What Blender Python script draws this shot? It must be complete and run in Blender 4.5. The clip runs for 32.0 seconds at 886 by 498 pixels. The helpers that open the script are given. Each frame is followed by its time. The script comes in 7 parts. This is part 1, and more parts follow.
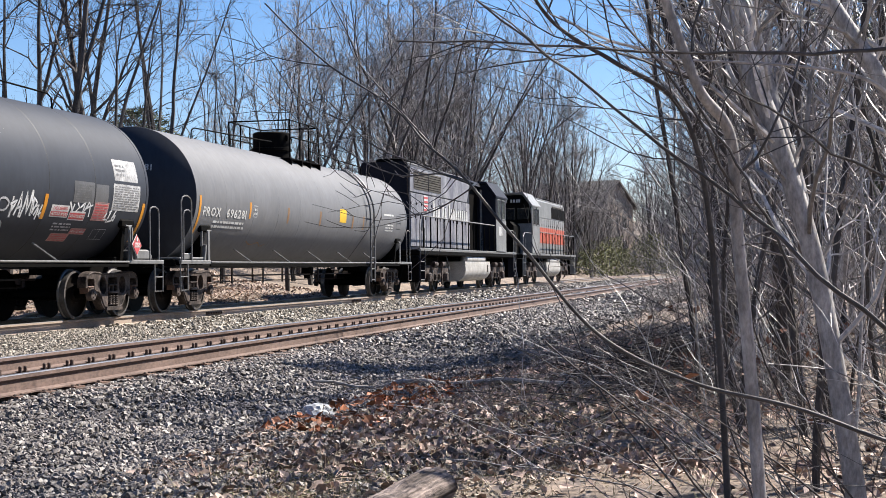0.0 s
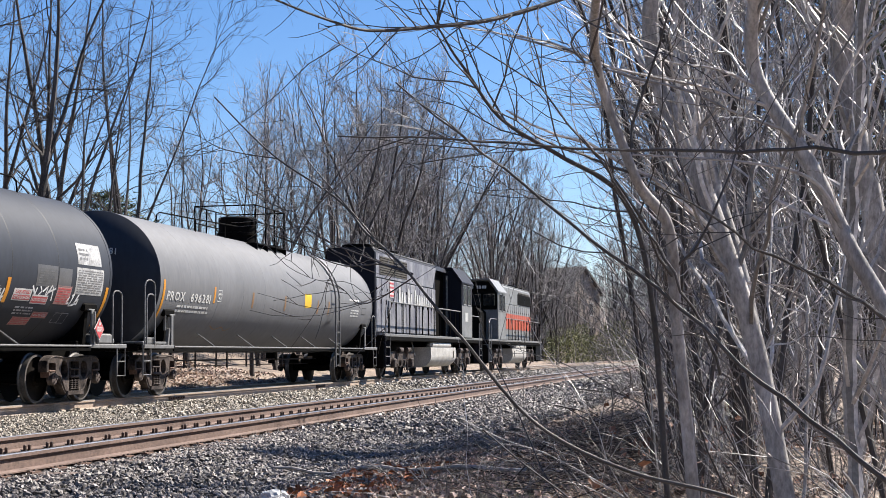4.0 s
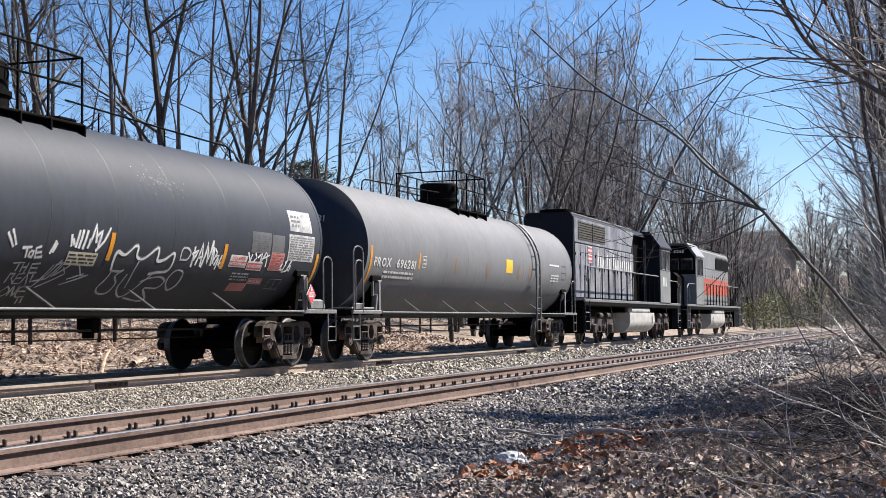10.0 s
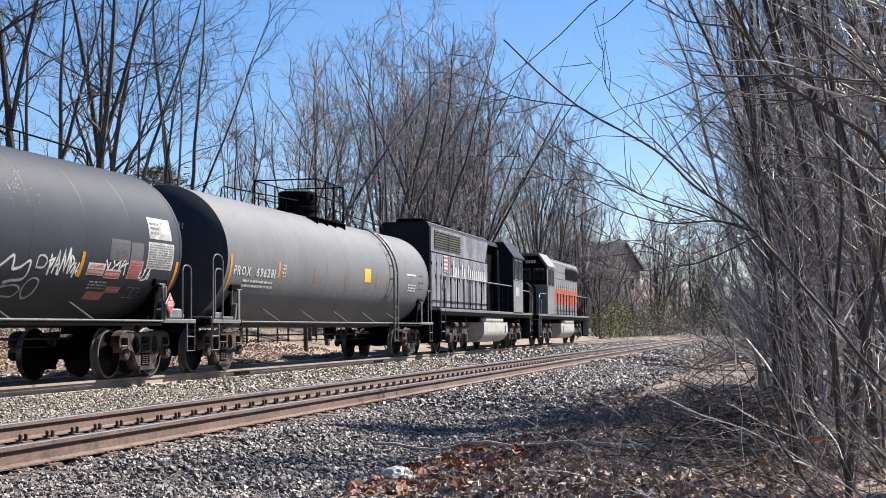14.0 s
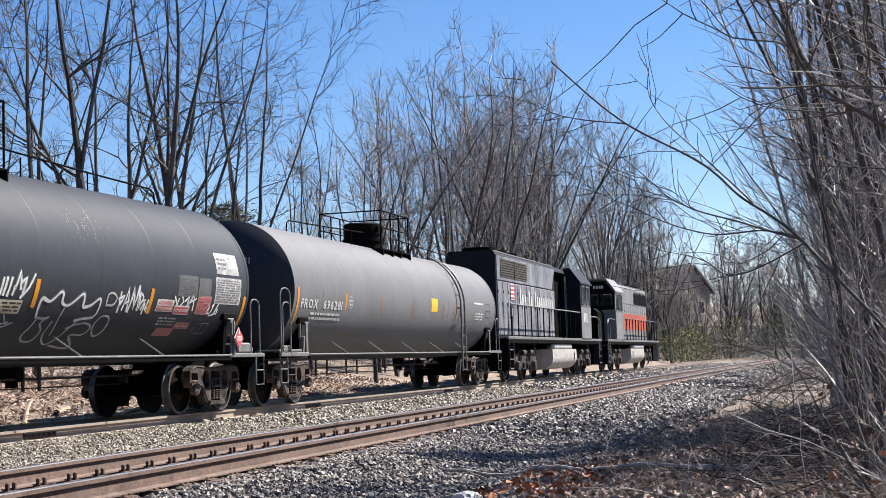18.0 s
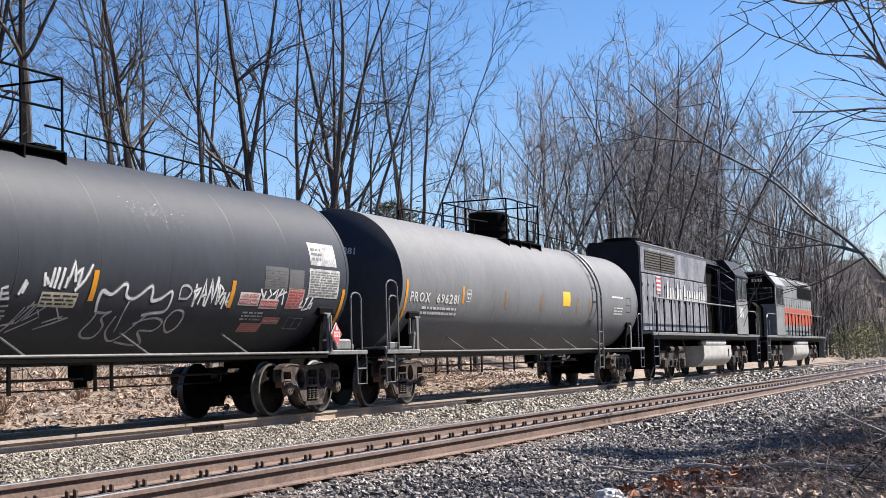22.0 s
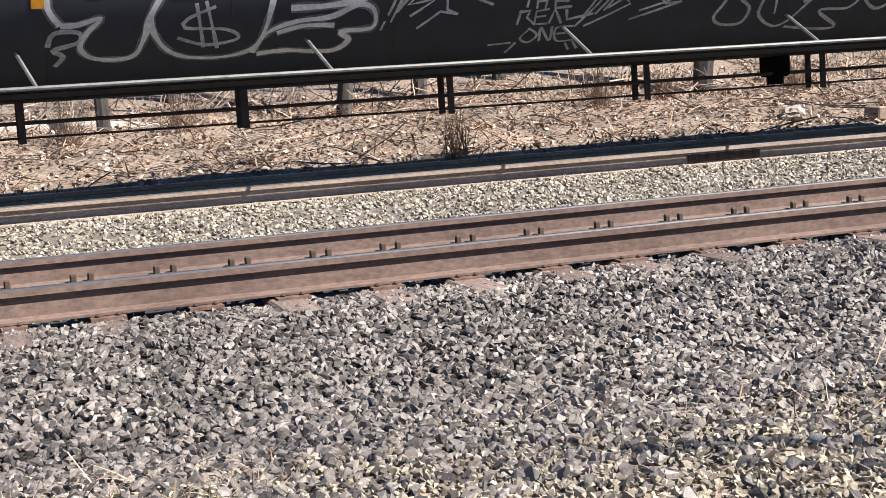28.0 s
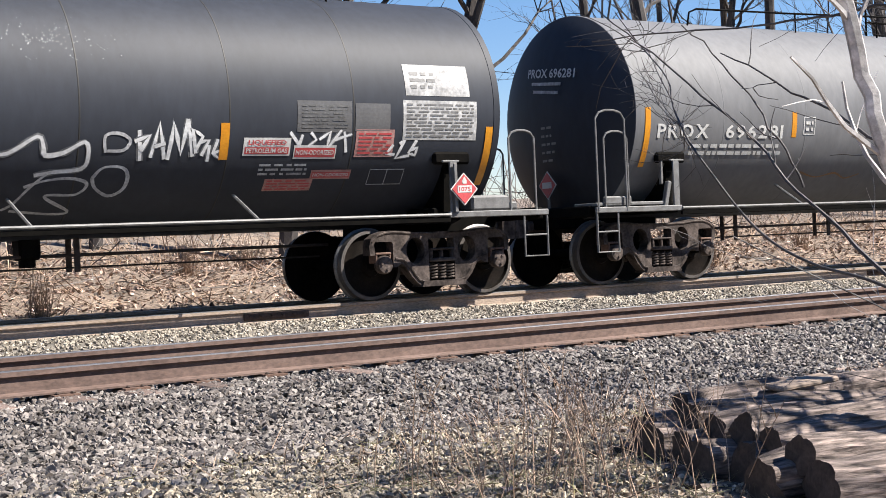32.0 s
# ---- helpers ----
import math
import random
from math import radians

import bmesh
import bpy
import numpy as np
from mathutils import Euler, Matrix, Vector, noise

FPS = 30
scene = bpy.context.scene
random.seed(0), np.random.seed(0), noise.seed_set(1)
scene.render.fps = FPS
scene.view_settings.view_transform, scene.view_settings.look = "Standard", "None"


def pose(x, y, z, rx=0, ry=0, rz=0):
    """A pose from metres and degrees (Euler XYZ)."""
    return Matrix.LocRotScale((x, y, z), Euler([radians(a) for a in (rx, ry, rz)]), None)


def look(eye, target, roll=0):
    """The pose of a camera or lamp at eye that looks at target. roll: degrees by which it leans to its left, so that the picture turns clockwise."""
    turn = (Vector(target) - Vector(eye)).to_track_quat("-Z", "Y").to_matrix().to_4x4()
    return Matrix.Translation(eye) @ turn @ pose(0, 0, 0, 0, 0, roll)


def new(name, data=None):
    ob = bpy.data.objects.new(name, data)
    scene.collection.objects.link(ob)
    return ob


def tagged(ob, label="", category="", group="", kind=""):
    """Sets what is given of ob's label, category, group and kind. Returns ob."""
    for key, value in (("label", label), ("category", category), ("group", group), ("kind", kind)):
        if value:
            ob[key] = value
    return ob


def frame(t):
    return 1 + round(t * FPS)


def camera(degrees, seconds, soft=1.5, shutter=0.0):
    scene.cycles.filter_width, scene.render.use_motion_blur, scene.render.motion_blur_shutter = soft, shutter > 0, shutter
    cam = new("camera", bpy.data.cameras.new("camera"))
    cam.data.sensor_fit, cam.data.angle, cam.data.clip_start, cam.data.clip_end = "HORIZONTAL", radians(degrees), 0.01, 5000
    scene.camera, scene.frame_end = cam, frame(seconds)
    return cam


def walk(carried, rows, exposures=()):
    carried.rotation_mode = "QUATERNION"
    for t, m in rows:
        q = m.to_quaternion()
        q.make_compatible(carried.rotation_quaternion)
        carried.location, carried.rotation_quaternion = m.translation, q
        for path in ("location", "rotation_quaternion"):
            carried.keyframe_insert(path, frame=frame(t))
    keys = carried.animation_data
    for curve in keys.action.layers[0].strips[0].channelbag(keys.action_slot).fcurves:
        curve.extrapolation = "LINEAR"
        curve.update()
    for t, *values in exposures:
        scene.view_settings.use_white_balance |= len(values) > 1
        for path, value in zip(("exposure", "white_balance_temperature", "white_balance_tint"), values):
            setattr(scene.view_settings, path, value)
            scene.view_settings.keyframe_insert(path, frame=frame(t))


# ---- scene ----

# ---- camera: seconds, eye x y z, heading, tilt, roll in degrees ----
PATH = [
    (0, -12.550, -6.803, 0.925, 13.19, 0.79, -0.64),
    (0.5, -12.516, -6.798, 0.918, 12.52, 1.73, -0.14),
    (1, -12.492, -6.789, 0.922, 11.49, 2.09, -0.09),
    (1.5, -12.507, -6.796, 0.920, 10.93, 2.13, -0.03),
    (2, -12.512, -6.794, 0.918, 10.86, 1.90, -0.10),
    (2.5, -12.491, -6.792, 0.912, 10.88, 1.86, -0.09),
    (3, -12.516, -6.820, 0.918, 10.59, 2.39, 0.04),
    (3.5, -12.596, -6.845, 0.934, 10.91, 3.15, 0.13),
    (4, -12.624, -6.893, 0.932, 11.85, 4.24, -0.32),
    (4.5, -12.657, -6.912, 0.909, 12.88, 5.31, -1.05),
    (6.5, -12.767, -6.927, 0.925, 15.89, 5.88, -0.39),
    (7, -12.705, -6.923, 0.925, 16.99, 5.97, -0.54),
    (7.5, -12.719, -6.926, 0.931, 17.77, 5.71, -0.62),
    (8, -12.767, -6.955, 0.898, 18.78, 5.24, -1.27),
    (8.5, -12.757, -6.944, 0.912, 19.34, 4.50, -0.99),
    (9, -12.798, -6.859, 0.904, 19.56, 3.79, 0.13),
    (9.5, -12.656, -6.666, 0.891, 20.12, 3.17, -0.06),
    (10, -12.512, -6.460, 0.875, 19.45, 2.98, -0.59),
    (10.5, -12.355, -6.238, 0.860, 15.69, 1.80, -0.46),
    (11, -12.387, -6.148, 0.879, 14.03, 2.28, 0.32),
    (11.5, -12.393, -6.111, 0.882, 14.21, 2.63, 0.84),
    (12, -12.385, -6.098, 0.882, 13.84, 2.10, 0.87),
    (12.5, -12.396, -6.100, 0.889, 13.12, 1.73, 0.70),
    (13, -12.464, -6.123, 0.895, 13.29, 1.89, 0.34),
    (13.5, -12.445, -6.111, 0.894, 13.68, 2.86, -0.15),
    (14, -12.426, -6.099, 0.915, 13.25, 3.26, -0.43),
    (14.5, -12.505, -6.125, 0.924, 13.78, 2.71, -1.04),
    (16.5, -12.469, -6.138, 0.835, 14.40, 3.90, -2.13),
    (17, -12.471, -6.148, 0.850, 14.93, 4.17, -1.92),
    (17.5, -12.482, -6.140, 0.867, 15.37, 4.39, -2.01),
    (18, -12.519, -6.155, 0.878, 15.95, 4.52, -1.92),
    (18.5, -12.578, -6.186, 0.883, 16.92, 4.94, -2.33),
    (19, -12.571, -6.203, 0.884, 17.78, 5.36, -2.67),
    (19.5, -12.572, -6.244, 0.897, 18.04, 5.41, -2.81),
    (20, -12.646, -6.291, 0.882, 18.50, 5.36, -3.10),
    (20.5, -12.641, -6.349, 0.891, 18.91, 4.24, -2.58),
    (21, -12.627, -6.361, 0.910, 18.70, 3.58, -2.27),
    (21.5, -12.636, -6.400, 0.897, 18.81, 3.61, -2.73),
    (22, -12.699, -6.457, 0.902, 22.82, 4.54, -1.74),
    (22.5, -12.669, -6.579, 0.920, 31.95, 4.62, -0.78),
    (23, -12.640, -6.770, 0.918, 38.55, 4.06, -2.39),
    (23.5, -12.686, -7.151, 0.897, 44.51, 3.74, -2.95),
    (24, -12.748, -7.398, 0.973, 56.85, 1.78, -2.21),
    (24.5, -12.840, -7.550, 1.001, 63.08, 2.00, -1.02),
    (26.5, -12.789, -7.786, 0.978, 71.41, 2.93, 0.35),
    (27, -12.812, -7.758, 0.909, 72.77, -2.72, 0.26),
    (27.5, -12.759, -7.698, 0.905, 75.52, -7.16, -2.88),
    (28, -12.743, -7.827, 0.953, 71.06, -6.74, -3.62),
    (28.5, -12.742, -8.009, 0.940, 68.34, -1.60, -3.29),
    (29, -12.741, -8.221, 0.931, 69.60, 2.42, -3.34),
    (29.5, -12.759, -8.479, 0.941, 69.60, 2.15, -4.96),
    (30, -12.784, -8.690, 0.934, 61.35, 0.33, -4.17),
    (30.5, -12.751, -8.961, 0.933, 54.00, 0.28, -1.92),
    (31, -12.665, -9.279, 0.834, 55.81, 0.47, 1.35),
    (31.5, -12.689, -9.613, 0.792, 56.15, -0.30, -1.20),
    (32, -12.660, -9.885, 0.755, 56.41, -0.23, -2.51),
]


def view(x, y, z, heading, tilt, roll):
    h, v = radians(heading), radians(tilt)
    aim = (x + math.cos(h) * math.cos(v), y + math.sin(h) * math.cos(v), z + math.sin(v))
    return look((x, y, z), aim, roll)


cam = camera(34.79, 32.0, soft=0.5)
walk(cam, [(row[0], view(*row[1:])) for row in PATH], [(0, 1.44), (21, 1.44), (23.5, 1.47), (32, 1.47)])
# the train stands until 17 s and then backs away: seconds, metres along the track
SHIFT = [(0.0, 0.0), (17, 0), (17.5, -0.016), (18, -0.071), (18.5, -0.226), (19, -0.413), (19.5, -0.666), (20, -0.979), (20.5, -1.36), (21, -1.793), (21.5, -2.274), (22, -2.74), (22.5, -3.238), (23, -3.782), (23.5, -4.378), (24, -5.044), (24.5, -5.793), (26.5, -8.683), (27, -9.387), (27.5, -10.087), (28, -10.747), (28.5, -11.332), (29, -11.865), (29.5, -12.351), (30, -12.788), (30.5, -13.243), (31, -13.743), (31.5, -14.25), (32, -14.748)]

# ---- light ----
SUN = Vector((0.50, -0.46, 0.74)).normalized()
world = bpy.data.worlds.new("sky")
scene.world = world
world.use_nodes = True
wn = world.node_tree.nodes
sky = wn.new("ShaderNodeTexSky")
sky.sky_type, sky.sun_disc = "NISHITA", False
sky.sun_elevation, sky.sun_rotation = math.asin(SUN.z), math.atan2(SUN.x, SUN.y)
sky.air_density, sky.dust_density, sky.ozone_density = 1.0, 0.0, 4.0
deep = wn.new("ShaderNodeHueSaturation")
deep.inputs["Saturation"].default_value = 1.2
world.node_tree.links.new(sky.outputs[0], deep.inputs["Color"])
tint = wn.new("ShaderNodeMix")
tint.data_type, tint.blend_type = "RGBA", "MULTIPLY"
tint.inputs[0].default_value = 1.0
tint.inputs[7].default_value = (1.04, 0.955, 1.03, 1)
world.node_tree.links.new(deep.outputs[0], tint.inputs[6])
world.node_tree.links.new(tint.outputs[2], wn["Background"].inputs[0])
wn["Background"].inputs[1].default_value = 0.0527
sun = new("sun", bpy.data.lights.new("sun", "SUN"))
sun.data.energy, sun.data.angle, sun.data.color = 4.8, radians(0.5), (1.0, 0.935, 0.85)
sun.matrix_world = look((0, 0, 30), Vector((0, 0, 30)) - SUN)


# ---- materials ----
def mat(name, col, col2=None, rough=0.6, metal=0.0, scale=3.0, fine=60.0, bump=0.2, detail=0.35, stretch=(1, 1, 1), per="", spec=0.5, vary=(0.5, 1.5)):
    """A procedural surface: two colours mixed by coarse noise, a finer grain on top, bump from the grain. per: "object" or "island" varies the brightness piece by piece."""
    m = bpy.data.materials.new(name)
    m.use_nodes = True
    nt = m.node_tree
    n, link = nt.nodes, nt.links.new
    b = n["Principled BSDF"]
    b.inputs["Roughness"].default_value, b.inputs["Metallic"].default_value = rough, metal
    b.inputs["Specular IOR Level"].default_value = spec
    tc, mp = n.new("ShaderNodeTexCoord"), n.new("ShaderNodeMapping")
    mp.inputs["Scale"].default_value = stretch
    link(tc.outputs["Object"], mp.inputs[0])
    big, small = n.new("ShaderNodeTexNoise"), n.new("ShaderNodeTexNoise")
    for t, s in ((big, scale), (small, fine)):
        t.inputs["Scale"].default_value, t.inputs["Detail"].default_value = s, 5.0
        t.inputs["Roughness"].default_value = 0.6
        link(mp.outputs[0], t.inputs["Vector"])
    c2 = col2 or tuple(c * 0.6 for c in col)
    ramp = n.new("ShaderNodeValToRGB")
    ramp.color_ramp.elements[0].position, ramp.color_ramp.elements[1].position = 0.34, 0.66
    ramp.color_ramp.elements[0].color, ramp.color_ramp.elements[1].color = (*c2, 1), (*col, 1)
    link(big.outputs[0], ramp.inputs[0])
    hsv = n.new("ShaderNodeHueSaturation")
    link(ramp.outputs[0], hsv.inputs["Color"])
    mr = n.new("ShaderNodeMapRange")
    mr.inputs["From Min"].default_value, mr.inputs["From Max"].default_value = 0.3, 0.7
    mr.inputs["To Min"].default_value, mr.inputs["To Max"].default_value = 1 - detail, 1 + detail
    link(small.outputs[0], mr.inputs[0])
    out = mr.outputs[0]
    if per:
        src = n.new("ShaderNodeObjectInfo").outputs["Random"] if per == "object" else n.new("ShaderNodeNewGeometry").outputs["Random Per Island"]
        pr = n.new("ShaderNodeMapRange")
        pr.inputs["To Min"].default_value, pr.inputs["To Max"].default_value = vary
        link(src, pr.inputs[0])
        mu = n.new("ShaderNodeMath")
        mu.operation = "MULTIPLY"
        link(out, mu.inputs[0]), link(pr.outputs[0], mu.inputs[1])
        out = mu.outputs[0]
    link(out, hsv.inputs["Value"])
    link(hsv.outputs[0], b.inputs["Base Color"])
    if bump:
        bp = n.new("ShaderNodeBump")
        bp.inputs["Strength"].default_value, bp.inputs["Distance"].default_value = bump, 0.01
        link(small.outputs[0], bp.inputs["Height"])
        link(bp.outputs[0], b.inputs["Normal"])
    return m


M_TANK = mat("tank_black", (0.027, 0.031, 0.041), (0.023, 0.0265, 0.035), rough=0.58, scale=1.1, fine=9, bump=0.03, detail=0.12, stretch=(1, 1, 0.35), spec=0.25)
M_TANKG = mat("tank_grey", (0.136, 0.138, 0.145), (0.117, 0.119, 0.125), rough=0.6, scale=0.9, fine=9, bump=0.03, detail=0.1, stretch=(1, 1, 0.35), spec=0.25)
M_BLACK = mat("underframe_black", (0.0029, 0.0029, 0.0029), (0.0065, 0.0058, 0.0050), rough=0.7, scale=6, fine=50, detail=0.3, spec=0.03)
M_STEEL = mat("cast_steel", (0.105, 0.084, 0.075), (0.016, 0.013, 0.012), rough=0.65, scale=4, fine=24, detail=0.5, spec=0.12)
M_DUST = mat("dusty_cast_steel", (0.19, 0.15, 0.14), (0.135, 0.105, 0.097), rough=0.8, scale=5, fine=40, detail=0.25, spec=0.2)
M_DUSTW = mat("dusty_wheel", (0.15, 0.118, 0.108), (0.09, 0.071, 0.066), rough=0.75, scale=5, fine=40, detail=0.25, spec=0.2)
M_RIM = mat("pale_wheel_rim", (0.085, 0.075, 0.07), (0.045, 0.039, 0.035), rough=0.6, scale=6, fine=50, detail=0.25)
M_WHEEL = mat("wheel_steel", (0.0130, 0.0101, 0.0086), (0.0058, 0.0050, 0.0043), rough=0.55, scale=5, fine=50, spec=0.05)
M_TREAD = mat("polished_tread", (0.15, 0.142, 0.135), (0.09, 0.083, 0.077), rough=0.45, metal=0.6, scale=5, fine=50, bump=0.05)
M_GPAINT = mat("grey_paint", (0.158, 0.158, 0.158), (0.094, 0.092, 0.090), rough=0.5, scale=8, fine=60, detail=0.2)
M_RAILTOP = mat("rail_head", (0.42, 0.41, 0.4), (0.3, 0.28, 0.26), rough=0.28, metal=0.9, scale=4, fine=80, bump=0.04, stretch=(0.2, 4, 4))
M_RAIL = mat("rail_rust", (0.155, 0.104, 0.085), (0.094, 0.060, 0.049), rough=0.8, scale=1.2, fine=40, stretch=(0.5, 1, 1))
M_RAIL2 = mat("rail_pale_rust", (0.324, 0.256, 0.205), (0.223, 0.169, 0.130), rough=0.8, scale=2, fine=60, stretch=(0.4, 1, 1))
M_TIE = mat("weathered_tie", (0.158, 0.115, 0.097), (0.072, 0.050, 0.042), rough=0.9, scale=4, fine=40, bump=0.6, stretch=(3, 0.5, 3), per="object")
M_PLATE = mat("plate_rust", (0.158, 0.094, 0.068), (0.086, 0.049, 0.036), rough=0.85, scale=14, fine=90)
M_GROUND = mat("leafy_soil", (0.238, 0.184, 0.144), (0.108, 0.083, 0.065), rough=0.95, scale=0.8, fine=22, bump=0.9, detail=0.6)
M_BALLAST = mat("dark_ballast", (0.155, 0.135, 0.121), (0.097, 0.084, 0.076), rough=0.5, scale=1.2, fine=60, bump=0.3, per="island", vary=(0.32, 1.8))
M_BALLAST2 = mat("pale_ballast", (0.274, 0.241, 0.194), (0.194, 0.167, 0.133), rough=0.6, scale=1.5, fine=60, bump=0.4, per="island", vary=(0.45, 1.6))
M_GRIT = mat("beige_grit", (0.331, 0.281, 0.209), (0.209, 0.180, 0.144), rough=0.9, scale=1.0, fine=50, bump=0.2, per="island", vary=(0.4, 1.7))
# stone under the train, the cars' shade put into its colour
M_CARSHADE = mat("car_shade_ballast", (0.024, 0.022, 0.0187), (0.0130, 0.0115, 0.0101), rough=0.8, scale=1.0, fine=50, bump=0.2, per="island", vary=(0.4, 1.7), spec=0.2)
# dark bed: the shade in the gaps between stones is in its colour
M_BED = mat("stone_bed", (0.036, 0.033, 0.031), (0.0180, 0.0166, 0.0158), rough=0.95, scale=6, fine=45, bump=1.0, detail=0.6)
M_BED2 = mat("pale_stone_bed", (0.158, 0.140, 0.119), (0.086, 0.076, 0.065), rough=0.95, scale=6, fine=45, bump=1.0, detail=0.6)
M_BARK = mat("grey_bark", (0.080, 0.070, 0.066), (0.030, 0.0265, 0.025), rough=0.9, scale=3, fine=30, bump=0.6, stretch=(2, 2, 0.5), per="island")
M_NAVY = mat("navy_loco", (0.0122, 0.0130, 0.021), (0.0072, 0.0079, 0.0130), rough=0.55, scale=1.2, fine=20, detail=0.25, spec=0.15)
M_LGREY = mat("loco_grey", (0.194, 0.198, 0.198), (0.122, 0.124, 0.124), rough=0.5, scale=1.5, fine=20, detail=0.25)
# sunlight on the navy hood's sides put into this paler colour, with wear
M_NSIDE = mat("worn_sunlit_navy", (0.259, 0.259, 0.270), (0.072, 0.072, 0.097), rough=0.5, scale=1.6, fine=14, detail=0.45, stretch=(1, 1, 0.4))
M_ORANGE = mat("loco_orange", (0.396, 0.065, 0.025), (0.302, 0.050, 0.022), rough=0.5, scale=3, fine=30, detail=0.15)


# ---- building blocks ----
class Geo:
    """Gathers vertices and faces for one mesh."""

    def __init__(self):
        self.v, self.f, self.mi = [], [], []

    def add(self, verts, faces, mi=0):
        o = len(self.v)
        self.v += [tuple(p) for p in verts]
        self.f += [tuple(i + o for i in q) for q in faces]
        self.mi += [mi] * len(faces)
        return self

    def box(self, c, s, bevel=0.0, m=None, mi=0):
        """A box with chamfered edges, of centre c and size s."""
        hx, hy, hz = (a / 2 for a in s)
        b = min(bevel, hx * 0.9, hy * 0.9, hz * 0.9)
        vs, fs, ix = [], [], {}
        if b <= 0:
            vs = [(x * hx, y * hy, z * hz) for x in (-1, 1) for y in (-1, 1) for z in (-1, 1)]
            fs = [(0, 1, 3, 2), (4, 6, 7, 5), (0, 4, 5, 1), (2, 3, 7, 6), (0, 2, 6, 4), (1, 5, 7, 3)]
        else:
            for x in (-1, 1):
                for y in (-1, 1):
                    for z in (-1, 1):
                        for a in range(3):
                            d = [b, b, b]
                            d[a] = 0
                            ix[x, y, z, a] = len(vs)
                            vs.append((x * (hx - d[0]), y * (hy - d[1]), z * (hz - d[2])))
            k = lambda x, y, z, a: ix[x, y, z, a]
            for s_ in (-1, 1):
                fs.append(tuple(k(s_, y, z, 0) for y, z in ((-1, -1), (1, -1), (1, 1), (-1, 1))[::s_]))
                fs.append(tuple(k(x, s_, z, 1) for x, z in ((-1, -1), (-1, 1), (1, 1), (1, -1))[::s_]))
                fs.append(tuple(k(x, y, s_, 2) for x, y in ((-1, -1), (1, -1), (1, 1), (-1, 1))[::s_]))
                for t_ in (-1, 1):
                    fs.append((k(s_, t_, -1, 0), k(s_, t_, 1, 0), k(s_, t_, 1, 1), k(s_, t_, -1, 1))[:: s_ * t_ * -1])
                    fs.append((k(s_, -1, t_, 0), k(s_, 1, t_, 0), k(s_, 1, t_, 2), k(s_, -1, t_, 2))[:: s_ * t_])
                    fs.append((k(-1, s_, t_, 1), k(1, s_, t_, 1), k(1, s_, t_, 2), k(-1, s_, t_, 2))[:: s_ * t_ * -1])
            for x in (-1, 1):
                for y in (-1, 1):
                    for z in (-1, 1):
                        fs.append((k(x, y, z, 0), k(x, y, z, 1), k(x, y, z, 2))[:: x * y * z])
        mm = Matrix.Translation(c) @ (m or Matrix())
        return self.add([mm @ Vector(p) for p in vs], fs, mi)

    def tube(self, pts, r, n=6, mi=0, cap=True):
        """A round bar along the points; r is one radius or one for each point."""
        pts = [Vector(p) for p in pts]
        rs = r if isinstance(r, (list, tuple)) else [r] * len(pts)
        vs, fs = [], []
        for i, p in enumerate(pts):
            d = (pts[min(i + 1, len(pts) - 1)] - pts[max(i - 1, 0)]).normalized()
            a = d.orthogonal().normalized() if i == 0 else (a - d * a.dot(d)).normalized()
            b = d.cross(a)
            for j in range(n):
                w = 2 * math.pi * j / n
                vs.append(p + (a * math.cos(w) + b * math.sin(w)) * rs[i])
        for i in range(len(pts) - 1):
            for j in range(n):
                k = (j + 1) % n
                fs.append((i * n + j, i * n + k, i * n + n + k, i * n + n + j))
        if cap:
            fs += [tuple(range(n))[::-1], tuple(range((len(pts) - 1) * n, len(pts) * n))]
        return self.add(vs, fs, mi)

    def lathe(self, prof, n=24, m=None, mi=0, close=False):
        """Turns the profile of (distance along, radius) about the local x axis."""
        vs, fs = [], []
        for a, r in prof:
            for j in range(n):
                w = 2 * math.pi * j / n
                vs.append((a, r * math.cos(w), r * math.sin(w)))
        for i in range(len(prof) - 1):
            for j in range(n):
                k = (j + 1) % n
                fs.append((i * n + j, i * n + n + j, i * n + n + k, i * n + k))
        if not close:
            fs += [tuple(range(n)), tuple(range((len(prof) - 1) * n, len(prof) * n))[::-1]]
        mm = m or Matrix()
        return self.add([mm @ Vector(p) for p in vs], fs, mi)

    def prism(self, poly, lo, hi, axis="y", mi=0):
        """A flat outline, in the two other axes, given thickness from lo to hi along the axis."""
        put = {"y": lambda a, b, t: (a, t, b), "x": lambda a, b, t: (t, a, b), "z": lambda a, b, t: (a, b, t)}[axis]
        n = len(poly)
        vs = [put(a, b, lo) for a, b in poly] + [put(a, b, hi) for a, b in poly]
        fs = [tuple(range(n)), tuple(range(n, 2 * n))[::-1]] + [(i, (i + 1) % n, n + (i + 1) % n, n + i)[::-1] for i in range(n)]
        return self.add(vs, fs, mi)

    def mesh(self, name, mats, smooth=False):
        me = bpy.data.meshes.new(name)
        me.from_pydata(self.v, [], self.f)
        for m in mats if isinstance(mats, (list, tuple)) else [mats]:
            me.materials.append(m)
        if any(self.mi):
            me.polygons.foreach_set("material_index", self.mi)
        me.validate()
        bm = bmesh.new()
        bm.from_mesh(me)
        if len(bm.faces) < 20000:
            bmesh.ops.recalc_face_normals(bm, faces=bm.faces)
        bm.to_mesh(me)
        bm.free()
        if smooth:
            me.shade_smooth()
            me.set_sharp_from_angle(angle=radians(40))
        return me


def part(name, geo, mats, parent=None, label="", smooth=False):
    """Links one mesh object, under its thing or part if one is given."""
    me = geo if isinstance(geo, bpy.types.Mesh) else geo.mesh(name, mats, smooth)
    ob = new(name, me)
    ob.parent = parent
    if label:
        ob["label"] = label
    return ob


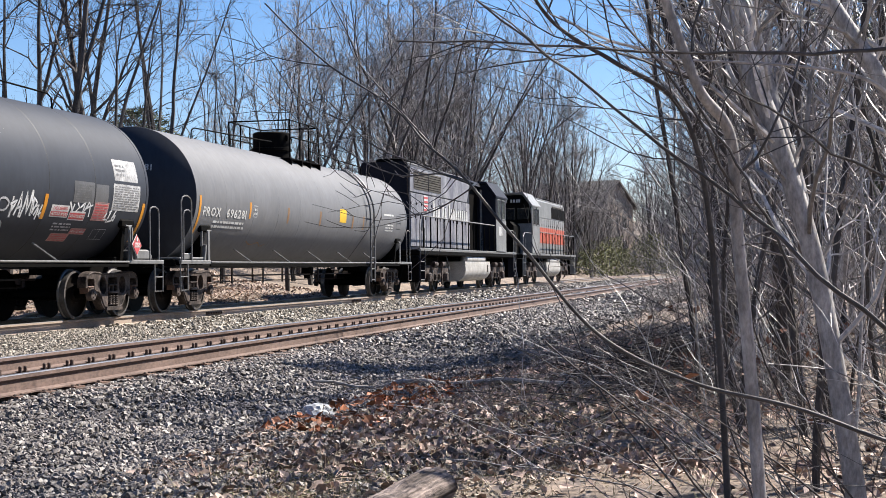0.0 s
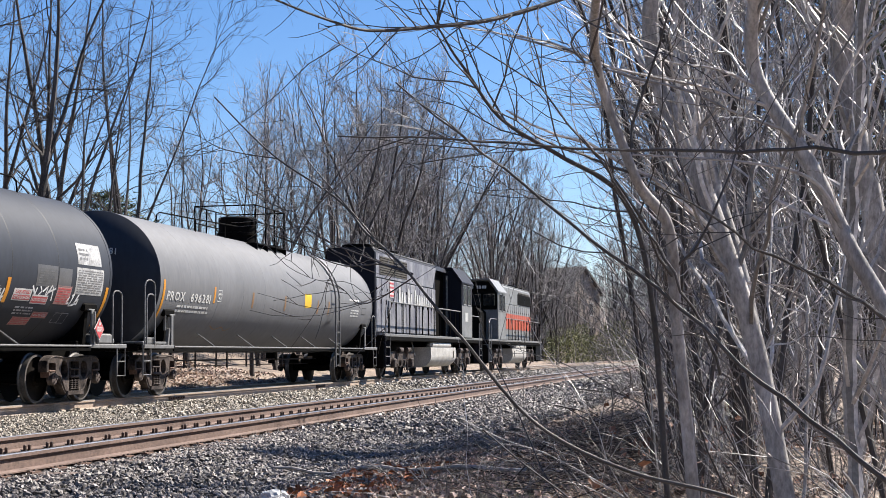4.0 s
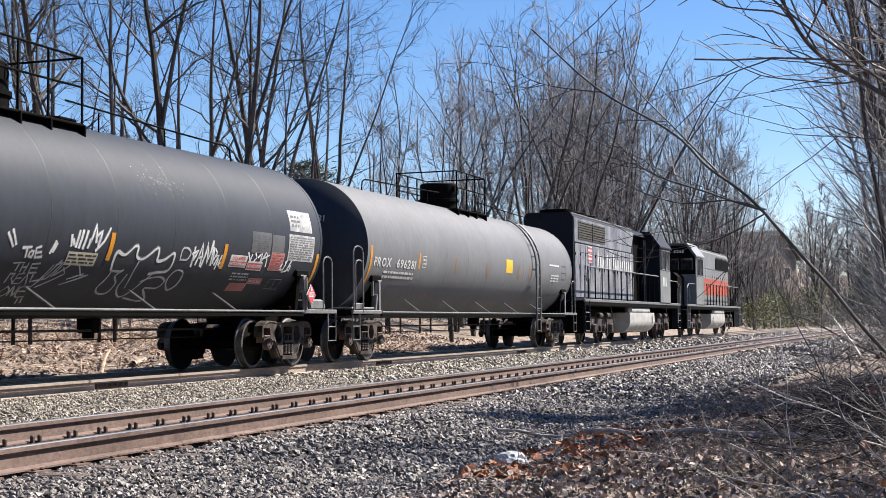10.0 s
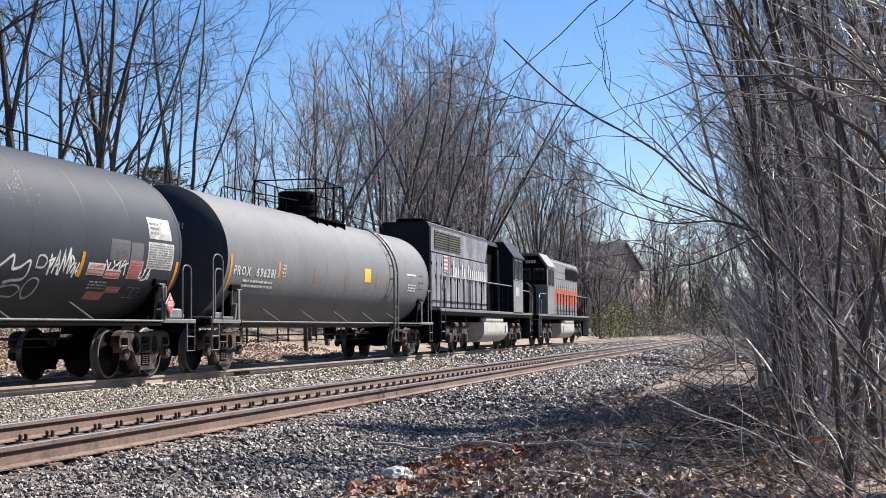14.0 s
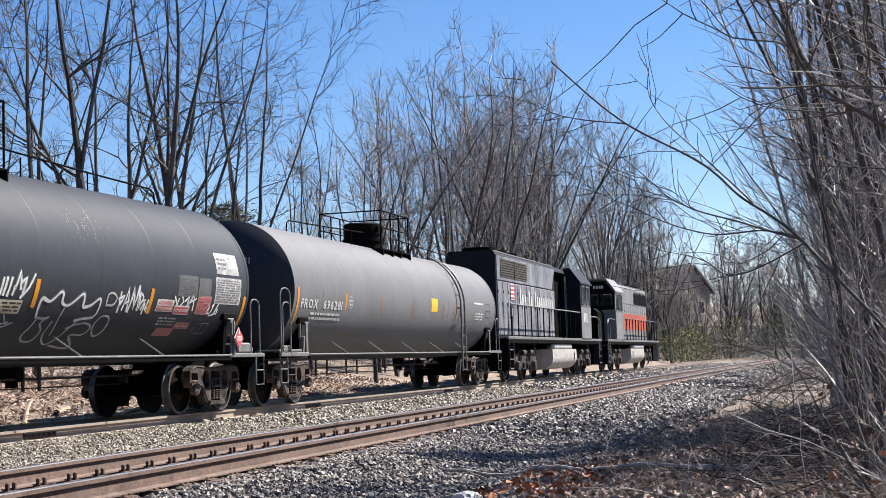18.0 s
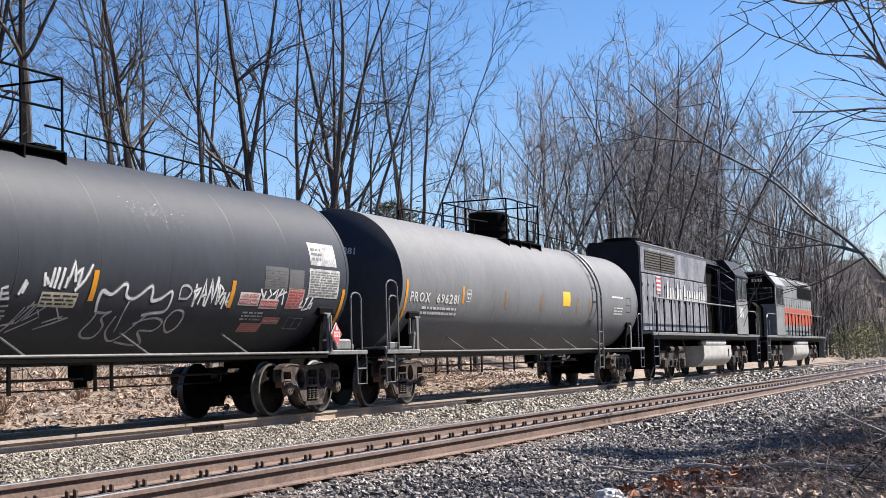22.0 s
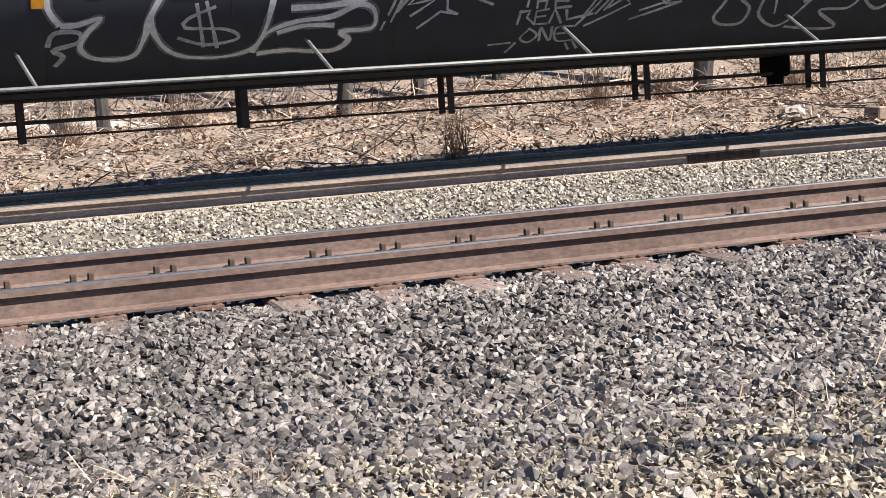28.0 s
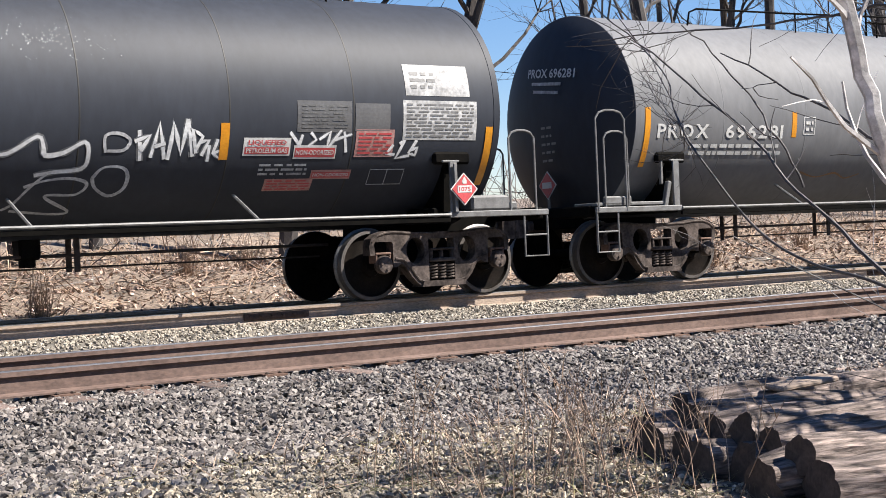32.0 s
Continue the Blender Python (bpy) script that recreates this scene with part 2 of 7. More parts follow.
def thing(name, x, y, z, label, category, group="", rz=0.0, kind=""):
    ob = new(name)
    ob.matrix_basis = pose(x, y, z, 0, 0, rz)
    return tagged(ob, label, category, group, kind)

# ---- ground: one sheet; rails run along x, the near track's near rail at y = 0, rail tops at z = 0 ----
GAUGE, FAR_Y, FAR_Z = 1.505, 5.854, 0.057
CAR_Y = FAR_Y + GAUGE / 2
PROFILE = [(-600, 2.0), (-60, -0.2), (-14, -0.6), (-8, -0.34), (-5, -0.24), (-3.4, -0.30), (-2.4, -0.36), (-1.3, -0.29), (-0.6, -0.235), (2.2, -0.235),
           (3.4, -0.23), (5.2, -0.135), (7.9, -0.13), (8.8, -0.36), (9.4, -0.30), (10.1, -0.02), (11.4, 0.24), (13.4, 0.50), (15.8, 1.05), (20, 1.3), (60, 2.5), (600, 8.0)]


def ground_z(x, y):
    for (a, za), (b, zb) in zip(PROFILE, PROFILE[1:]):
        if y <= b:
            t = (y - a) / (b - a)
            t = t * t * (3 - 2 * t)
            z = za + (zb - za) * t
            break
    if x > 170:
        z += min(9.0, (x - 170) * 0.09)
    rough = min(1.0, max(0.0, max((-1.2 - y) / 2, (y - 8.6) / 2)))
    return z + rough * (0.10 * noise.noise((x * 0.35, y * 0.35, 0)) + 0.04 * noise.noise((x * 1.3, y * 1.3, 3))) + 0.012 * noise.noise((x * 5, y * 5, 7))


def steps(*spans):
    out = []
    for a, b, d in spans:
        n = max(1, round((b - a) / d))
        out += [a + (b - a) * i / n for i in range(n)]
    return out + [spans[-1][1]]


def build_ground():
    xs = steps((-600, -60, 90), (-60, -18, 4), (-18, 24, 0.22), (24, 60, 0.8), (60, 120, 5), (120, 320, 20), (320, 900, 145))
    ys = steps((-600, -60, 90), (-60, -12, 4), (-12, 16, 0.2), (16, 40, 2), (40, 80, 8), (80, 600, 80))
    g = Geo()
    g.v = [(x, y, ground_z(x, y)) for x in xs for y in ys]
    n = len(ys)
    g.f = [(i * n + j, (i + 1) * n + j, (i + 1) * n + j + 1, i * n + j + 1) for i in range(len(xs) - 1) for j in range(n - 1)]
    me = bpy.data.meshes.new("ground")
    me.from_pydata(g.v, [], g.f)
    for m in (M_GROUND, M_BED, M_BED2):
        me.materials.append(m)
    mids = [(ys[j] + ys[j + 1]) / 2 for i in range(len(xs) - 1) for j in range(n - 1)]
    # the strip under the far track takes the dark bed for the train's shade
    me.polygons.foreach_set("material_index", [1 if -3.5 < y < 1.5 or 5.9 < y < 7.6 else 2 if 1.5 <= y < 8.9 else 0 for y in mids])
    me.shade_smooth()
    return tagged(new("ground", me), "brown soil with leaf litter sloping to the track bed", "ground", kind="structure")


build_ground()


# ---- tracks ----
M_JOINT = mat("joint_rust", (0.072, 0.043, 0.032), (0.029, 0.020, 0.0158), rough=0.8, scale=14, fine=80)


def rail_mesh(x0, x1, web):
    prof = [(-0.075, -0.185), (0.075, -0.185), (0.075, -0.172), (0.012, -0.155), (0.010, -0.05), (0.037, -0.042), (0.037, -0.008), (0.028, 0.0), (-0.028, 0.0), (-0.037, -0.008), (-0.037, -0.042), (-0.010, -0.05), (-0.012, -0.155), (-0.075, -0.172)]
    n = len(prof)
    g = Geo()
    vs = [(x, a, b) for x in (x0, x1) for a, b in prof]
    fs = [tuple(range(n)), tuple(range(n, 2 * n))[::-1]]
    g.add(vs, fs)
    for i in range(n):
        g.add([], [])
        g.f.append((i, (i + 1) % n, n + (i + 1) % n, n + i))
        g.mi.append(1 if i in (6, 7, 8) else 0)
    return g.mesh("rail", [web, M_RAILTOP])


def build_track(name, y0, z0, web, joints, label):
    tr = thing(name, 0, y0, z0, label, "railway track", kind="structure")
    for k, y in enumerate((0.0, GAUGE)):
        r = part("rail", rail_mesh(-90, 420, web), None, tr)
        r.location = (0, y, 0)
    rnd = random.Random(5)
    tie = Geo().box((0, 0, 0), (0.22, 2.6, 0.18), 0.015).mesh("tie", M_TIE)
    plates = []
    for tall, wide in ((0.02, 0.028), (0.078, 0.042)):
        plate = Geo().box((0, 0, 0), (0.19, 0.30, 0.018))
        for sx in (-0.055, 0.055):
            for sy in (-0.095, 0.095):
                plate.box((sx, sy, 0.006 + tall / 2), (wide, 0.035, tall), 0.009, mi=1)
        plates.append(plate.mesh("tie_plate", [M_PLATE, M_JOINT]))
    x = -19.0
    while x < 46:
        t = part("tie", tie, None, tr)
        t.matrix_basis = pose(x, GAUGE / 2 + rnd.uniform(-0.06, 0.06), -0.295 + rnd.uniform(-0.012, 0.006), 0, 0, rnd.uniform(-2, 2))
        for y, plate in ((0, plates[0]), (GAUGE, plates[1])):
            p = part("tie_plate", plate, None, tr)
            p.location = (x, y, -0.198)
        x += 0.53 + rnd.uniform(-0.04, 0.04)
    bar = Geo().box((0, -0.022, -0.1), (0.9, 0.03, 0.09), 0.01)
    for i in range(6):
        bar.box((-0.37 + i * 0.148, -0.05, -0.095), (0.035, 0.04, 0.035), 0.008)
    bar = bar.mesh("joint_bar", M_JOINT)
    for jx in joints:
        j = part("joint_bar", bar, None, tr)
        j.location = (jx, 0, 0)
    return tr


build_track("track_near", 0, 0, M_RAIL, [], "rusty brown steel rails on weathered wooden ties")
build_track("track_far", FAR_Y, FAR_Z, M_RAIL2, [-16.1, -4.73, 6.68, 18.1, 29.5], "pale rusted jointed rails on buried wooden ties")

# ---- train: shared pieces; in a car's own space x runs along it, the near side is at negative y, z = 0 is the rail top ----
R_TANK, Z_TANK, L_TANK = 1.52, 2.46, 8.78
M_PWHITE = mat("lettering_white", (0.518, 0.518, 0.504), (0.396, 0.396, 0.389), rough=0.6, scale=6, fine=40, bump=0, detail=0.2)
M_SPRAY = mat("spray_white", (0.634, 0.641, 0.648), (0.446, 0.454, 0.461), rough=0.7, scale=4, fine=25, bump=0, detail=0.2)
# dimmer white for thin and low strokes, the lower tank's shade in its colour
M_SPRAYD = mat("spray_thin_shaded", (0.446, 0.454, 0.468), (0.245, 0.248, 0.259), rough=0.7, scale=5, fine=30, bump=0, detail=0.35)
M_HALO = mat("overspray", (0.158, 0.162, 0.169), (0.054, 0.058, 0.065), rough=0.7, scale=9, fine=70, bump=0, detail=0.6)
M_REFL = mat("reflector_orange", (0.576, 0.245, 0.0144), (0.490, 0.194, 0.0108), rough=0.4, scale=5, fine=40, bump=0, detail=0.12)
M_OFADE = mat("faded_orange", (0.216, 0.108, 0.036), (0.144, 0.086, 0.043), rough=0.6, scale=5, fine=40, bump=0, detail=0.3)
M_YELLOW = mat("decal_yellow", (0.612, 0.396, 0.0144), (0.540, 0.331, 0.0144), rough=0.5, scale=5, fine=40, bump=0, detail=0.12)
M_RED = mat("label_red", (0.446, 0.058, 0.065), (0.346, 0.050, 0.050), rough=0.5, scale=6, fine=40, bump=0, detail=0.2)
M_PINK = mat("faded_red", (0.374, 0.202, 0.187), (0.259, 0.137, 0.122), rough=0.6, scale=8, fine=40, bump=0, detail=0.3)
M_PANEL = mat("panel_grey", (0.094, 0.094, 0.097), (0.072, 0.072, 0.076), rough=0.5, scale=3, fine=30, bump=0, detail=0.15)
M_TAN = mat("plaque_tan", (0.432, 0.403, 0.310), (0.346, 0.317, 0.245), rough=0.6, scale=6, fine=40, bump=0, detail=0.2)
M_SEAM = mat("weld_seam", (0.0086, 0.0086, 0.0086), (0.0144, 0.0130, 0.0115), rough=0.6, scale=3, fine=30)
M_BROWN = mat("rusty_pipe", (0.043, 0.027, 0.022), (0.022, 0.0158, 0.0130), rough=0.75, scale=5, fine=40)
M_FUEL = mat("fuel_tank_grey", (0.446, 0.432, 0.410), (0.302, 0.288, 0.266), rough=0.5, scale=2, fine=25, detail=0.25)
M_GLASS = mat("dark_window", (0.01, 0.012, 0.014), (0.008, 0.009, 0.01), rough=0.06, scale=1, fine=5, bump=0, detail=0.05, spec=0.8)
M_LADDER = mat("ladder_grey", (0.115, 0.115, 0.115), (0.065, 0.065, 0.065), rough=0.5, scale=6, fine=40)
M_SHEET = mat("worn_sheet", (0.432, 0.432, 0.432), (0.216, 0.216, 0.216), rough=0.6, scale=5, fine=22, bump=0, detail=0.35)
M_GRILLE = mat("radiator_grille", (0.072, 0.061, 0.043), (0.043, 0.036, 0.029), rough=0.7, scale=3, fine=40)


def wrap(x, s, off=0.004):
    """A point of the tank's near side: x along it, s metres up its skin from mid height."""
    a = s / R_TANK
    return (x, -(R_TANK + off) * math.cos(a), Z_TANK + (R_TANK + off) * math.sin(a))


def patch(name, x0, s0, x1, s1, m, parent, off=0.004, lean=0.0, label=""):
    g, n = Geo(), max(2, int(abs(s1 - s0) / 0.06) + 1)
    for i in range(n + 1):
        s = s0 + (s1 - s0) * i / n
        d = lean * i / n
        g.v += [wrap(x0 + d, s, off), wrap(x1 + d, s, off)]
    g.add([], [])
    for i in range(n):
        g.f.append((2 * i, 2 * i + 1, 2 * i + 3, 2 * i + 2))
        g.mi.append(0)
    return part(name, g, m, parent, label)


def strokes(name, lines, w, m, parent, label="", off=0.005, curl=True, halo=False):
    """Painted lines on the tank's near side; each is a row of (x, s), smoothed when curl is set."""
    g = Geo()
    for ln in lines:
        pts = [Vector((a, b)) for a, b in ln]
        out = []
        for i in range(len(pts) - 1):
            p0, p1, p2, p3 = pts[max(i - 1, 0)], pts[i], pts[i + 1], pts[min(i + 2, len(pts) - 1)]
            k = max(2, int((p2 - p1).length / 0.035)) if curl else 2
            for j in range(k):
                t = j / k
                out.append(0.5 * ((2 * p1) + (p2 - p0) * t + (2 * p0 - 5 * p1 + 4 * p2 - p3) * t * t + (3 * p1 - p0 - 3 * p2 + p3) * t ** 3) if curl else p1.lerp(p2, t))
        out.append(pts[-1])
        vs = []
        for i, q in enumerate(out):
            d = (out[min(i + 1, len(out) - 1)] - out[max(i - 1, 0)])
            d = d.normalized() if d.length > 1e-6 else Vector((1, 0))
            e = Vector((-d.y, d.x)) * w * 0.5 * (0.75 + 0.5 * noise.noise((q.x * 4, q.y * 4, 1.5)) + 0.25)
            vs += [wrap(*(q + e), off), wrap(*(q - e), off)]
        g.add(vs, [(2 * i, 2 * i + 1, 2 * i + 3, 2 * i + 2) for i in range(len(out) - 1)])
        if halo:
            vs = []
            for i, q in enumerate(out):
                d = (out[min(i + 1, len(out) - 1)] - out[max(i - 1, 0)])
                d = d.normalized() if d.length > 1e-6 else Vector((1, 0))
                e = Vector((-d.y, d.x)) * w * (0.85 + 0.35 * noise.noise((q.x * 9, q.y * 9, 4.5)))
                vs += [wrap(*(q + e), off - 0.0018), wrap(*(q - e), off - 0.0018)]
            g.add(vs, [(2 * i, 2 * i + 1, 2 * i + 3, 2 * i + 2) for i in range(len(out) - 1)], 1)
    return part(name, g, [m, M_HALO] if halo else m, parent, label)


def letters(text, height, width=None):
    """The outline of a text in the built-in font as vertices and faces, left end at the origin, scaled to its height and width."""
    cu = bpy.data.curves.new("letters", "FONT")
    cu.body, cu.size = text, 1.0
    cu.resolution_u, cu.offset = 2, 0.022
    ob = new("letters", cu)
    me = bpy.data.meshes.new_from_object(ob)
    vs = [tuple(v.co) for v in me.vertices]
    fs = [tuple(p.vertices) for p in me.polygons]
    bpy.data.objects.remove(ob)
    bpy.data.meshes.remove(me)
    x0, x1 = min(v[0] for v in vs), max(v[0] for v in vs)
    y0, y1 = min(v[1] for v in vs), max(v[1] for v in vs)
    ky = height / (y1 - y0)
    kx = width / (x1 - x0) if width else ky
    return [((v[0] - x0) * kx, (v[1] - y0) * ky) for v in vs], fs


def spaced(text, height, width):
    """Each letter of a word with its place and width, so that the word is of the given width."""
    sizes = [max(a for a, b in letters(c, height)[0]) for c in text]
    gap = height * 0.18
    k = width / (sum(sizes) + gap * (len(text) - 1))
    out, at = [], 0.0
    for c, w in zip(text, sizes):
        out.append((c, at * k, w * k))
        at += w + gap
    return out


def lettering(name, text, x, s, height, m, parent, width=None, off=0.0095, slant=0.0, label=""):
    if height > 0.15:
        for c, x0, w in spaced(text, height, width):
            vs, fs = letters(c, height, w)
            part("letter", Geo().add([wrap(x + x0 + a, s + b, off) for a, b in vs], fs), m, parent)
        return None
    vs, fs = letters(text, height, width)
    return part(name, Geo().add([wrap(x + a + slant * b, s + b + slant * 0.0, off) for a, b in vs], fs), m, parent, label)


def scribble(rnd, x0, x1, s0, s1, n):
    """An unreadable tag: a row of upright zigzag strokes."""
    out = []
    for i in range(n):
        x = x0 + (x1 - x0) * i / n
        w = (x1 - x0) / n
        out.append([(x, s0 + rnd.uniform(0, 0.3) * (s1 - s0)), (x + w * rnd.uniform(0.2, 0.8), s1 - rnd.uniform(0, 0.25) * (s1 - s0)),
                    (x + w * rnd.uniform(0.4, 1.0), s0 + rnd.uniform(0, 0.4) * (s1 - s0)), (x + w * rnd.uniform(0.8, 1.5), s0 + rnd.uniform(0.4, 0.9) * (s1 - s0))])
    return out


# wheels and trucks
def wheel_mesh(r, out, face):
    """A wheel on the y axis; out: +1 or -1, the side that the plain face is on."""
    prof = [(-0.07, 0.05), (-0.07, r + 0.026), (-0.045, r + 0.028), (-0.03, r), (0.07, r - 0.006), (0.072, r - 0.05), (0.03, r - 0.07), (0.005, r * 0.55), (0.04, r * 0.34), (0.075, r * 0.3), (0.075, 0.05)]
    g = Geo()
    m = Matrix.Rotation(-math.pi / 2 * 1, 4, "Z") if out < 0 else Matrix.Rotation(math.pi / 2, 4, "Z")
    g.lathe(prof, 36, m)
    n = 36
    for k in range(len(g.f)):
        if k // n in (1, 2, 3):
            g.mi[k] = 1
        elif k // n == 4:
            g.mi[k] = 2
    return g.mesh("wheel", [face, M_TREAD, M_RIM], True)


def cap_mesh(r, cast):
    g = Geo().lathe([(-0.05, r * 0.95), (0.03, r), (0.06, r * 0.86), (0.066, 0.02)], 20, Matrix.Rotation(-math.pi / 2, 4, "Z"))
    for k in range(3):
        a = 2.094 * k
        g.lathe([(0.05, 0.018), (0.082, 0.018)], 6, Matrix.Rotation(-math.pi / 2, 4, "Z") @ Matrix.Translation((0, r * 0.5 * math.cos(a), r * 0.5 * math.sin(a))))
    return g.mesh("bearing_cap", cast, True)


WHEELS = {}
SPIN = []


def build_wheelset(car, x, r, turned=1.0, dusty=False):
    if (r, dusty) not in WHEELS:
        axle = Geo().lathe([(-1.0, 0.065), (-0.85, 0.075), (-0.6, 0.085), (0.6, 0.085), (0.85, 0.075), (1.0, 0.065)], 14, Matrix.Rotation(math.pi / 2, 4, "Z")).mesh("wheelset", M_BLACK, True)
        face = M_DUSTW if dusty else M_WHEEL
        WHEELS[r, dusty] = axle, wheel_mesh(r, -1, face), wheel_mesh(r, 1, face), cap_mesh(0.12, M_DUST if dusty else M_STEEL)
    axle, wn_, wf, cap = WHEELS[r, dusty]
    ws = part("wheelset", axle, None, car)
    ws.location = (x, 0, r)
    for y, me in ((-0.745, wn_), (0.745, wf)):
        w = part("wheel", me, None, ws, "dark steel wheel with a polished tread")
        w.location = (0, y, 0)
    for y, a in ((-1.115, 0), (1.115, 180)):
        c = part("bearing_cap", cap, None, ws)
        c.matrix_basis = pose(0, y, 0, 0, 0, a)
    SPIN.append((ws, x, r, turned))


def sideframe_mesh(cast):
    """The cast side of a freight truck: an arched frame with a spring window, two oval openings and open pedestals."""
    half = [(0.30, 0.15), (0.38, 0.20), (0.47, 0.29), (0.55, 0.42), (0.62, 0.46), (0.69, 0.42), (0.74, 0.42), (0.74, 0.72), (0.76, 0.75), (1.0, 0.75), (1.02, 0.72), (1.0, 0.58), (1.08, 0.58), (1.09, 0.70), (1.06, 0.79), (0.98, 0.845), (0.86, 0.88), (0.74, 0.888), (0.60, 0.88), (0.40, 0.86), (0.2, 0.855)]

    def oval(x, a0):
        return [(x + 0.14 * math.cos(a0 - 0.3142 * i), 0.62 + 0.17 * math.sin(a0 - 0.3142 * i)) for i in range(21)]
    loop = [(0, 0.15)] + half + [(-a, c) for a, c in half[::-1]] + [(0, 0.15), (0, 0.22), (-0.2, 0.22), (-0.2, 0.62)] + oval(-0.40, 0.0) + [(-0.2, 0.62), (-0.2, 0.77), (0.2, 0.77), (0.2, 0.62)] + oval(0.40, math.pi) + [(0.2, 0.62), (0.2, 0.22), (0, 0.22)]
    g = Geo().prism(loop, -0.085, 0.085)
    g.prism([(-0.34, 0.15), (0.34, 0.15), (0.31, 0.222), (-0.31, 0.222)], -0.13, 0.13)
    for sg in (-1, 1):
        g.tube([(sg * 0.24, -0.088, 0.20), (sg * 0.36, -0.088, 0.24), (sg * 0.48, -0.088, 0.40), (sg * 0.60, -0.088, 0.51), (sg * 0.71, -0.088, 0.53)], 0.016, 6)
        g.tube([(sg * 0.05, -0.086, 0.835), (sg * 0.42, -0.086, 0.838), (sg * 0.60, -0.086, 0.858), (sg * 0.74, -0.086, 0.866), (sg * 0.86, -0.086, 0.858), (sg * 0.97, -0.086, 0.825), (sg * 1.05, -0.086, 0.75)], 0.014, 6)
    return g.mesh("sideframe", cast)


def spring_mesh(cast):
    g = Geo()
    pts = [(0.055 * math.cos(a), 0.055 * math.sin(a), 0.21 * a / (2 * math.pi * 5.5)) for a in [2 * math.pi * 5.5 * i / 66 for i in range(67)]]
    return g.tube(pts, 0.013, 5).mesh("spring", cast, True)


BITS = {}


def build_truck(car, x, dusty, b=0.89):
    cast = M_DUST if dusty else M_STEEL
    if ("side", dusty) not in BITS:
        BITS["side", dusty], BITS["spring", dusty] = sideframe_mesh(cast), spring_mesh(cast)
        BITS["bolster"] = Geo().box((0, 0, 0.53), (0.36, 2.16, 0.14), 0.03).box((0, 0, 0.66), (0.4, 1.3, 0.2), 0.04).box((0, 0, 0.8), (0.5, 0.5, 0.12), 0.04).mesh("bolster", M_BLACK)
        g = Geo()
        g.box((0, 0, 0.0), (0.23, 0.2, 0.03), 0.008).box((-0.1, 0, -0.06), (0.03, 0.18, 0.12), 0.008).box((0.1, 0, -0.06), (0.03, 0.18, 0.12), 0.008)
        BITS["adapter"] = g.mesh("bearing_adapter", M_PLATE)
        g = Geo()
        for s in (-1, 1):
            g.box((s * 0.42, 0, 0.42), (0.09, 1.75, 0.13), 0.02)
            for y in (-0.74, 0.74):
                g.box((s * 0.40, y, 0.46), (0.07, 0.12, 0.3), 0.02)
        g.tube([(-0.42, 0, 0.36), (0.42, 0, 0.36)], 0.03, 8)
        BITS["brake"] = g.mesh("brake_beam", M_BROWN)
    t = part("truck", BITS["bolster"], None, car, "dusty cast steel freight truck" if dusty else "dark cast steel freight truck")
    t.location = (x, 0, 0)
    for y in (-1.03, 1.03):
        o = part("sideframe", BITS["side", dusty], None, t)
        o.location = (0, y, 0)
        for dx in (-0.13, 0.0, 0.13):
            for dy in (-0.06, 0.06):
                s = part("spring", BITS["spring", dusty], None, t)
                s.location = (dx, y + dy, 0.232)
        end = part("bolster_end", Geo().box((0, y * 1.0, 0.49), (0.385, 0.24, 0.05), 0.01).box((-0.165, y, 0.56), (0.05, 0.2, 0.12), 0.01).box((0, y, 0.56), (0.04, 0.2, 0.12), 0.01).box((0.165, y, 0.56), (0.05, 0.2, 0.12), 0.01).box((0, y, 0.63), (0.385, 0.22, 0.03), 0.01), cast, t)
        for dx in (-b, b):
            a = part("bearing_adapter", BITS["adapter"], None, t)
            a.location = (dx, y, 0.60)
    part("brake_beam", BITS["brake"], None, t)
    for dx in (-b, b):
        build_wheelset(car, x + dx, 0.457, 1.0, dusty)


def coupler(car, sx):
    g = Geo()
    g.box((sx * 9.53, 0, 0.88), (0.5, 0.14, 0.16), 0.03)
    g.prism([(sx * 9.73, -0.16), (sx * 9.98, -0.2), (sx * 10.0, -0.08), (sx * 9.9, 0.0), (sx * 9.98, 0.12), (sx * 9.88, 0.18), (sx * 9.7, 0.12)][::sx], 0.72, 1.02, "z")
    part("coupler", g, M_STEEL, car, "rusty cast knuckle coupler")
    part("air_hose", Geo().tube([(sx * 9.58, 0.25, 0.85), (sx * 9.78, 0.27, 0.62), (sx * 9.94, 0.22, 0.45), (sx * 9.98, 0.15, 0.42)], 0.025, 8), M_BLACK, car, smooth=True)


def iron(pts, r=0.016):
    return Geo().tube(pts, r, 6)


def rounded_u(x0, x1, z0, z1, y, k=0.1):
    return [(x0, y, z0), (x0, y, z1 - k), (x0 + (x1 - x0) * 0.12, y, z1 - k * 0.3), (x0 + (x1 - x0) * 0.35, y, z1), (x1 - (x1 - x0) * 0.35, y, z1), (x1 - (x1 - x0) * 0.12, y, z1 - k * 0.3), (x1, y, z1 - k), (x1, y, z0)]


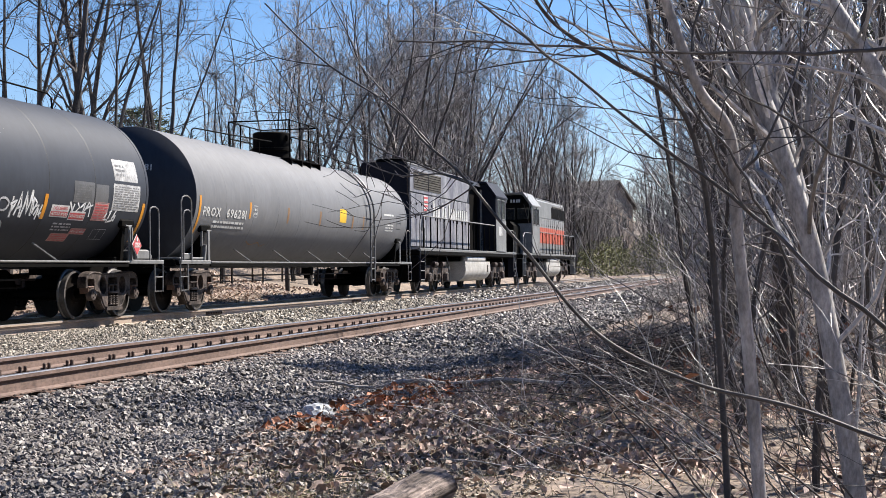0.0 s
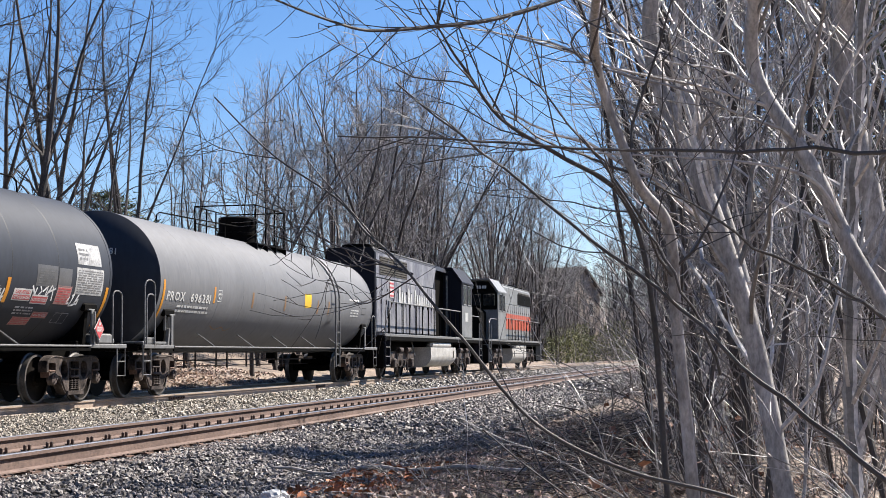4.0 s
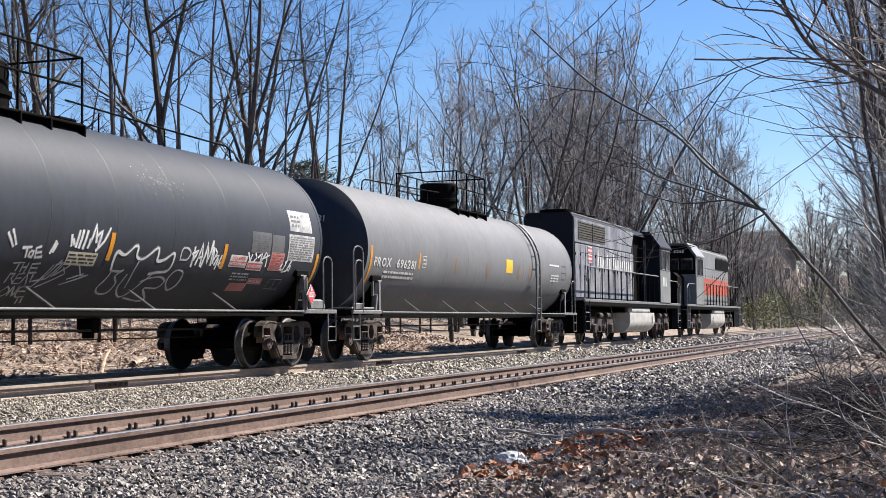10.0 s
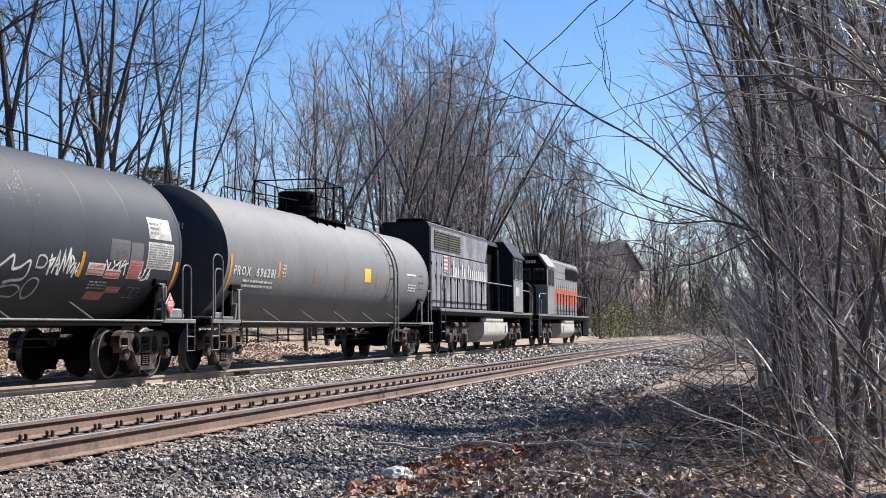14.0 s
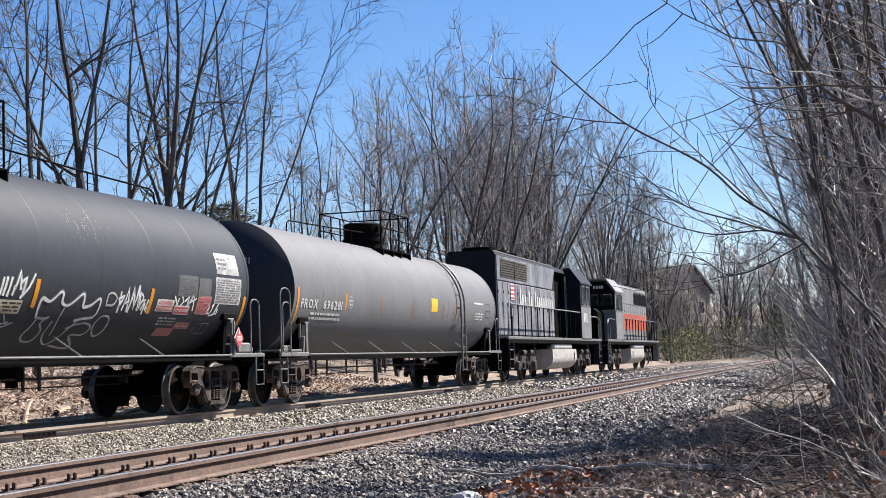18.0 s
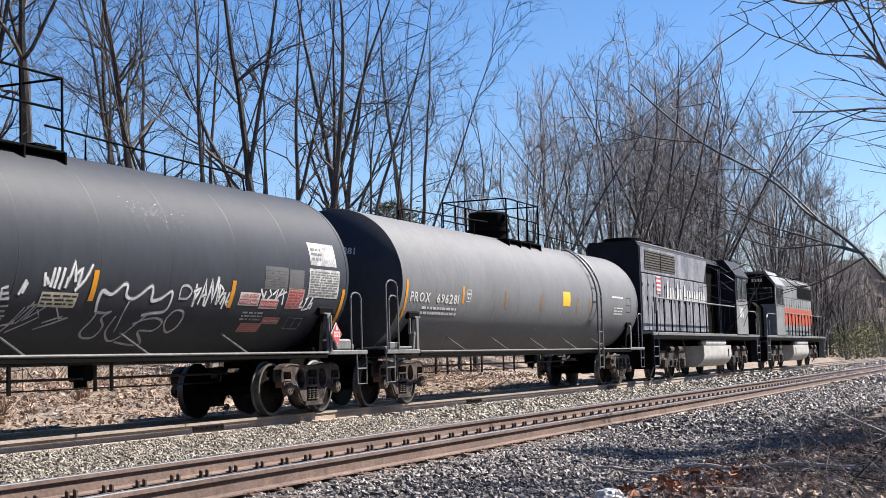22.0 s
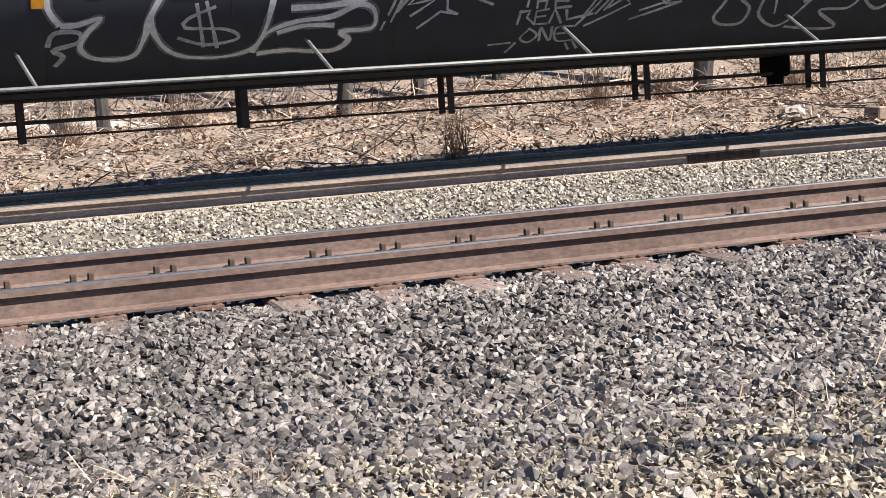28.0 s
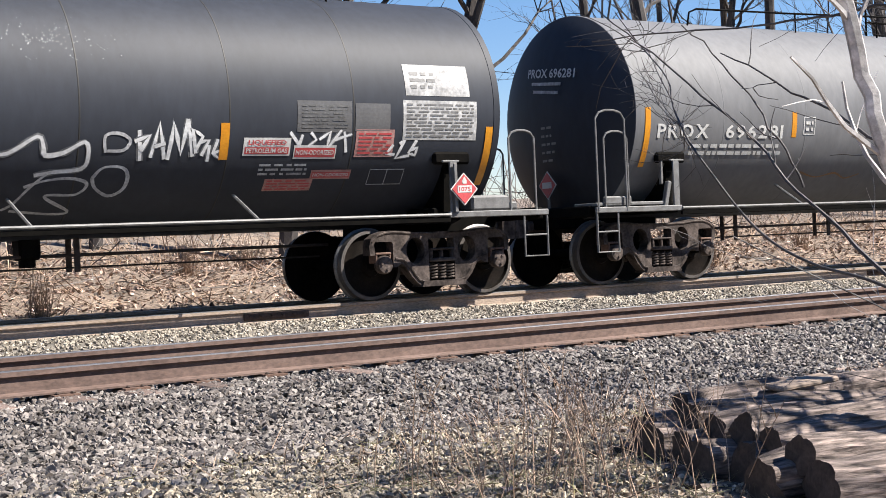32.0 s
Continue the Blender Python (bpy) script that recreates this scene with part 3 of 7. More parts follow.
def build_tank_car(x, m, seam, label):
    car = thing("tank_car", x, CAR_Y, FAR_Z, label, "tank car", "freight cars")
    H = 0.46
    prof = []
    for i in range(1, 11):
        a = math.pi / 2 * i / 10
        u = math.sin(a) ** 0.8
        prof.append((-L_TANK - H * (1 - u ** 2.6), R_TANK * u))
    prof = prof + [(-q, r) for q, r in prof[::-1]]
    g = Geo().lathe(prof, 96, Matrix.Translation((0, 0, Z_TANK)))
    # both heads take the dark tank colour
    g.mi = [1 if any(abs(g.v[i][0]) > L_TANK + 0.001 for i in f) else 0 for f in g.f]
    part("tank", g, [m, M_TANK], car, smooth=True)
    ring = Geo().lathe([(-0.010, R_TANK), (-0.006, R_TANK + 0.0022), (0.006, R_TANK + 0.0022), (0.010, R_TANK)], 96, Matrix.Translation((0, 0, Z_TANK)), close=True).mesh("seam", seam, True)
    for sx in (-7.06, -5.31, -3.64, -1.99, -0.22, 1.45, 3.13, 4.92, 6.58):
        o = part("seam", ring, None, car)
        o.location = (sx, 0, 0)
    band = Geo().lathe([(-0.05, R_TANK), (-0.045, R_TANK + 0.006), (0.045, R_TANK + 0.006), (0.05, R_TANK)], 96, Matrix.Translation((0, 0, Z_TANK)), close=True).mesh("end_band", m, True)
    for sx in (-8.73, 8.73):
        o = part("end_band", band, None, car)
        o.location = (sx, 0, 0)
    # underframe at both ends
    for s in (-1, 1):
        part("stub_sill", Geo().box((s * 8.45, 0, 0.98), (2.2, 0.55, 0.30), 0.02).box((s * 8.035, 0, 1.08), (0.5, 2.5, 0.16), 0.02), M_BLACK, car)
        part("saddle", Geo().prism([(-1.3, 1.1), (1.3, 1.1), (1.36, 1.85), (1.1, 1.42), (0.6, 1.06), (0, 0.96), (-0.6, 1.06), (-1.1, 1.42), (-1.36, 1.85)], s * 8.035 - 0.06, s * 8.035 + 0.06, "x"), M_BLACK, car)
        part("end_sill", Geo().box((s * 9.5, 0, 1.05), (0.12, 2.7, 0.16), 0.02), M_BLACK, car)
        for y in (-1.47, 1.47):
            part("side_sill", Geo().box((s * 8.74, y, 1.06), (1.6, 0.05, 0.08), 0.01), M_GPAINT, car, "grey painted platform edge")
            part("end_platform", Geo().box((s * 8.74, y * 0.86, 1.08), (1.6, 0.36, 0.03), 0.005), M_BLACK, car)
            part("bolster_post", Geo().box((s * 8.03, y * 1.0, 1.40), (0.12, 0.03, 0.68), 0.008).box((s * 8.0, y * 0.995, 1.745), (0.26, 0.04, 0.03), 0.008), M_GPAINT, car, "grey painted upright post")
            part("bracket_plate", Geo().box((s * 8.06, y * 0.94, 1.79), (0.56, 0.1, 0.16), 0.03), M_BLACK, car)
            part("grab_iron", iron(rounded_u(s * 8.93, s * 9.35, 1.1, 2.15, y)), M_GPAINT, car)
            part("stirrup", Geo().tube([(s * 9.14, y, 1.05), (s * 9.14, y, 0.48), (s * 9.52, y, 0.48), (s * 9.52, y, 1.05)], 0.016, 6).tube([(s * 9.14, y, 0.76), (s * 9.52, y, 0.76)], 0.012, 6), M_GPAINT, car)
        coupler(car, s)
        build_truck(car, s * 8.035, m is M_TANK and s < 0)
    for y in (-1.5, 1.5):
        part("side_rail", Geo().tube([(-7.95, y, 1.06), (7.95, y, 1.06)], 0.02, 8), M_GPAINT, car, "long grey side rail below the tank")
        part("rail_angle", Geo().box((0, y * 0.985, 0.995), (15.9, 0.04, 0.06), 0.006), M_BLACK, car)
        for bx in (-5.45, -2.77, -0.09, 2.56, 5.25):
            part("strut", Geo().tube([(bx, y, 1.05), (bx - 0.14, y * 0.70, 1.40)], 0.02, 6), M_GPAINT, car)
    for px in (-5.55, -3.36, -1.14, 1.2, 3.5):
        for y in (-0.15, 0.15):
            part("hanger", Geo().box((px, y, 0.76), (0.07, 0.03, 0.42), 0.005), M_BROWN, car)
    part("brake_pipe", Geo().tube([(-6.9, -0.12, 0.75), (6.9, -0.12, 0.75)], 0.02, 8).tube([(-6.9, 0.12, 0.60), (6.9, 0.12, 0.60)], 0.012, 6), M_BROWN, car, "rusty brake pipe and rod")
    part("bottom_valve", Geo().box((2.95, 0, 0.84), (0.26, 0.3, 0.26), 0.03).lathe([(-0.06, 0.10), (0.06, 0.10)], 12, Matrix.Translation((2.95, 0, 0.68)) @ Matrix.Rotation(math.pi / 2, 4, "Y")), M_BLACK, car)
    # valve housing and its platform on top
    top = Z_TANK + R_TANK
    dome = part("valve_housing", Geo().lathe([(top - 0.12, 0.52), (top + 0.14, 0.52), (top + 0.15, 0.56), (top + 0.22, 0.56), (top + 0.23, 0.51), (top + 0.62, 0.51), (top + 0.66, 0.47), (top + 0.67, 0.05)], 32, Matrix.Rotation(-math.pi / 2, 4, "Y")), M_BLACK, car, "black round valve housing", smooth=True)
    part("hinge", Geo().box((-0.15, -0.5, top + 0.5), (0.1, 0.08, 0.16), 0.02), M_BLACK, dome)
    part("latch", Geo().tube([(0.1, -0.51, top + 0.6), (0.12, -0.54, top + 0.45), (0.08, -0.54, top + 0.36)], 0.015, 6), M_BLACK, dome)
    pl = part("platform", Geo().box((0.25, -0.72, top - 0.13), (2.5, 0.34, 0.04), 0.008).box((0.25, 0.72, top - 0.13), (2.5, 0.34, 0.04), 0.008).box((1.28, 0, top - 0.05), (0.45, 1.5, 0.04), 0.008), M_BLACK, car, "black steel grating platform")
    for px in (-0.95, -0.1, 0.62, 1.48):
        for y in (-0.86, 0.86):
            part("bracket", Geo().box((px, y * 0.9, top - 0.22), (0.05, 0.3, 0.18), 0.008), M_BLACK, pl)
            part("stanchion", iron([(px, y, top - 0.15), (px, y, top + 0.9)], 0.02), M_BLACK, pl)
    for y in (-0.86, 0.86):
        for z in (0.45, 0.9):
            part("handrail", iron([(-0.95, y, top + z), (1.48, y, top + z)], 0.018), M_BLACK, pl)
    for px in (-0.95, 1.48):
        part("handrail", iron([(px, -0.86, top + 0.9), (px, 0.86, top + 0.9)], 0.018), M_BLACK, pl)
    # running rails along the top
    for s in (-1, 1):
        pts = [(s * 1.5, -0.55, top + 0.28), (s * 4.5, -0.55, top + 0.2), (s * 6.6, -0.55, top + 0.16), (s * 6.75, -0.55, top + 0.1), (s * 6.8, -0.55, top - 0.12)]
        part("top_rail", iron(pts, 0.016), M_BLACK, car)
        for px in (2.4, 4.4):
            part("top_post", iron([(s * px, -0.55, top - 0.14), (s * px, -0.55, top + 0.2)], 0.014), M_BLACK, car)
    return car


def ladder(car, x, m):
    lad = part("ladder", Geo().tube([(x - 0.2, -1.62, 0.5), (x - 0.2, -1.62, 2.3)] + [(x - 0.2, -(R_TANK + 0.1) * math.cos(a), Z_TANK + (R_TANK + 0.1) * math.sin(a)) for a in [0.1 * k for k in range(1, 12)]], 0.028, 6)
               .tube([(x + 0.2, -1.62, 0.5), (x + 0.2, -1.62, 2.3)] + [(x + 0.2, -(R_TANK + 0.1) * math.cos(a), Z_TANK + (R_TANK + 0.1) * math.sin(a)) for a in [0.1 * k for k in range(1, 12)]], 0.028, 6), m, car, "grey steel side ladder")
    for k in range(6):
        part("rung", iron([(x - 0.2, -1.62, 0.55 + 0.33 * k), (x + 0.2, -1.62, 0.55 + 0.33 * k)], 0.014), m, lad)
    for k in range(5):
        a = 0.05 + 0.22 * k
        c = (-(R_TANK + 0.1) * math.cos(a), Z_TANK + (R_TANK + 0.1) * math.sin(a))
        part("rung", iron([(x - 0.2, *c), (x + 0.2, *c)], 0.014), m, lad)


def placard(car, x, z, y):
    pc = part("placard", Geo().box((x, y, z), (0.27, 0.012, 0.27), 0.003, Matrix.Rotation(math.pi / 4, 4, "Y")), M_RED, car, "red diamond hazard placard")
    part("border", Geo().box((x, y + 0.006, z), (0.30, 0.008, 0.30), 0.002, Matrix.Rotation(math.pi / 4, 4, "Y")), M_PWHITE, pc)
    part("number_band", Geo().box((x, y - 0.008, z), (0.22, 0.004, 0.09), 0.001), M_PWHITE, pc)
    vs, fs = letters("1075", 0.06, 0.18)
    part("number", Geo().add([(x - 0.09 + a, y - 0.0115, z - 0.03 + b) for a, b in vs], fs), M_RED, pc)
    part("flame", Geo().prism([(x - 0.03, z + 0.07), (x + 0.03, z + 0.07), (x + 0.035, z + 0.11), (x, z + 0.16), (x - 0.035, z + 0.11)], y - 0.011, y - 0.007), M_PWHITE, pc)


def text_bars(name, x0, s0, x1, s1, rows, m, car, seed):
    """Small print that cannot be read: broken bars."""
    rnd, g = random.Random(seed), Geo()
    h = (s1 - s0) / rows
    for i in range(rows):
        x = x0
        while x < x1 - 0.03:
            w = min(rnd.uniform(0.05, 0.22), x1 - x)
            g.add([wrap(a, b, 0.0075) for a, b in ((x, s0 + h * (i + 0.25)), (x + w, s0 + h * (i + 0.25)), (x + w, s0 + h * (i + 0.75)), (x, s0 + h * (i + 0.75)))], [(0, 1, 2, 3)])
            x += w + rnd.uniform(0.02, 0.06)
    return part(name, g, m, car)


# painted lines on the black car's side, as (x, s) on the tank
PIECE_TOP = [[(-5.19, -0.91), (-5.29, -0.74), (-5.27, -0.54), (-5.16, -0.50), (-4.92, -0.60), (-4.67, -0.56), (-4.40, -0.41), (-4.29, -0.45), (-4.25, -0.60), (-4.00, -0.64), (-3.64, -0.53), (-3.37, -0.40), (-3.27, -0.44), (-3.24, -0.62), (-2.91, -0.66), (-2.57, -0.56), (-2.32, -0.40), (-2.26, -0.44), (-2.26, -0.62), (-2.37, -0.76), (-2.72, -0.82), (-3.08, -0.83)]]
PIECE_LOW = [[(-5.19, -0.91), (-5.05, -0.91), (-4.83, -0.85), (-4.96, -1.00), (-5.02, -1.17), (-4.88, -1.31), (-4.56, -1.31), (-4.44, -1.07), (-4.40, -0.88), (-4.26, -0.60)], [(-4.39, -0.86), (-4.36, -1.03), (-4.22, -1.25), (-4.00, -1.36), (-3.65, -1.37), (-3.41, -1.27), (-3.32, -1.07), (-3.27, -0.83), (-3.23, -0.62)], [(-3.42, -1.34), (-3.30, -1.10), (-3.03, -0.98), (-2.68, -0.94), (-2.42, -0.82), (-2.26, -0.89), (-2.26, -1.09), (-2.57, -1.12), (-2.48, -1.23), (-2.64, -1.37), (-3.10, -1.33), (-3.37, -1.36)], [(-3.20, -1.10), (-2.94, -1.03), (-2.64, -1.04)]]
PIECE_SIGN = [[(-5.31, -1.14), (-5.25, -0.99), (-5.03, -0.99), (-5.04, -1.10), (-5.26, -1.18), (-5.17, -1.26), (-5.25, -1.39)], [(-3.79, -0.78), (-4.04, -0.89), (-4.07, -0.99), (-3.68, -1.03), (-3.57, -1.14), (-3.86, -1.20), (-4.14, -1.10)], [(-3.97, -0.74), (-3.89, -1.23)], [(-3.88, -0.72), (-3.76, -1.25)]]
TAG_A = [[(-7.38, -0.95), (-7.32, -1.02), (-7.24, -0.88)], [(-7.24, -0.88), (-7.35, -1.17)], [(-7.19, -0.89), (-7.25, -1.16), (-7.08, -0.91)], [(-7.08, -0.91), (-7.19, -1.20)], [(-7.03, -0.92), (-7.07, -1.12), (-6.95, -0.95)], [(-6.95, -0.95), (-7.00, -1.23)], [(-6.87, -0.91), (-6.95, -1.20), (-6.72, -0.92)], [(-6.72, -0.92), (-6.84, -1.28)], [(-6.81, -0.98), (-6.60, -0.98), (-6.68, -1.06)], [(-6.60, -0.98), (-6.78, -1.28)], [(-6.55, -0.91), (-6.43, -0.94), (-6.63, -1.23)], [(-6.43, -0.94), (-6.46, -1.02), (-6.28, -0.92), (-6.46, -1.23)], [(-6.30, -0.98), (-6.33, -1.12), (-6.20, -1.03)], [(-6.14, -0.95), (-6.21, -1.07), (-6.14, -1.09), (-6.12, -1.02)], [(-6.05, -0.95), (-6.12, -1.06), (-6.04, -1.07), (-6.02, -1.02), (-6.10, -1.03)], [(-6.58, -1.05), (-6.84, -1.20)]]
TAG_B = [[(-1.98, -0.58), (-2.17, -1.13)], [(-2.08, -0.78), (-1.85, -0.67), (-2.03, -0.93)], [(-1.71, -0.63), (-1.92, -0.85), (-1.64, -0.80), (-1.89, -0.98)], [(-1.53, -0.74), (-1.51, -0.92), (-1.39, -0.98)], [(-1.39, -0.98), (-1.58, -0.94), (-1.80, -1.13)], [(-1.46, -0.65), (-1.19, -0.67)], [(-1.33, -0.67), (-1.35, -0.78)], [(-1.17, -0.66), (-1.27, -0.79), (-1.03, -0.89)], [(-1.92, -0.60), (-2.08, -1.04)]]
WORDS_A = [[(-1.12, -0.39), (-0.93, -0.59)], [(-1.03, -0.34), (-0.88, -0.56)], [(-0.09, -0.65), (-0.01, -0.45)], [(-0.03, -0.63), (0.02, -0.48)], [(-0.73, -0.59), (-0.52, -0.57)], [(-0.62, -0.58), (-0.59, -0.73)], [(-0.53, -0.63), (-0.45, -0.63), (-0.46, -0.72), (-0.54, -0.70), (-0.53, -0.63)], [(-0.31, -0.55), (-0.42, -0.58), (-0.38, -0.72), (-0.23, -0.70)], [(-0.39, -0.65), (-0.27, -0.63)]]
WORDS_B = [[(-0.79, -0.82), (-0.54, -0.80)], [(-0.65, -0.79), (-0.66, -0.94)], [(-0.56, -0.82), (-0.55, -0.96)], [(-0.45, -0.80), (-0.46, -0.97)], [(-0.57, -0.88), (-0.45, -0.87)], [(-0.19, -0.80), (-0.37, -0.82), (-0.35, -0.96), (-0.17, -0.95)], [(-0.37, -0.88), (-0.21, -0.88)], [(-0.72, -0.97), (-0.73, -1.15)], [(-0.73, -0.99), (-0.62, -0.98), (-0.64, -1.06), (-0.53, -1.16)], [(-0.41, -0.97), (-0.55, -0.99), (-0.54, -1.15), (-0.40, -1.15)], [(-0.54, -1.06), (-0.43, -1.05)], [(-0.38, -1.15), (-0.35, -0.97), (-0.24, -1.16)], [(-0.22, -0.98), (-0.19, -1.11), (0.09, -1.05)]]
WORDS_C = [[(-0.58, -1.22), (-0.65, -1.34), (-0.54, -1.41), (-0.47, -1.30), (-0.59, -1.20)], [(-0.42, -1.40), (-0.45, -1.20), (-0.31, -1.40), (-0.33, -1.19)], [(-0.09, -1.20), (-0.28, -1.22), (-0.22, -1.41), (-0.02, -1.40)], [(-0.25, -1.30), (-0.11, -1.29)], [(-0.98, -1.42), (-0.73, -1.40)], [(-0.75, -1.57), (-0.68, -1.40)], [(-0.11, -1.45), (-0.03, -1.58)], [(-0.04, -1.42), (0.06, -1.56)]]
TAG_C = [[(0.32, -0.34), (0.36, -0.52)], [(0.36, -0.40), (0.43, -0.49)], [(0.50, -0.27), (0.47, -0.53)], [(0.59, -0.26), (0.55, -0.54)], [(0.70, -0.26), (0.65, -0.55)], [(0.79, -0.38), (0.77, -0.53)], [(0.77, -0.53), (0.90, -0.16), (0.95, -0.44)], [(0.95, -0.33), (1.06, -0.24), (1.02, -0.49)], [(1.27, -0.19), (1.15, -0.40), (0.98, -0.56)]]
TAG_D = [[(0.27, -0.73), (-0.08, -1.21)], [(0.17, -0.81), (0.38, -0.75), (0.20, -1.02)], [(0.52, -0.80), (0.24, -0.99)], [(0.38, -0.84), (0.49, -0.95), (0.02, -1.21)], [(0.74, -0.80), (0.90, -0.97), (1.08, -0.95)], [(1.08, -0.95), (0.52, -1.15)], [(0.95, -0.93), (0.61, -1.04)], [(0.32, -0.77), (0.11, -1.06)], [(0.13, -0.81), (-0.03, -1.10)]]
PIECE2_TOP = [[(1.59, -0.85), (1.54, -0.68), (1.58, -0.54), (1.80, -0.58), (2.02, -0.43), (2.11, -0.45), (2.14, -0.59), (2.35, -0.62), (2.67, -0.43), (2.74, -0.53), (2.77, -0.64), (2.97, -0.61), (3.20, -0.49), (3.25, -0.64), (3.19, -0.80), (2.88, -0.84), (2.67, -0.88)]]
PIECE2_LOW = [[(1.59, -0.85), (1.81, -0.86), (1.94, -0.83), (1.79, -0.94), (1.93, -1.08), (1.89, -1.28), (1.66, -1.29), (1.53, -1.18), (1.60, -0.99), (1.63, -0.86)], [(2.09, -0.90), (2.07, -1.16), (2.30, -1.35), (2.46, -1.31), (2.65, -1.03), (2.81, -0.86)], [(2.25, -0.67), (2.22, -0.87), (2.27, -1.17)], [(2.58, -1.03), (2.80, -0.95), (3.08, -0.92), (3.28, -0.99), (3.18, -1.14), (2.83, -1.16), (3.14, -1.40), (2.98, -1.45), (2.48, -1.38)], [(3.44, -0.61), (3.43, -0.42), (3.59, -0.39), (3.72, -0.47), (3.65, -0.58), (3.46, -0.59)], [(3.33, -0.92), (3.44, -0.79), (3.66, -0.79), (3.74, -0.90), (3.71, -1.08), (3.56, -1.17), (3.38, -1.05), (3.33, -0.92)]]
TAG_E = [[(3.68, -0.53), (3.71, -0.54)], [(3.82, -0.35), (3.85, -0.71)], [(3.77, -0.48), (3.95, -0.41), (3.85, -0.59)], [(3.97, -0.67), (4.06, -0.27), (4.14, -0.69)], [(4.01, -0.54), (4.14, -0.50)], [(4.18, -0.70), (4.23, -0.25), (4.33, -0.64), (4.40, -0.22)], [(4.40, -0.22), (4.48, -0.66)], [(4.52, -0.62), (4.46, -0.33), (4.59, -0.42), (4.52, -0.57)], [(4.55, -0.49), (4.67, -0.46), (4.59, -0.65)], [(4.68, -0.52), (4.67, -0.72)], [(4.78, -0.45), (4.73, -0.62), (4.82, -0.68), (4.83, -0.58), (4.74, -0.62)]]
TAG_F = [[(5.71, -0.36), (5.88, -0.56)], [(5.88, -0.39), (5.82, -0.60)], [(5.99, -0.36), (6.07, -0.45), (5.96, -0.54)], [(6.11, -0.45), (6.26, -0.35), (6.22, -0.58), (6.41, -0.33)], [(6.33, -0.45), (6.56, -0.38)], [(6.45, -0.35), (6.50, -0.61)], [(7.17, -0.51), (7.08, -0.63), (7.21, -0.64)], [(7.26, -0.50), (7.33, -0.45), (7.23, -0.69), (7.43, -0.65)], [(7.51, -0.45), (7.41, -0.62), (7.51, -0.65), (7.53, -0.55), (7.43, -0.58)]]


def build_black_car():
    car = build_tank_car(4.24, M_TANK, M_SEAM, "black pressure tank car with white graffiti on its side")
    # reflectors
    for x0, s0, s1, w in ((-8.80, -1.19, -0.29, 0.11), (-5.43, -0.73, -0.29, 0.11), (-2.13, -0.75, -0.31, 0.11), (1.31, -0.69, -0.26, 0.11), (4.81, -0.70, -0.26, 0.11), (8.56, -1.10, -0.27, 0.11)):
        patch("reflector", x0, s0, x0 + w, s1, M_REFL, car, 0.007)
    # road name and weights
    patch("name_panel", -7.80, -0.56, -5.95, -0.25, M_PANEL, car)
    lettering("lettering", "TILX", -7.75, -0.50, 0.22, M_PWHITE, car, 0.65)
    lettering("lettering", "302962", -6.94, -0.51, 0.22, M_PWHITE, car, 0.98)
    strokes("plate_mark", [[(-5.81, -0.51), (-5.81, -0.25), (-5.56, -0.25), (-5.56, -0.51), (-5.81, -0.51)]], 0.018, M_PWHITE, car, curl=False)
    lettering("lettering", "PLATE", -5.775, -0.335, 0.04, M_PWHITE, car, 0.18)
    lettering("lettering", "C", -5.725, -0.475, 0.09, M_PWHITE, car)
    for t_, x, s, w in (("LD LMT", -7.72, -0.75, 0.38), ("164300LB", -7.08, -0.75, 0.49), ("74550KG", -6.41, -0.75, 0.45), ("LT  WT", -7.72, -0.89, 0.36), ("98700LB", -7.05, -0.89, 0.46), ("44750KG", -6.41, -0.89, 0.45)):
        lettering("lettering", t_, x, s, 0.075, M_PWHITE, car, w)
    # graffiti
    rnd = random.Random(11)
    for lines, w, m_, lab in ((PIECE_TOP, 0.06, M_SPRAY, "white spray-painted outline letters"), (PIECE_LOW, 0.05, M_SPRAY, "white spray-painted outline"), (PIECE_SIGN, 0.04, M_SPRAYD, "grey spray-painted sign"),
                              (TAG_A, 0.030, M_SPRAYD, "grey scribbled tag"), (TAG_B, 0.026, M_SPRAYD, "grey scribbled tag"), (WORDS_A, 0.042, M_SPRAY, "white spray-painted word"), (WORDS_B, 0.028, M_SPRAYD, "grey spray-painted words"),
                              (WORDS_C, 0.028, M_SPRAYD, "grey spray-painted word"), (TAG_C, 0.042, M_SPRAY, "white spiky tag"), (TAG_D, 0.026, M_SPRAYD, "grey scribbled tag"), (PIECE2_TOP, 0.045, M_SPRAY, "white spray-painted outline letters"),
                              (PIECE2_LOW, 0.036, M_SPRAYD, "grey looping spray lines"), (TAG_E, 0.040, M_SPRAY, "white spiky tag"), (TAG_F, 0.032, M_SPRAY, "white spiky tag")):
        for ln in lines:
            strokes("graffiti", [ln], w, m_, car, lab, curl=len(lines[0]) > 3, halo=m_ is M_SPRAY)
    strokes("graffiti", scribble(rnd, -8.6, -7.9, -0.6, -0.42, 9), 0.016, M_SPRAYD, car, "thin scribbled tag")
    patch("plaque", 0.34, -0.80, 1.08, -0.59, M_TAN, car, 0.0065, label="tan emergency notice plaque")
    text_bars("plaque_print", 0.37, -0.78, 1.06, -0.61, 3, M_SEAM, car, 3)
    # labels near the end
    patch("label_sheet", 7.34, 0.11, 8.31, 0.52, M_SHEET, car, label="white weathered notice sheet")
    text_bars("sheet_print", 7.42, 0.18, 7.8, 0.44, 3, M_GPAINT, car, 8)
    patch("data_table", 7.29, -0.45, 8.41, 0.05, M_SHEET, car, label="white printed data table")
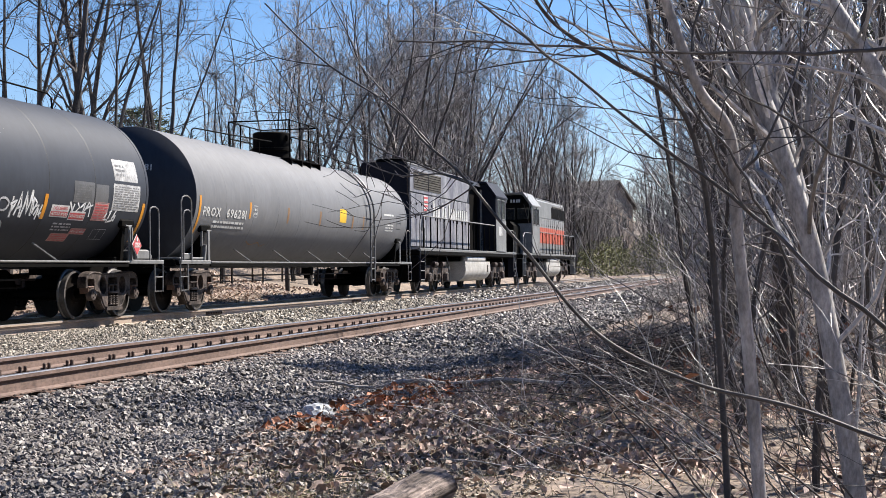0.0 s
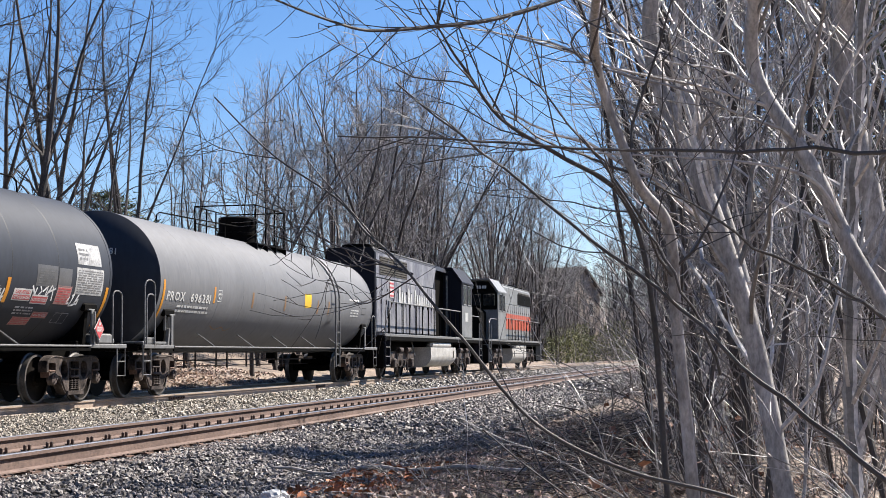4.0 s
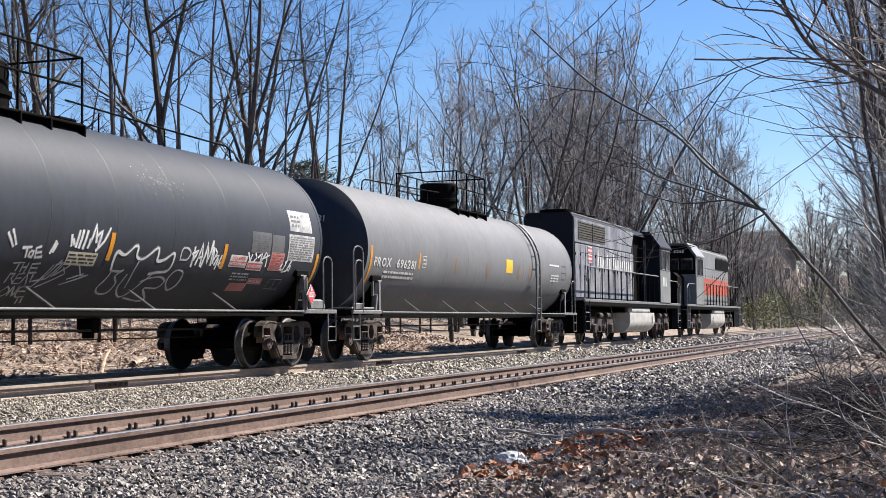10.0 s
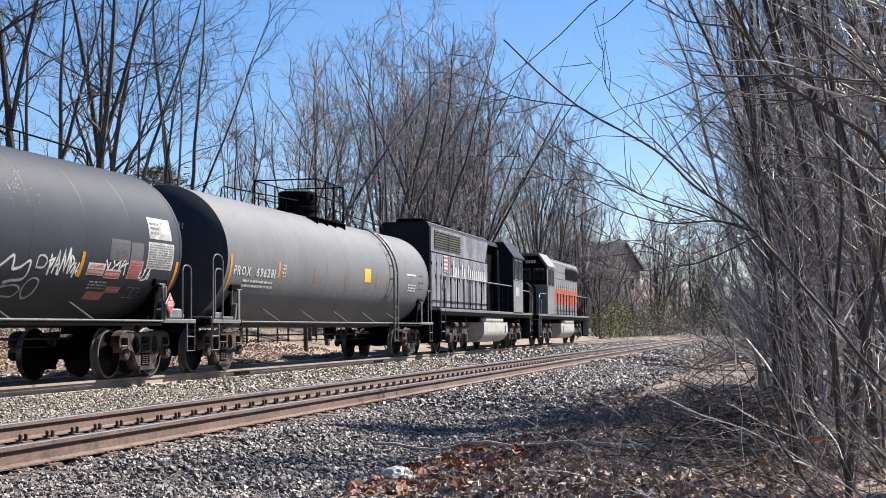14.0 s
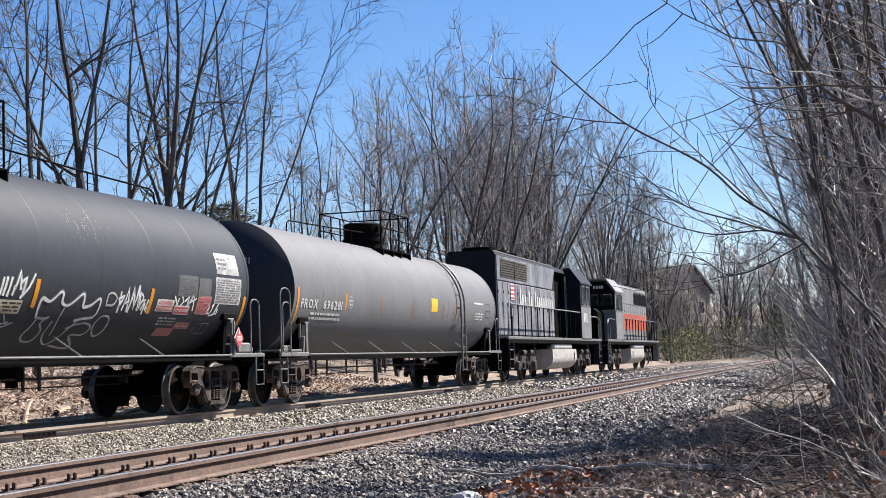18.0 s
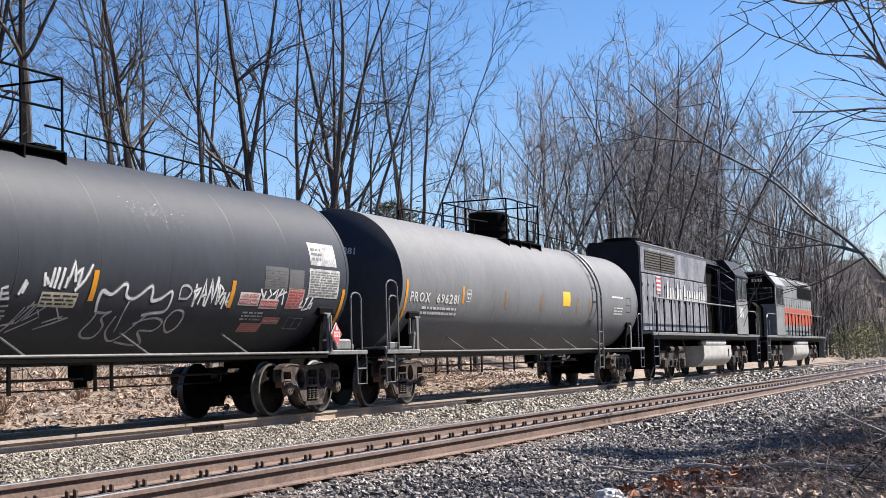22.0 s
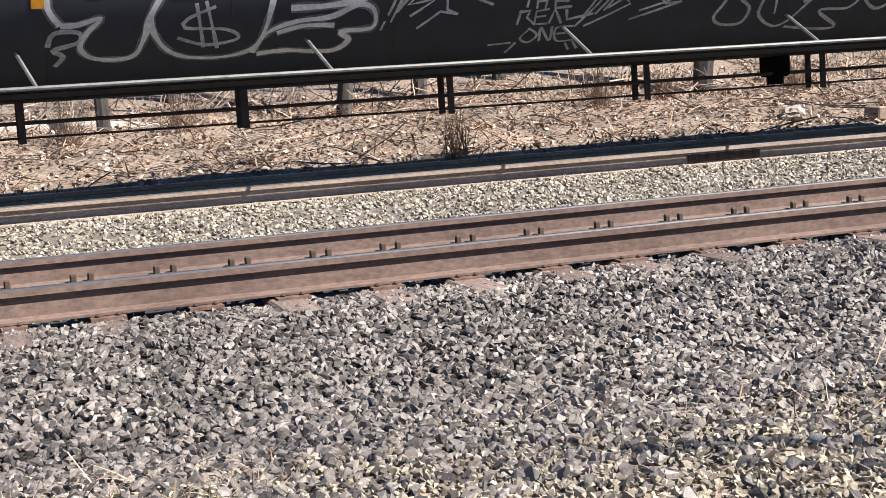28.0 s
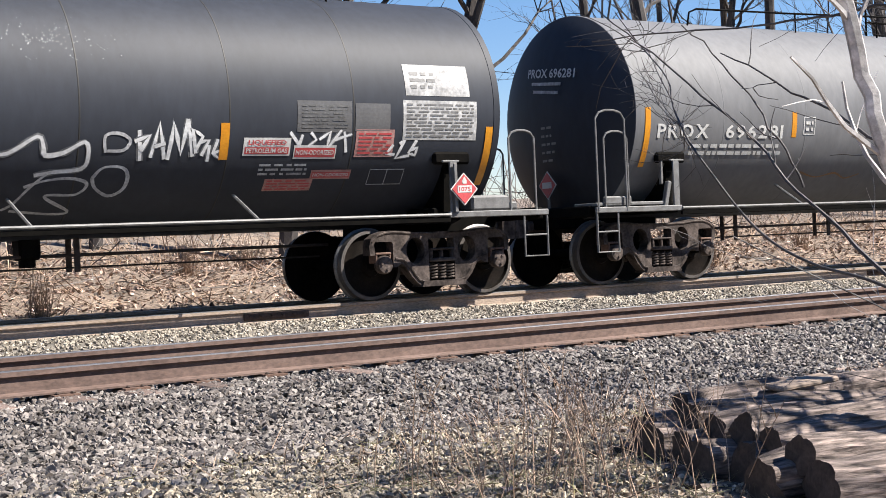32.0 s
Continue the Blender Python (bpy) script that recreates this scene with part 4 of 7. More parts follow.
    text_bars("table_print", 7.34, -0.42, 8.36, 0.02, 10, M_GPAINT, car, 4)
    patch("panel", 5.80, -0.36, 6.55, 0.02, M_PANEL, car)
    text_bars("panel_print", 5.86, -0.32, 6.5, -0.02, 7, M_LADDER, car, 5)
    patch("panel", 6.60, -0.34, 7.10, 0.0, M_PANEL, car)
    for t1, t2, x0, s0, x1, s1 in (("LIQUEFIED", "PETROLEUM GAS", 5.11, -0.65, 5.73, -0.43), ("NON-ODORIZED", "", 5.78, -0.69, 6.36, -0.52), ("NON-ODORIZED", "", 6.07, -0.97, 6.63, -0.84)):
        # the lowest label gets a duller, pinkish backing
        dim = s0 < -0.9
        lb = patch("label", x0, s0, x1, s1, M_PINK if dim else M_PWHITE, car, label="red and white product label")
        h = (s1 - s0)
        if t2:
            patch("stripe", x0 + 0.02, s0 + 0.02, x1 - 0.02, s0 + h * 0.48, M_RED, lb, 0.0055)
            lettering("lettering", t1, x0 + 0.06, s0 + h * 0.56, h * 0.32, M_RED, lb, x1 - x0 - 0.12)
            lettering("lettering", t2, x0 + 0.04, s0 + h * 0.16, h * 0.26, M_PWHITE, lb, x1 - x0 - 0.08, off=0.0085)
        else:
            patch("stripe", x0 + 0.015, s0 + 0.02, x1 - 0.015, s1 - 0.03, M_RED, lb, 0.0055)
            lettering("lettering", t1, x0 + 0.03, s0 + h * 0.3, h * 0.36, M_PWHITE, lb, x1 - x0 - 0.06, off=0.0085)
    patch("label", 6.62, -0.67, 7.17, -0.32, M_PINK, car, label="faded pink label")
    text_bars("label_print", 6.66, -0.64, 7.13, -0.35, 6, M_RED, car, 6)
    patch("label", 5.47, -1.14, 6.12, -0.96, M_PINK, car, label="faded pink label")
    text_bars("label_print", 5.5, -1.13, 6.09, -0.97, 4, M_RED, car, 7)
    strokes("stencil_box", [[(6.9, -1.06), (6.9, -0.84), (7.4, -0.84), (7.4, -1.06), (6.9, -1.06)], [(7.15, -1.06), (7.15, -0.84)]], 0.012, M_SPRAYD, car, curl=False)
    text_bars("stencil", 5.35, -0.92, 6.0, -0.74, 3, M_SPRAYD, car, 9)
    # end gear
    part("placard_holder", Geo().box((8.03, -1.52, 1.40), (0.05, 0.03, 0.62), 0.006), M_GPAINT, car)
    placard(car, 8.12, 1.38, -1.58)
    part("equipment_box", Geo().box((8.62, -1.32, 1.2), (0.62, 0.3, 0.2), 0.03).box((8.9, -1.4, 1.16), (0.3, 0.12, 0.1), 0.02), M_GPAINT, car)
    vs, fs = letters("3 INCH HP COMP SHOES", 0.045, 0.56)
    part("lettering", Geo().add([(-8.95 + a, -1.499, 1.035 + b) for a, b in vs], fs), M_PWHITE, car)
    g = Geo()
    for k in range(110):
        a, b = rnd.gauss(2.9, 0.35), rnd.gauss(0.70, 0.12)
        r = rnd.uniform(0.003, 0.008)
        g.add([wrap(a - r, b, 0.005), wrap(a, b - r * 0.7, 0.005), wrap(a + r, b, 0.005), wrap(a, b + r, 0.005)], [(0, 1, 2, 3)])
    part("droppings", g, M_SPRAY, car, "pale splashes")
    return car


def build_grey_car():
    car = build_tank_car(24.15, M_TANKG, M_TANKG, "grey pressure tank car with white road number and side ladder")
    patch("reflector", -8.60, -0.84, -8.50, 0.03, M_REFL, car, 0.007)
    patch("reflector", -5.62, -0.38, -5.52, -0.0, M_REFL, car)
    # the road number and a placard on the end of the tank

    def on_head(y, z):
        u = min(1.0, math.hypot(y, z - Z_TANK) / R_TANK)
        return (-L_TANK - 0.46 * (1 - u ** 3.25) - 0.008, y, z)
    vs, fs = letters("PROX 696281", 0.14, 1.06)
    part("head_number", Geo().add([on_head(0.38 - a, 3.10 + b - 0.10 * a) for a, b in vs], fs), M_PWHITE, car, "white road number on the dark head")
    for k, (y0, y1) in enumerate(((0.26, -0.42), (0.22, -0.36))):
        part("head_print", Geo().add([on_head(y0, 2.98 - 0.12 * k), on_head(y1, 2.91 - 0.12 * k), on_head(y1, 2.955 - 0.12 * k), on_head(y0, 3.025 - 0.12 * k)], [(0, 1, 2, 3)]), M_SHEET, car)
    pc = part("placard", Geo().box((-9.24, -0.03, 1.48), (0.012, 0.27, 0.27), 0.003, Matrix.Rotation(math.pi / 4, 4, "X")), M_RED, car, "red diamond hazard placard")
    part("border", Geo().box((-9.232, -0.03, 1.48), (0.008, 0.30, 0.30), 0.002, Matrix.Rotation(math.pi / 4, 4, "X")), M_PWHITE, pc)
    part("number_band", Geo().box((-9.248, -0.03, 1.48), (0.004, 0.22, 0.09), 0.001), M_PWHITE, pc)
    part("placard_holder", Geo().box((-9.222, -0.03, 1.30), (0.012, 0.06, 0.62), 0.004), M_GPAINT, car)
    for x in (-2.98, -0.40, 2.6, 3.7):
        patch("faded_reflector", x, -0.42, x + 0.12, -0.02, M_OFADE, car)
    lettering("lettering", "PROX", -8.36, -0.40, 0.20, M_PWHITE, car, 1.0)
    lettering("lettering", "696281", -7.02, -0.40, 0.20, M_PWHITE, car, 1.2)
    text_bars("stencil", -7.7, -0.68, -5.8, -0.46, 2, M_PWHITE, car, 13)
    strokes("plate_mark", [[(-5.36, -0.33), (-5.36, -0.07), (-5.12, -0.07), (-5.12, -0.33), (-5.36, -0.33)]], 0.016, M_PWHITE, car, curl=False)
    text_bars("plate_print", -5.32, -0.30, -5.16, -0.11, 2, M_PWHITE, car, 14)
    patch("yellow_decal", 1.38, -0.26, 2.0, 0.12, M_YELLOW, car, label="yellow square decal")
    text_bars("stencil", 6.0, 0.06, 7.2, 0.17, 1, M_PWHITE, car, 15)
    text_bars("stencil", 6.2, -0.42, 7.1, -0.16, 3, M_PWHITE, car, 16)
    strokes("stencil_box", [[(7.5, -0.3), (7.5, 0.12), (8.0, 0.12), (8.0, -0.3), (7.5, -0.3)], [(7.5, -0.1), (8.0, -0.1)]], 0.02, M_SEAM, car, curl=False)
    strokes("scratch", [[(-5.2, -0.95), (-4.8, -1.05), (-4.4, -0.98), (-4.1, -1.08), (-3.8, -1.0)]], 0.03, M_OFADE, car)
    ladder(car, 4.33, M_LADDER)
    # small print lower on the head
    g = Geo()
    rh = random.Random(6)
    for z in (2.3, 2.18, 2.06, 1.94, 1.82):
        y = 0.0
        while y > -0.25:
            w = rh.uniform(0.04, 0.12)
            r = (y * y + (z - Z_TANK) ** 2) ** 0.5 / R_TANK
            xf = -L_TANK - 0.50 * max(0.0, 1 - r ** 3.2) ** 0.4 - 0.012
            g.add([(xf, y, z), (xf, y - w, z), (xf, y - w, z + 0.035), (xf, y, z + 0.035)], [(0, 1, 2, 3)])
            y -= w + 0.03
    part("head_print", g, M_GPAINT, car)
    part("grab_iron", iron(rounded_u(-9.5, -8.98, 1.05, 2.44, -1.49, 0.12)), M_GPAINT, car)
    part("brake_stand", Geo().box((-8.2, -1.44, 1.24), (0.07, 0.08, 0.42), 0.01, Matrix.Rotation(0.25, 4, "Y")).box((-8.25, -1.4, 1.58), (0.05, 0.05, 0.35), 0.01), M_GPAINT, car)
    part("walkway", Geo().box((-8.85, -1.2, 1.14), (1.3, 0.5, 0.05), 0.01).box((-9.1, -1.42, 1.18), (0.5, 0.06, 0.14), 0.02), M_GPAINT, car)
    return car


def build_loco(x, upper, side, stripe, label, turned):
    """A road switcher in its own space: the cab towards +x, the long hood behind it; turned: the cab faces the train."""
    car = thing("locomotive", x, CAR_Y, FAR_Z, label, "locomotive", "locomotives", rz=180 if turned else 0)
    half = 9.4
    part("frame", Geo().box((0, 0, 1.44), (2 * half, 2.98, 0.20), 0.03).box((0, 0, 1.12), (15, 0.9, 0.4), 0.03), M_BLACK, car)
    prof = [(-0.90, 1.55), (0.90, 1.55), (0.90, 4.5), (0.78, 4.66), (-0.78, 4.66), (-0.90, 4.5)]
    hood = part("long_hood", Geo().prism(prof, -8.5, 1.6, "x"), upper, car, "long engine hood")
    # the narrower blower housing between hood and cab, shade put into its black
    part("blower_housing", Geo().prism([(-0.66, 1.55), (0.66, 1.55), (0.66, 4.4), (-0.66, 4.4)], 1.6, 4.35, "x"), M_BLACK, car, "black recess between hood and cab, shade in its colour")
    part("recess_roof", Geo().prism([(-0.88, 4.42), (0.88, 4.42), (0.78, 4.62), (-0.78, 4.62)], 1.6, 4.35, "x"), upper, car)
    for y in (-0.9, 0.9):
        part("recess_ladder", Geo().tube([(3.9, y, 1.6), (3.9, y, 4.3)], 0.02, 6).tube([(4.2, y, 1.6), (4.2, y, 4.3)], 0.02, 6), M_GPAINT, car)
        for k in range(8):
            part("rung", iron([(3.9, y, 1.8 + 0.33 * k), (4.2, y, 1.8 + 0.33 * k)], 0.014), M_GPAINT, car)
    for y in (-0.915, 0.915):
        gr = part("grille", Geo().box((-5.8, y * 1.012, 4.06), (4.2, 0.04, 0.66), 0.004), M_GRILLE, hood, "brown radiator grille")
        part("grille_post", Geo().box((-5.8, y * 1.04, 4.06), (0.06, 0.02, 0.66), 0.004), M_NAVY, gr)
        for k in range(7):
            part("slat", Geo().box((-5.8, y * 1.04, 3.8 + 0.087 * k), (4.1, 0.012, 0.02)), M_BLACK, gr)
        part("upper_panel", Geo().prism([(-8.4, 3.62), (1.0, 3.62), (1.7, 4.48), (-8.4, 4.48)], y - 0.01, y + 0.01), side, hood, "worn grey upper hood side")
        part("roof_edge", Geo().box((-3.4, y * 0.9, 4.62), (10.2, 0.06, 0.05), 0.01), M_GPAINT, hood)
    for k in range(3):
        part("fan", Geo().lathe([(4.66, 0.62), (4.82, 0.62), (4.84, 0.55), (4.80, 0.1)], 24, Matrix.Translation((-7.3 + 1.7 * k, 0, 0)) @ Matrix.Rotation(-math.pi / 2, 4, "Y")), M_BLACK, hood, smooth=True)
    part("exhaust", Geo().box((-0.6, 0, 4.76), (0.9, 0.4, 0.26), 0.04), M_BLACK, hood)
    part("sand_box", Geo().box((-8.62, 0, 2.3), (0.28, 1.2, 1.4), 0.05), upper, hood)
    doors = 13
    for y in (-0.912, 0.912):
        for k in range(doors):
            dx = -8.0 + 0.765 * k
            dr = part("hood_door", Geo().box((dx, y, 2.62), (0.71, 0.03, 1.9), 0.012), side, hood)
            part("latch", Geo().box((dx + 0.27, y * 1.025, 2.75), (0.05, 0.03, 0.16), 0.006), M_BLACK, dr)
            part("hinge", Geo().box((dx - 0.33, y * 1.02, 3.2), (0.04, 0.03, 0.10), 0.004), M_BLACK, dr)
            if stripe:
                part("stripe", Geo().box((dx, y * 1.022, 2.64), (0.715, 0.008, 0.86), 0.002), stripe, dr, "orange stripe panel")
        if stripe:
            part("radiator", Geo().box((-5.9, y * 1.02, 3.98), (5.0, 0.04, 0.62), 0.01), M_BLACK, hood, "dark radiator intake")
    cab = part("cab", Geo().prism([(-1.5, 1.55), (1.5, 1.55), (1.5, 3.98), (1.05, 4.58), (-1.05, 4.58), (-1.5, 3.98)], 4.35, 6.75, "x"), upper, car, "driver's cab")
    for y in (-1.505, 1.505):
        part("cab_side", Geo().prism([(4.38, 1.6), (6.72, 1.6), (6.72, 3.0), (4.38, 3.0)], y - 0.012, y + 0.012), M_LGREY, cab, "light grey cab side panel")
        for dx, w in ((5.0, 0.62), (6.05, 0.75)):
            wd = part("window", Geo().box((dx, y, 3.46), (w, 0.03, 0.8), 0.01), M_GLASS, cab)
            part("window_frame", Geo().box((dx, y, 3.89), (w + 0.12, 0.06, 0.06), 0.01).box((dx, y, 3.03), (w + 0.12, 0.06, 0.06), 0.01).box((dx - w / 2 - 0.03, y, 3.46), (0.06, 0.06, 0.86), 0.01).box((dx + w / 2 + 0.03, y, 3.46), (0.06, 0.06, 0.86), 0.01), M_GPAINT, wd)
    part("cab_roof", Geo().prism([(-1.56, 3.96), (-1.08, 4.60), (1.08, 4.60), (1.56, 3.96), (1.56, 4.03), (1.10, 4.67), (-1.10, 4.67), (-1.56, 4.03)], 4.2, 6.95, "x"), M_LGREY if stripe else upper, cab, "cab roof with a pale edge")
    # cab front in black, the shade on it put into the colour
    part("cab_front", Geo().prism([(-1.46, 3.1), (1.46, 3.1), (1.46, 3.94), (1.02, 4.54), (-1.02, 4.54), (-1.46, 3.94)], 6.75, 6.78, "x"), M_BLACK, cab, "cab front above the nose, blackened as shade")
    for y in (-1.05, -0.35, 0.35, 1.05):
        part("windshield", Geo().box((6.80, y, 3.60), (0.03, 0.6, 0.6), 0.01), M_GLASS, cab)
    for y in (-0.68, 0.68):
        bd_ = part("number_board", Geo().box((6.82, y, 4.24), (0.06, 0.66, 0.24), 0.01), M_BLACK, cab)
        for k in (-0.2, -0.06, 0.08, 0.2):
            part("number", Geo().box((6.855, y + k, 4.24), (0.008, 0.09, 0.15), 0.002), M_PWHITE, bd_)
    for y in (-0.14, 0.14):
        part("headlight", Geo().lathe([(6.78, 0.11), (6.86, 0.11), (6.85, 0.09), (6.82, 0.02)], 14, Matrix.Translation((0, y, 4.24))), M_PWHITE, cab)
    # nose of the striped engine is black, its shade put into the colour
    part("short_hood", Geo().prism([(-0.9, 1.55), (0.9, 1.55), (0.9, 2.95), (0.7, 3.15), (-0.7, 3.15), (-0.9, 2.95)], 6.75, 8.6, "x"), M_BLACK if stripe else M_LGREY, car, "short nose hood")
    # walkway, handrails, steps
    for y in (-1.46, 1.46):
        part("walkway_edge", Geo().box((0, y, 1.54), (2 * half, 0.08, 0.10), 0.01), M_GPAINT, car, "light grey walkway edge")
        rail_ = part("handrail", iron([(-8.9, y, 2.2), (-8.75, y, 2.72), (4.2, y, 2.72)], 0.024), M_GPAINT, car)
        for k in range(13):
            dx = -8.7 + 1.07 * k
            part("stanchion", iron([(dx, y, 1.58), (dx, y, 2.72)], 0.024), M_BLACK, rail_)
        part("handrail", iron([(6.9, y, 2.6), (8.7, y, 2.6), (9.15, y, 2.35), (9.25, y, 1.0)], 0.022), M_GPAINT, car)
        for sg in (-1, 1):
            e = sg * 9.3
            st = part("step_side", Geo().box((e, y * 0.93, 1.0), (0.05, 0.3, 1.1), 0.01), upper, car)
            part("step_side", Geo().box((e - sg * 0.62, y * 0.93, 1.0), (0.05, 0.3, 1.1), 0.01), upper, car)
            for z in (0.48, 0.80, 1.12):
                part("tread", Geo().box((e - sg * 0.31, y * 0.93, z), (0.6, 0.28, 0.03), 0.005), M_GPAINT, st)
            part("grab_iron", iron([(e, y * 1.02, 0.7), (e, y * 1.02, 2.4), (e - sg * 0.15, y, 2.55)], 0.02), M_GPAINT, car)
            part("grab_iron", iron([(e - sg * 0.64, y * 1.02, 0.7), (e - sg * 0.64, y * 1.02, 2.3)], 0.02), M_GPAINT, car)
    for sg in (-1, 1):
        e = sg * (half - 0.05)
        part("pilot", Geo().box((e, 0, 0.85), (0.1, 2.9, 0.9), 0.03), M_BLACK, car)
        part("coupler", Geo().box((e + sg * 0.3, 0, 0.88), (0.55, 0.2, 0.25), 0.04), M_STEEL, car)
        for y in (-0.9, 0.9):
            part("air_hose", Geo().tube([(e + sg * 0.05, y, 0.95), (e + sg * 0.25, y * 0.95, 0.6), (e + sg * 0.3, y * 0.8, 0.4)], 0.028, 7), M_BLACK, car, smooth=True)
    # fuel tank, reservoirs, trucks
    mid = -0.9 if turned else 0.9
    ft = [(-1.40, 1.14)] + [(-0.90 - 0.52 * math.cos(a), 0.80 - 0.46 * math.sin(a)) for a in [math.pi / 2 * k / 8 for k in range(9)]]
    ft += [(-a, b) for a, b in ft[::-1]]
    part("fuel_tank", Geo().prism(ft, mid - 2.5, mid + 2.5, "x"), M_FUEL, car, "dusty grey fuel tank", smooth=True)
    for y in (-1, 1):
        part("air_reservoir", Geo().lathe([(mid - 2.3, 0.05), (mid - 2.2, 0.16), (mid + 1.4, 0.16), (mid + 1.5, 0.05)], 14, Matrix.Translation((0, y * 1.28, 1.24))), M_FUEL, car, "pale air reservoir under the walkway", smooth=True)
        part("fuel_gauge", Geo().box((mid + 1.9, y * 1.43, 0.85), (0.06, 0.02, 0.3), 0.005), M_BLACK, car)
    for sx in (-5.7, 5.7):
        tk = part("truck", Geo().box((sx, 0, 0.62), (0.5, 2.0, 0.3), 0.04), M_BLACK, car, "dusty locomotive truck")
        for y in (-1.1, 1.1):
            part("side_frame", Geo().prism([(sx - 2.0, 0.62), (sx - 1.75, 0.5), (sx - 1.0, 0.72), (sx - 0.45, 0.42), (sx + 0.45, 0.42), (sx + 1.0, 0.72), (sx + 1.75, 0.5), (sx + 2.0, 0.62), (sx + 1.95, 0.95), (sx + 0.6, 1.0), (sx - 0.6, 1.0), (sx - 1.95, 0.95)], y - 0.09, y + 0.09), M_STEEL, tk)
        for y in (-1.22, 1.22):
            for dx in (-1.37, 1.37):
                part("journal_box", Geo().box((sx + dx, y, 0.55), (0.36, 0.2, 0.34), 0.04), M_STEEL, tk)
                part("brake_cylinder", Geo().lathe([(-0.25, 0.11), (0.25, 0.11)], 12, Matrix.Translation((sx + dx * 0.45, y * 1.04, 1.02))), M_STEEL, tk, smooth=True)
                part("sand_pipe", Geo().tube([(sx + dx * 1.5, y * 0.9, 1.35), (sx + dx * 1.52, y, 0.8), (sx + dx * 1.42, y * 0.75, 0.15)], 0.022, 6), M_GPAINT, tk)
                part("brake_hanger", Geo().box((sx + dx * 0.62, y * 0.98, 0.62), (0.09, 0.07, 0.7), 0.015), M_STEEL, tk)
            for dx in (-0.3, 0.3):
                sp = part("spring", BITS["spring", False], None, tk)
                sp.location = (sx + dx, y, 0.45)
        for dx in (-1.37, 1.37):
            build_wheelset(car, sx + dx, 0.508, -1.0 if turned else 1.0)
    return car


black_car = build_black_car()
grey_car = build_grey_car()
loco_navy = build_loco(44.15, M_NAVY, M_NSIDE, None, "weathered navy blue diesel locomotive with white lettering", False)
loco_grey = build_loco(64.75, M_LGREY, M_LGREY, M_ORANGE, "grey and orange diesel locomotive with its cab towards the train", True)
# the road name on the navy hood as plain white shapes
dx = -5.1
for n_ in (3, 2, 9):
    for k in range(n_):
        h = 0.62 if k == 0 else 0.44
        lean = 0.06
        g = Geo().prism([(dx, 2.78), (dx + 0.13, 2.78), (dx + 0.13 + lean, 2.78 + h), (dx + lean, 2.78 + h)], -0.953, -0.946).prism([(dx + 0.2, 2.78), (dx + 0.3, 2.78), (dx + 0.22, 2.78 + h * 0.9), (dx + 0.12, 2.78 + h * 0.9)], -0.956, -0.949)
        part("letter", g, M_PWHITE, loco_navy, "white block lettering")
        dx += 0.40
    dx += 0.3
em = part("emblem", Geo().box((-6.2, -0.945, 3.25), (0.6, 0.008, 0.6), 0.0), M_PWHITE, loco_navy, "small striped emblem")
for k in range(4):
    part("stripe", Geo().box((-6.2, -0.951, 3.02 + 0.15 * k), (0.58, 0.006, 0.07), 0.0), M_RED, em)
for dx in (5.0, 5.3, 5.6):
    part("cab_number", Geo().box((dx, -1.523, 2.5), (0.2, 0.01, 0.4), 0.0), M_PWHITE, loco_navy)
CARS = [black_car, grey_car, loco_navy, loco_grey]


def shift_at(t):
    for (a, sa), (b, sb) in zip(SHIFT, SHIFT[1:]):
        if t <= b:
            return sa + (sb - sa) * (t - a) / (b - a)
    return SHIFT[-1][1]


def motions():
    """The train backs away along the far track, its wheels rolling."""
    for car in CARS:
        base = car.matrix_basis.copy()
        walk(car, [(t, Matrix.Translation((s, 0, 0)) @ base) for t, s in SHIFT])
    times = [0.0, 17.0] + [17.0 + 0.25 * k for k in range(1, 61)]
    for ws, x, r, turned in SPIN:
        walk(ws, [(t, pose(x, 0, r, 0, math.degrees(shift_at(t) / r) * turned, 0)) for t in times])


# ---- trees ----
M_TWIG = mat("twig_brown", (0.25, 0.231, 0.227), (0.11, 0.101, 0.098), rough=0.7, scale=2, fine=20, bump=0.3, per="island", vary=(0.4, 1.6))
M_SAPL = mat("sapling_grey", (0.45, 0.433, 0.428), (0.18, 0.17, 0.166), rough=0.42, scale=6, fine=40, bump=0.4, per="island", vary=(0.4, 1.6))
M_NEEDLE = mat("pine_green", (0.085, 0.10, 0.045), (0.045, 0.06, 0.028), rough=0.8, scale=2, fine=20, bump=0, per="island")
M_BUSH = mat("yellow_green", (0.20, 0.20, 0.08), (0.08, 0.085, 0.035), rough=0.8, scale=2, fine=20, bump=0, per="island")


def limb(g, rnd, p, d, length, r, n, sides, bend, lift, tip=0.25):
    """One wandering branch; gives back points along it with the direction and radius there."""
    pts, rs, out = [p], [r], []
    q, dd = Vector(p), Vector(d).normalized()
    for i in range(n):
        dd = (dd + Vector((rnd.gauss(0, bend), rnd.gauss(0, bend), rnd.gauss(0, bend) + lift))).normalized()
        q = q + dd * length / n
        pts.append(q.copy())
        rr = r * (1 - (1 - tip) * (i + 1) / n)
        rs.append(rr)
        out.append((q.copy(), dd.copy(), rr))
    g.tube(pts, rs, sides, cap=False)
    return out


def side_way(rnd, d, spread):
    a = d.orthogonal().normalized()
    b = d.cross(a)
    w = rnd.uniform(0, 2 * math.pi)
    return (d * math.cos(spread) + (a * math.cos(w) + b * math.sin(w)) * math.sin(spread)).normalized()


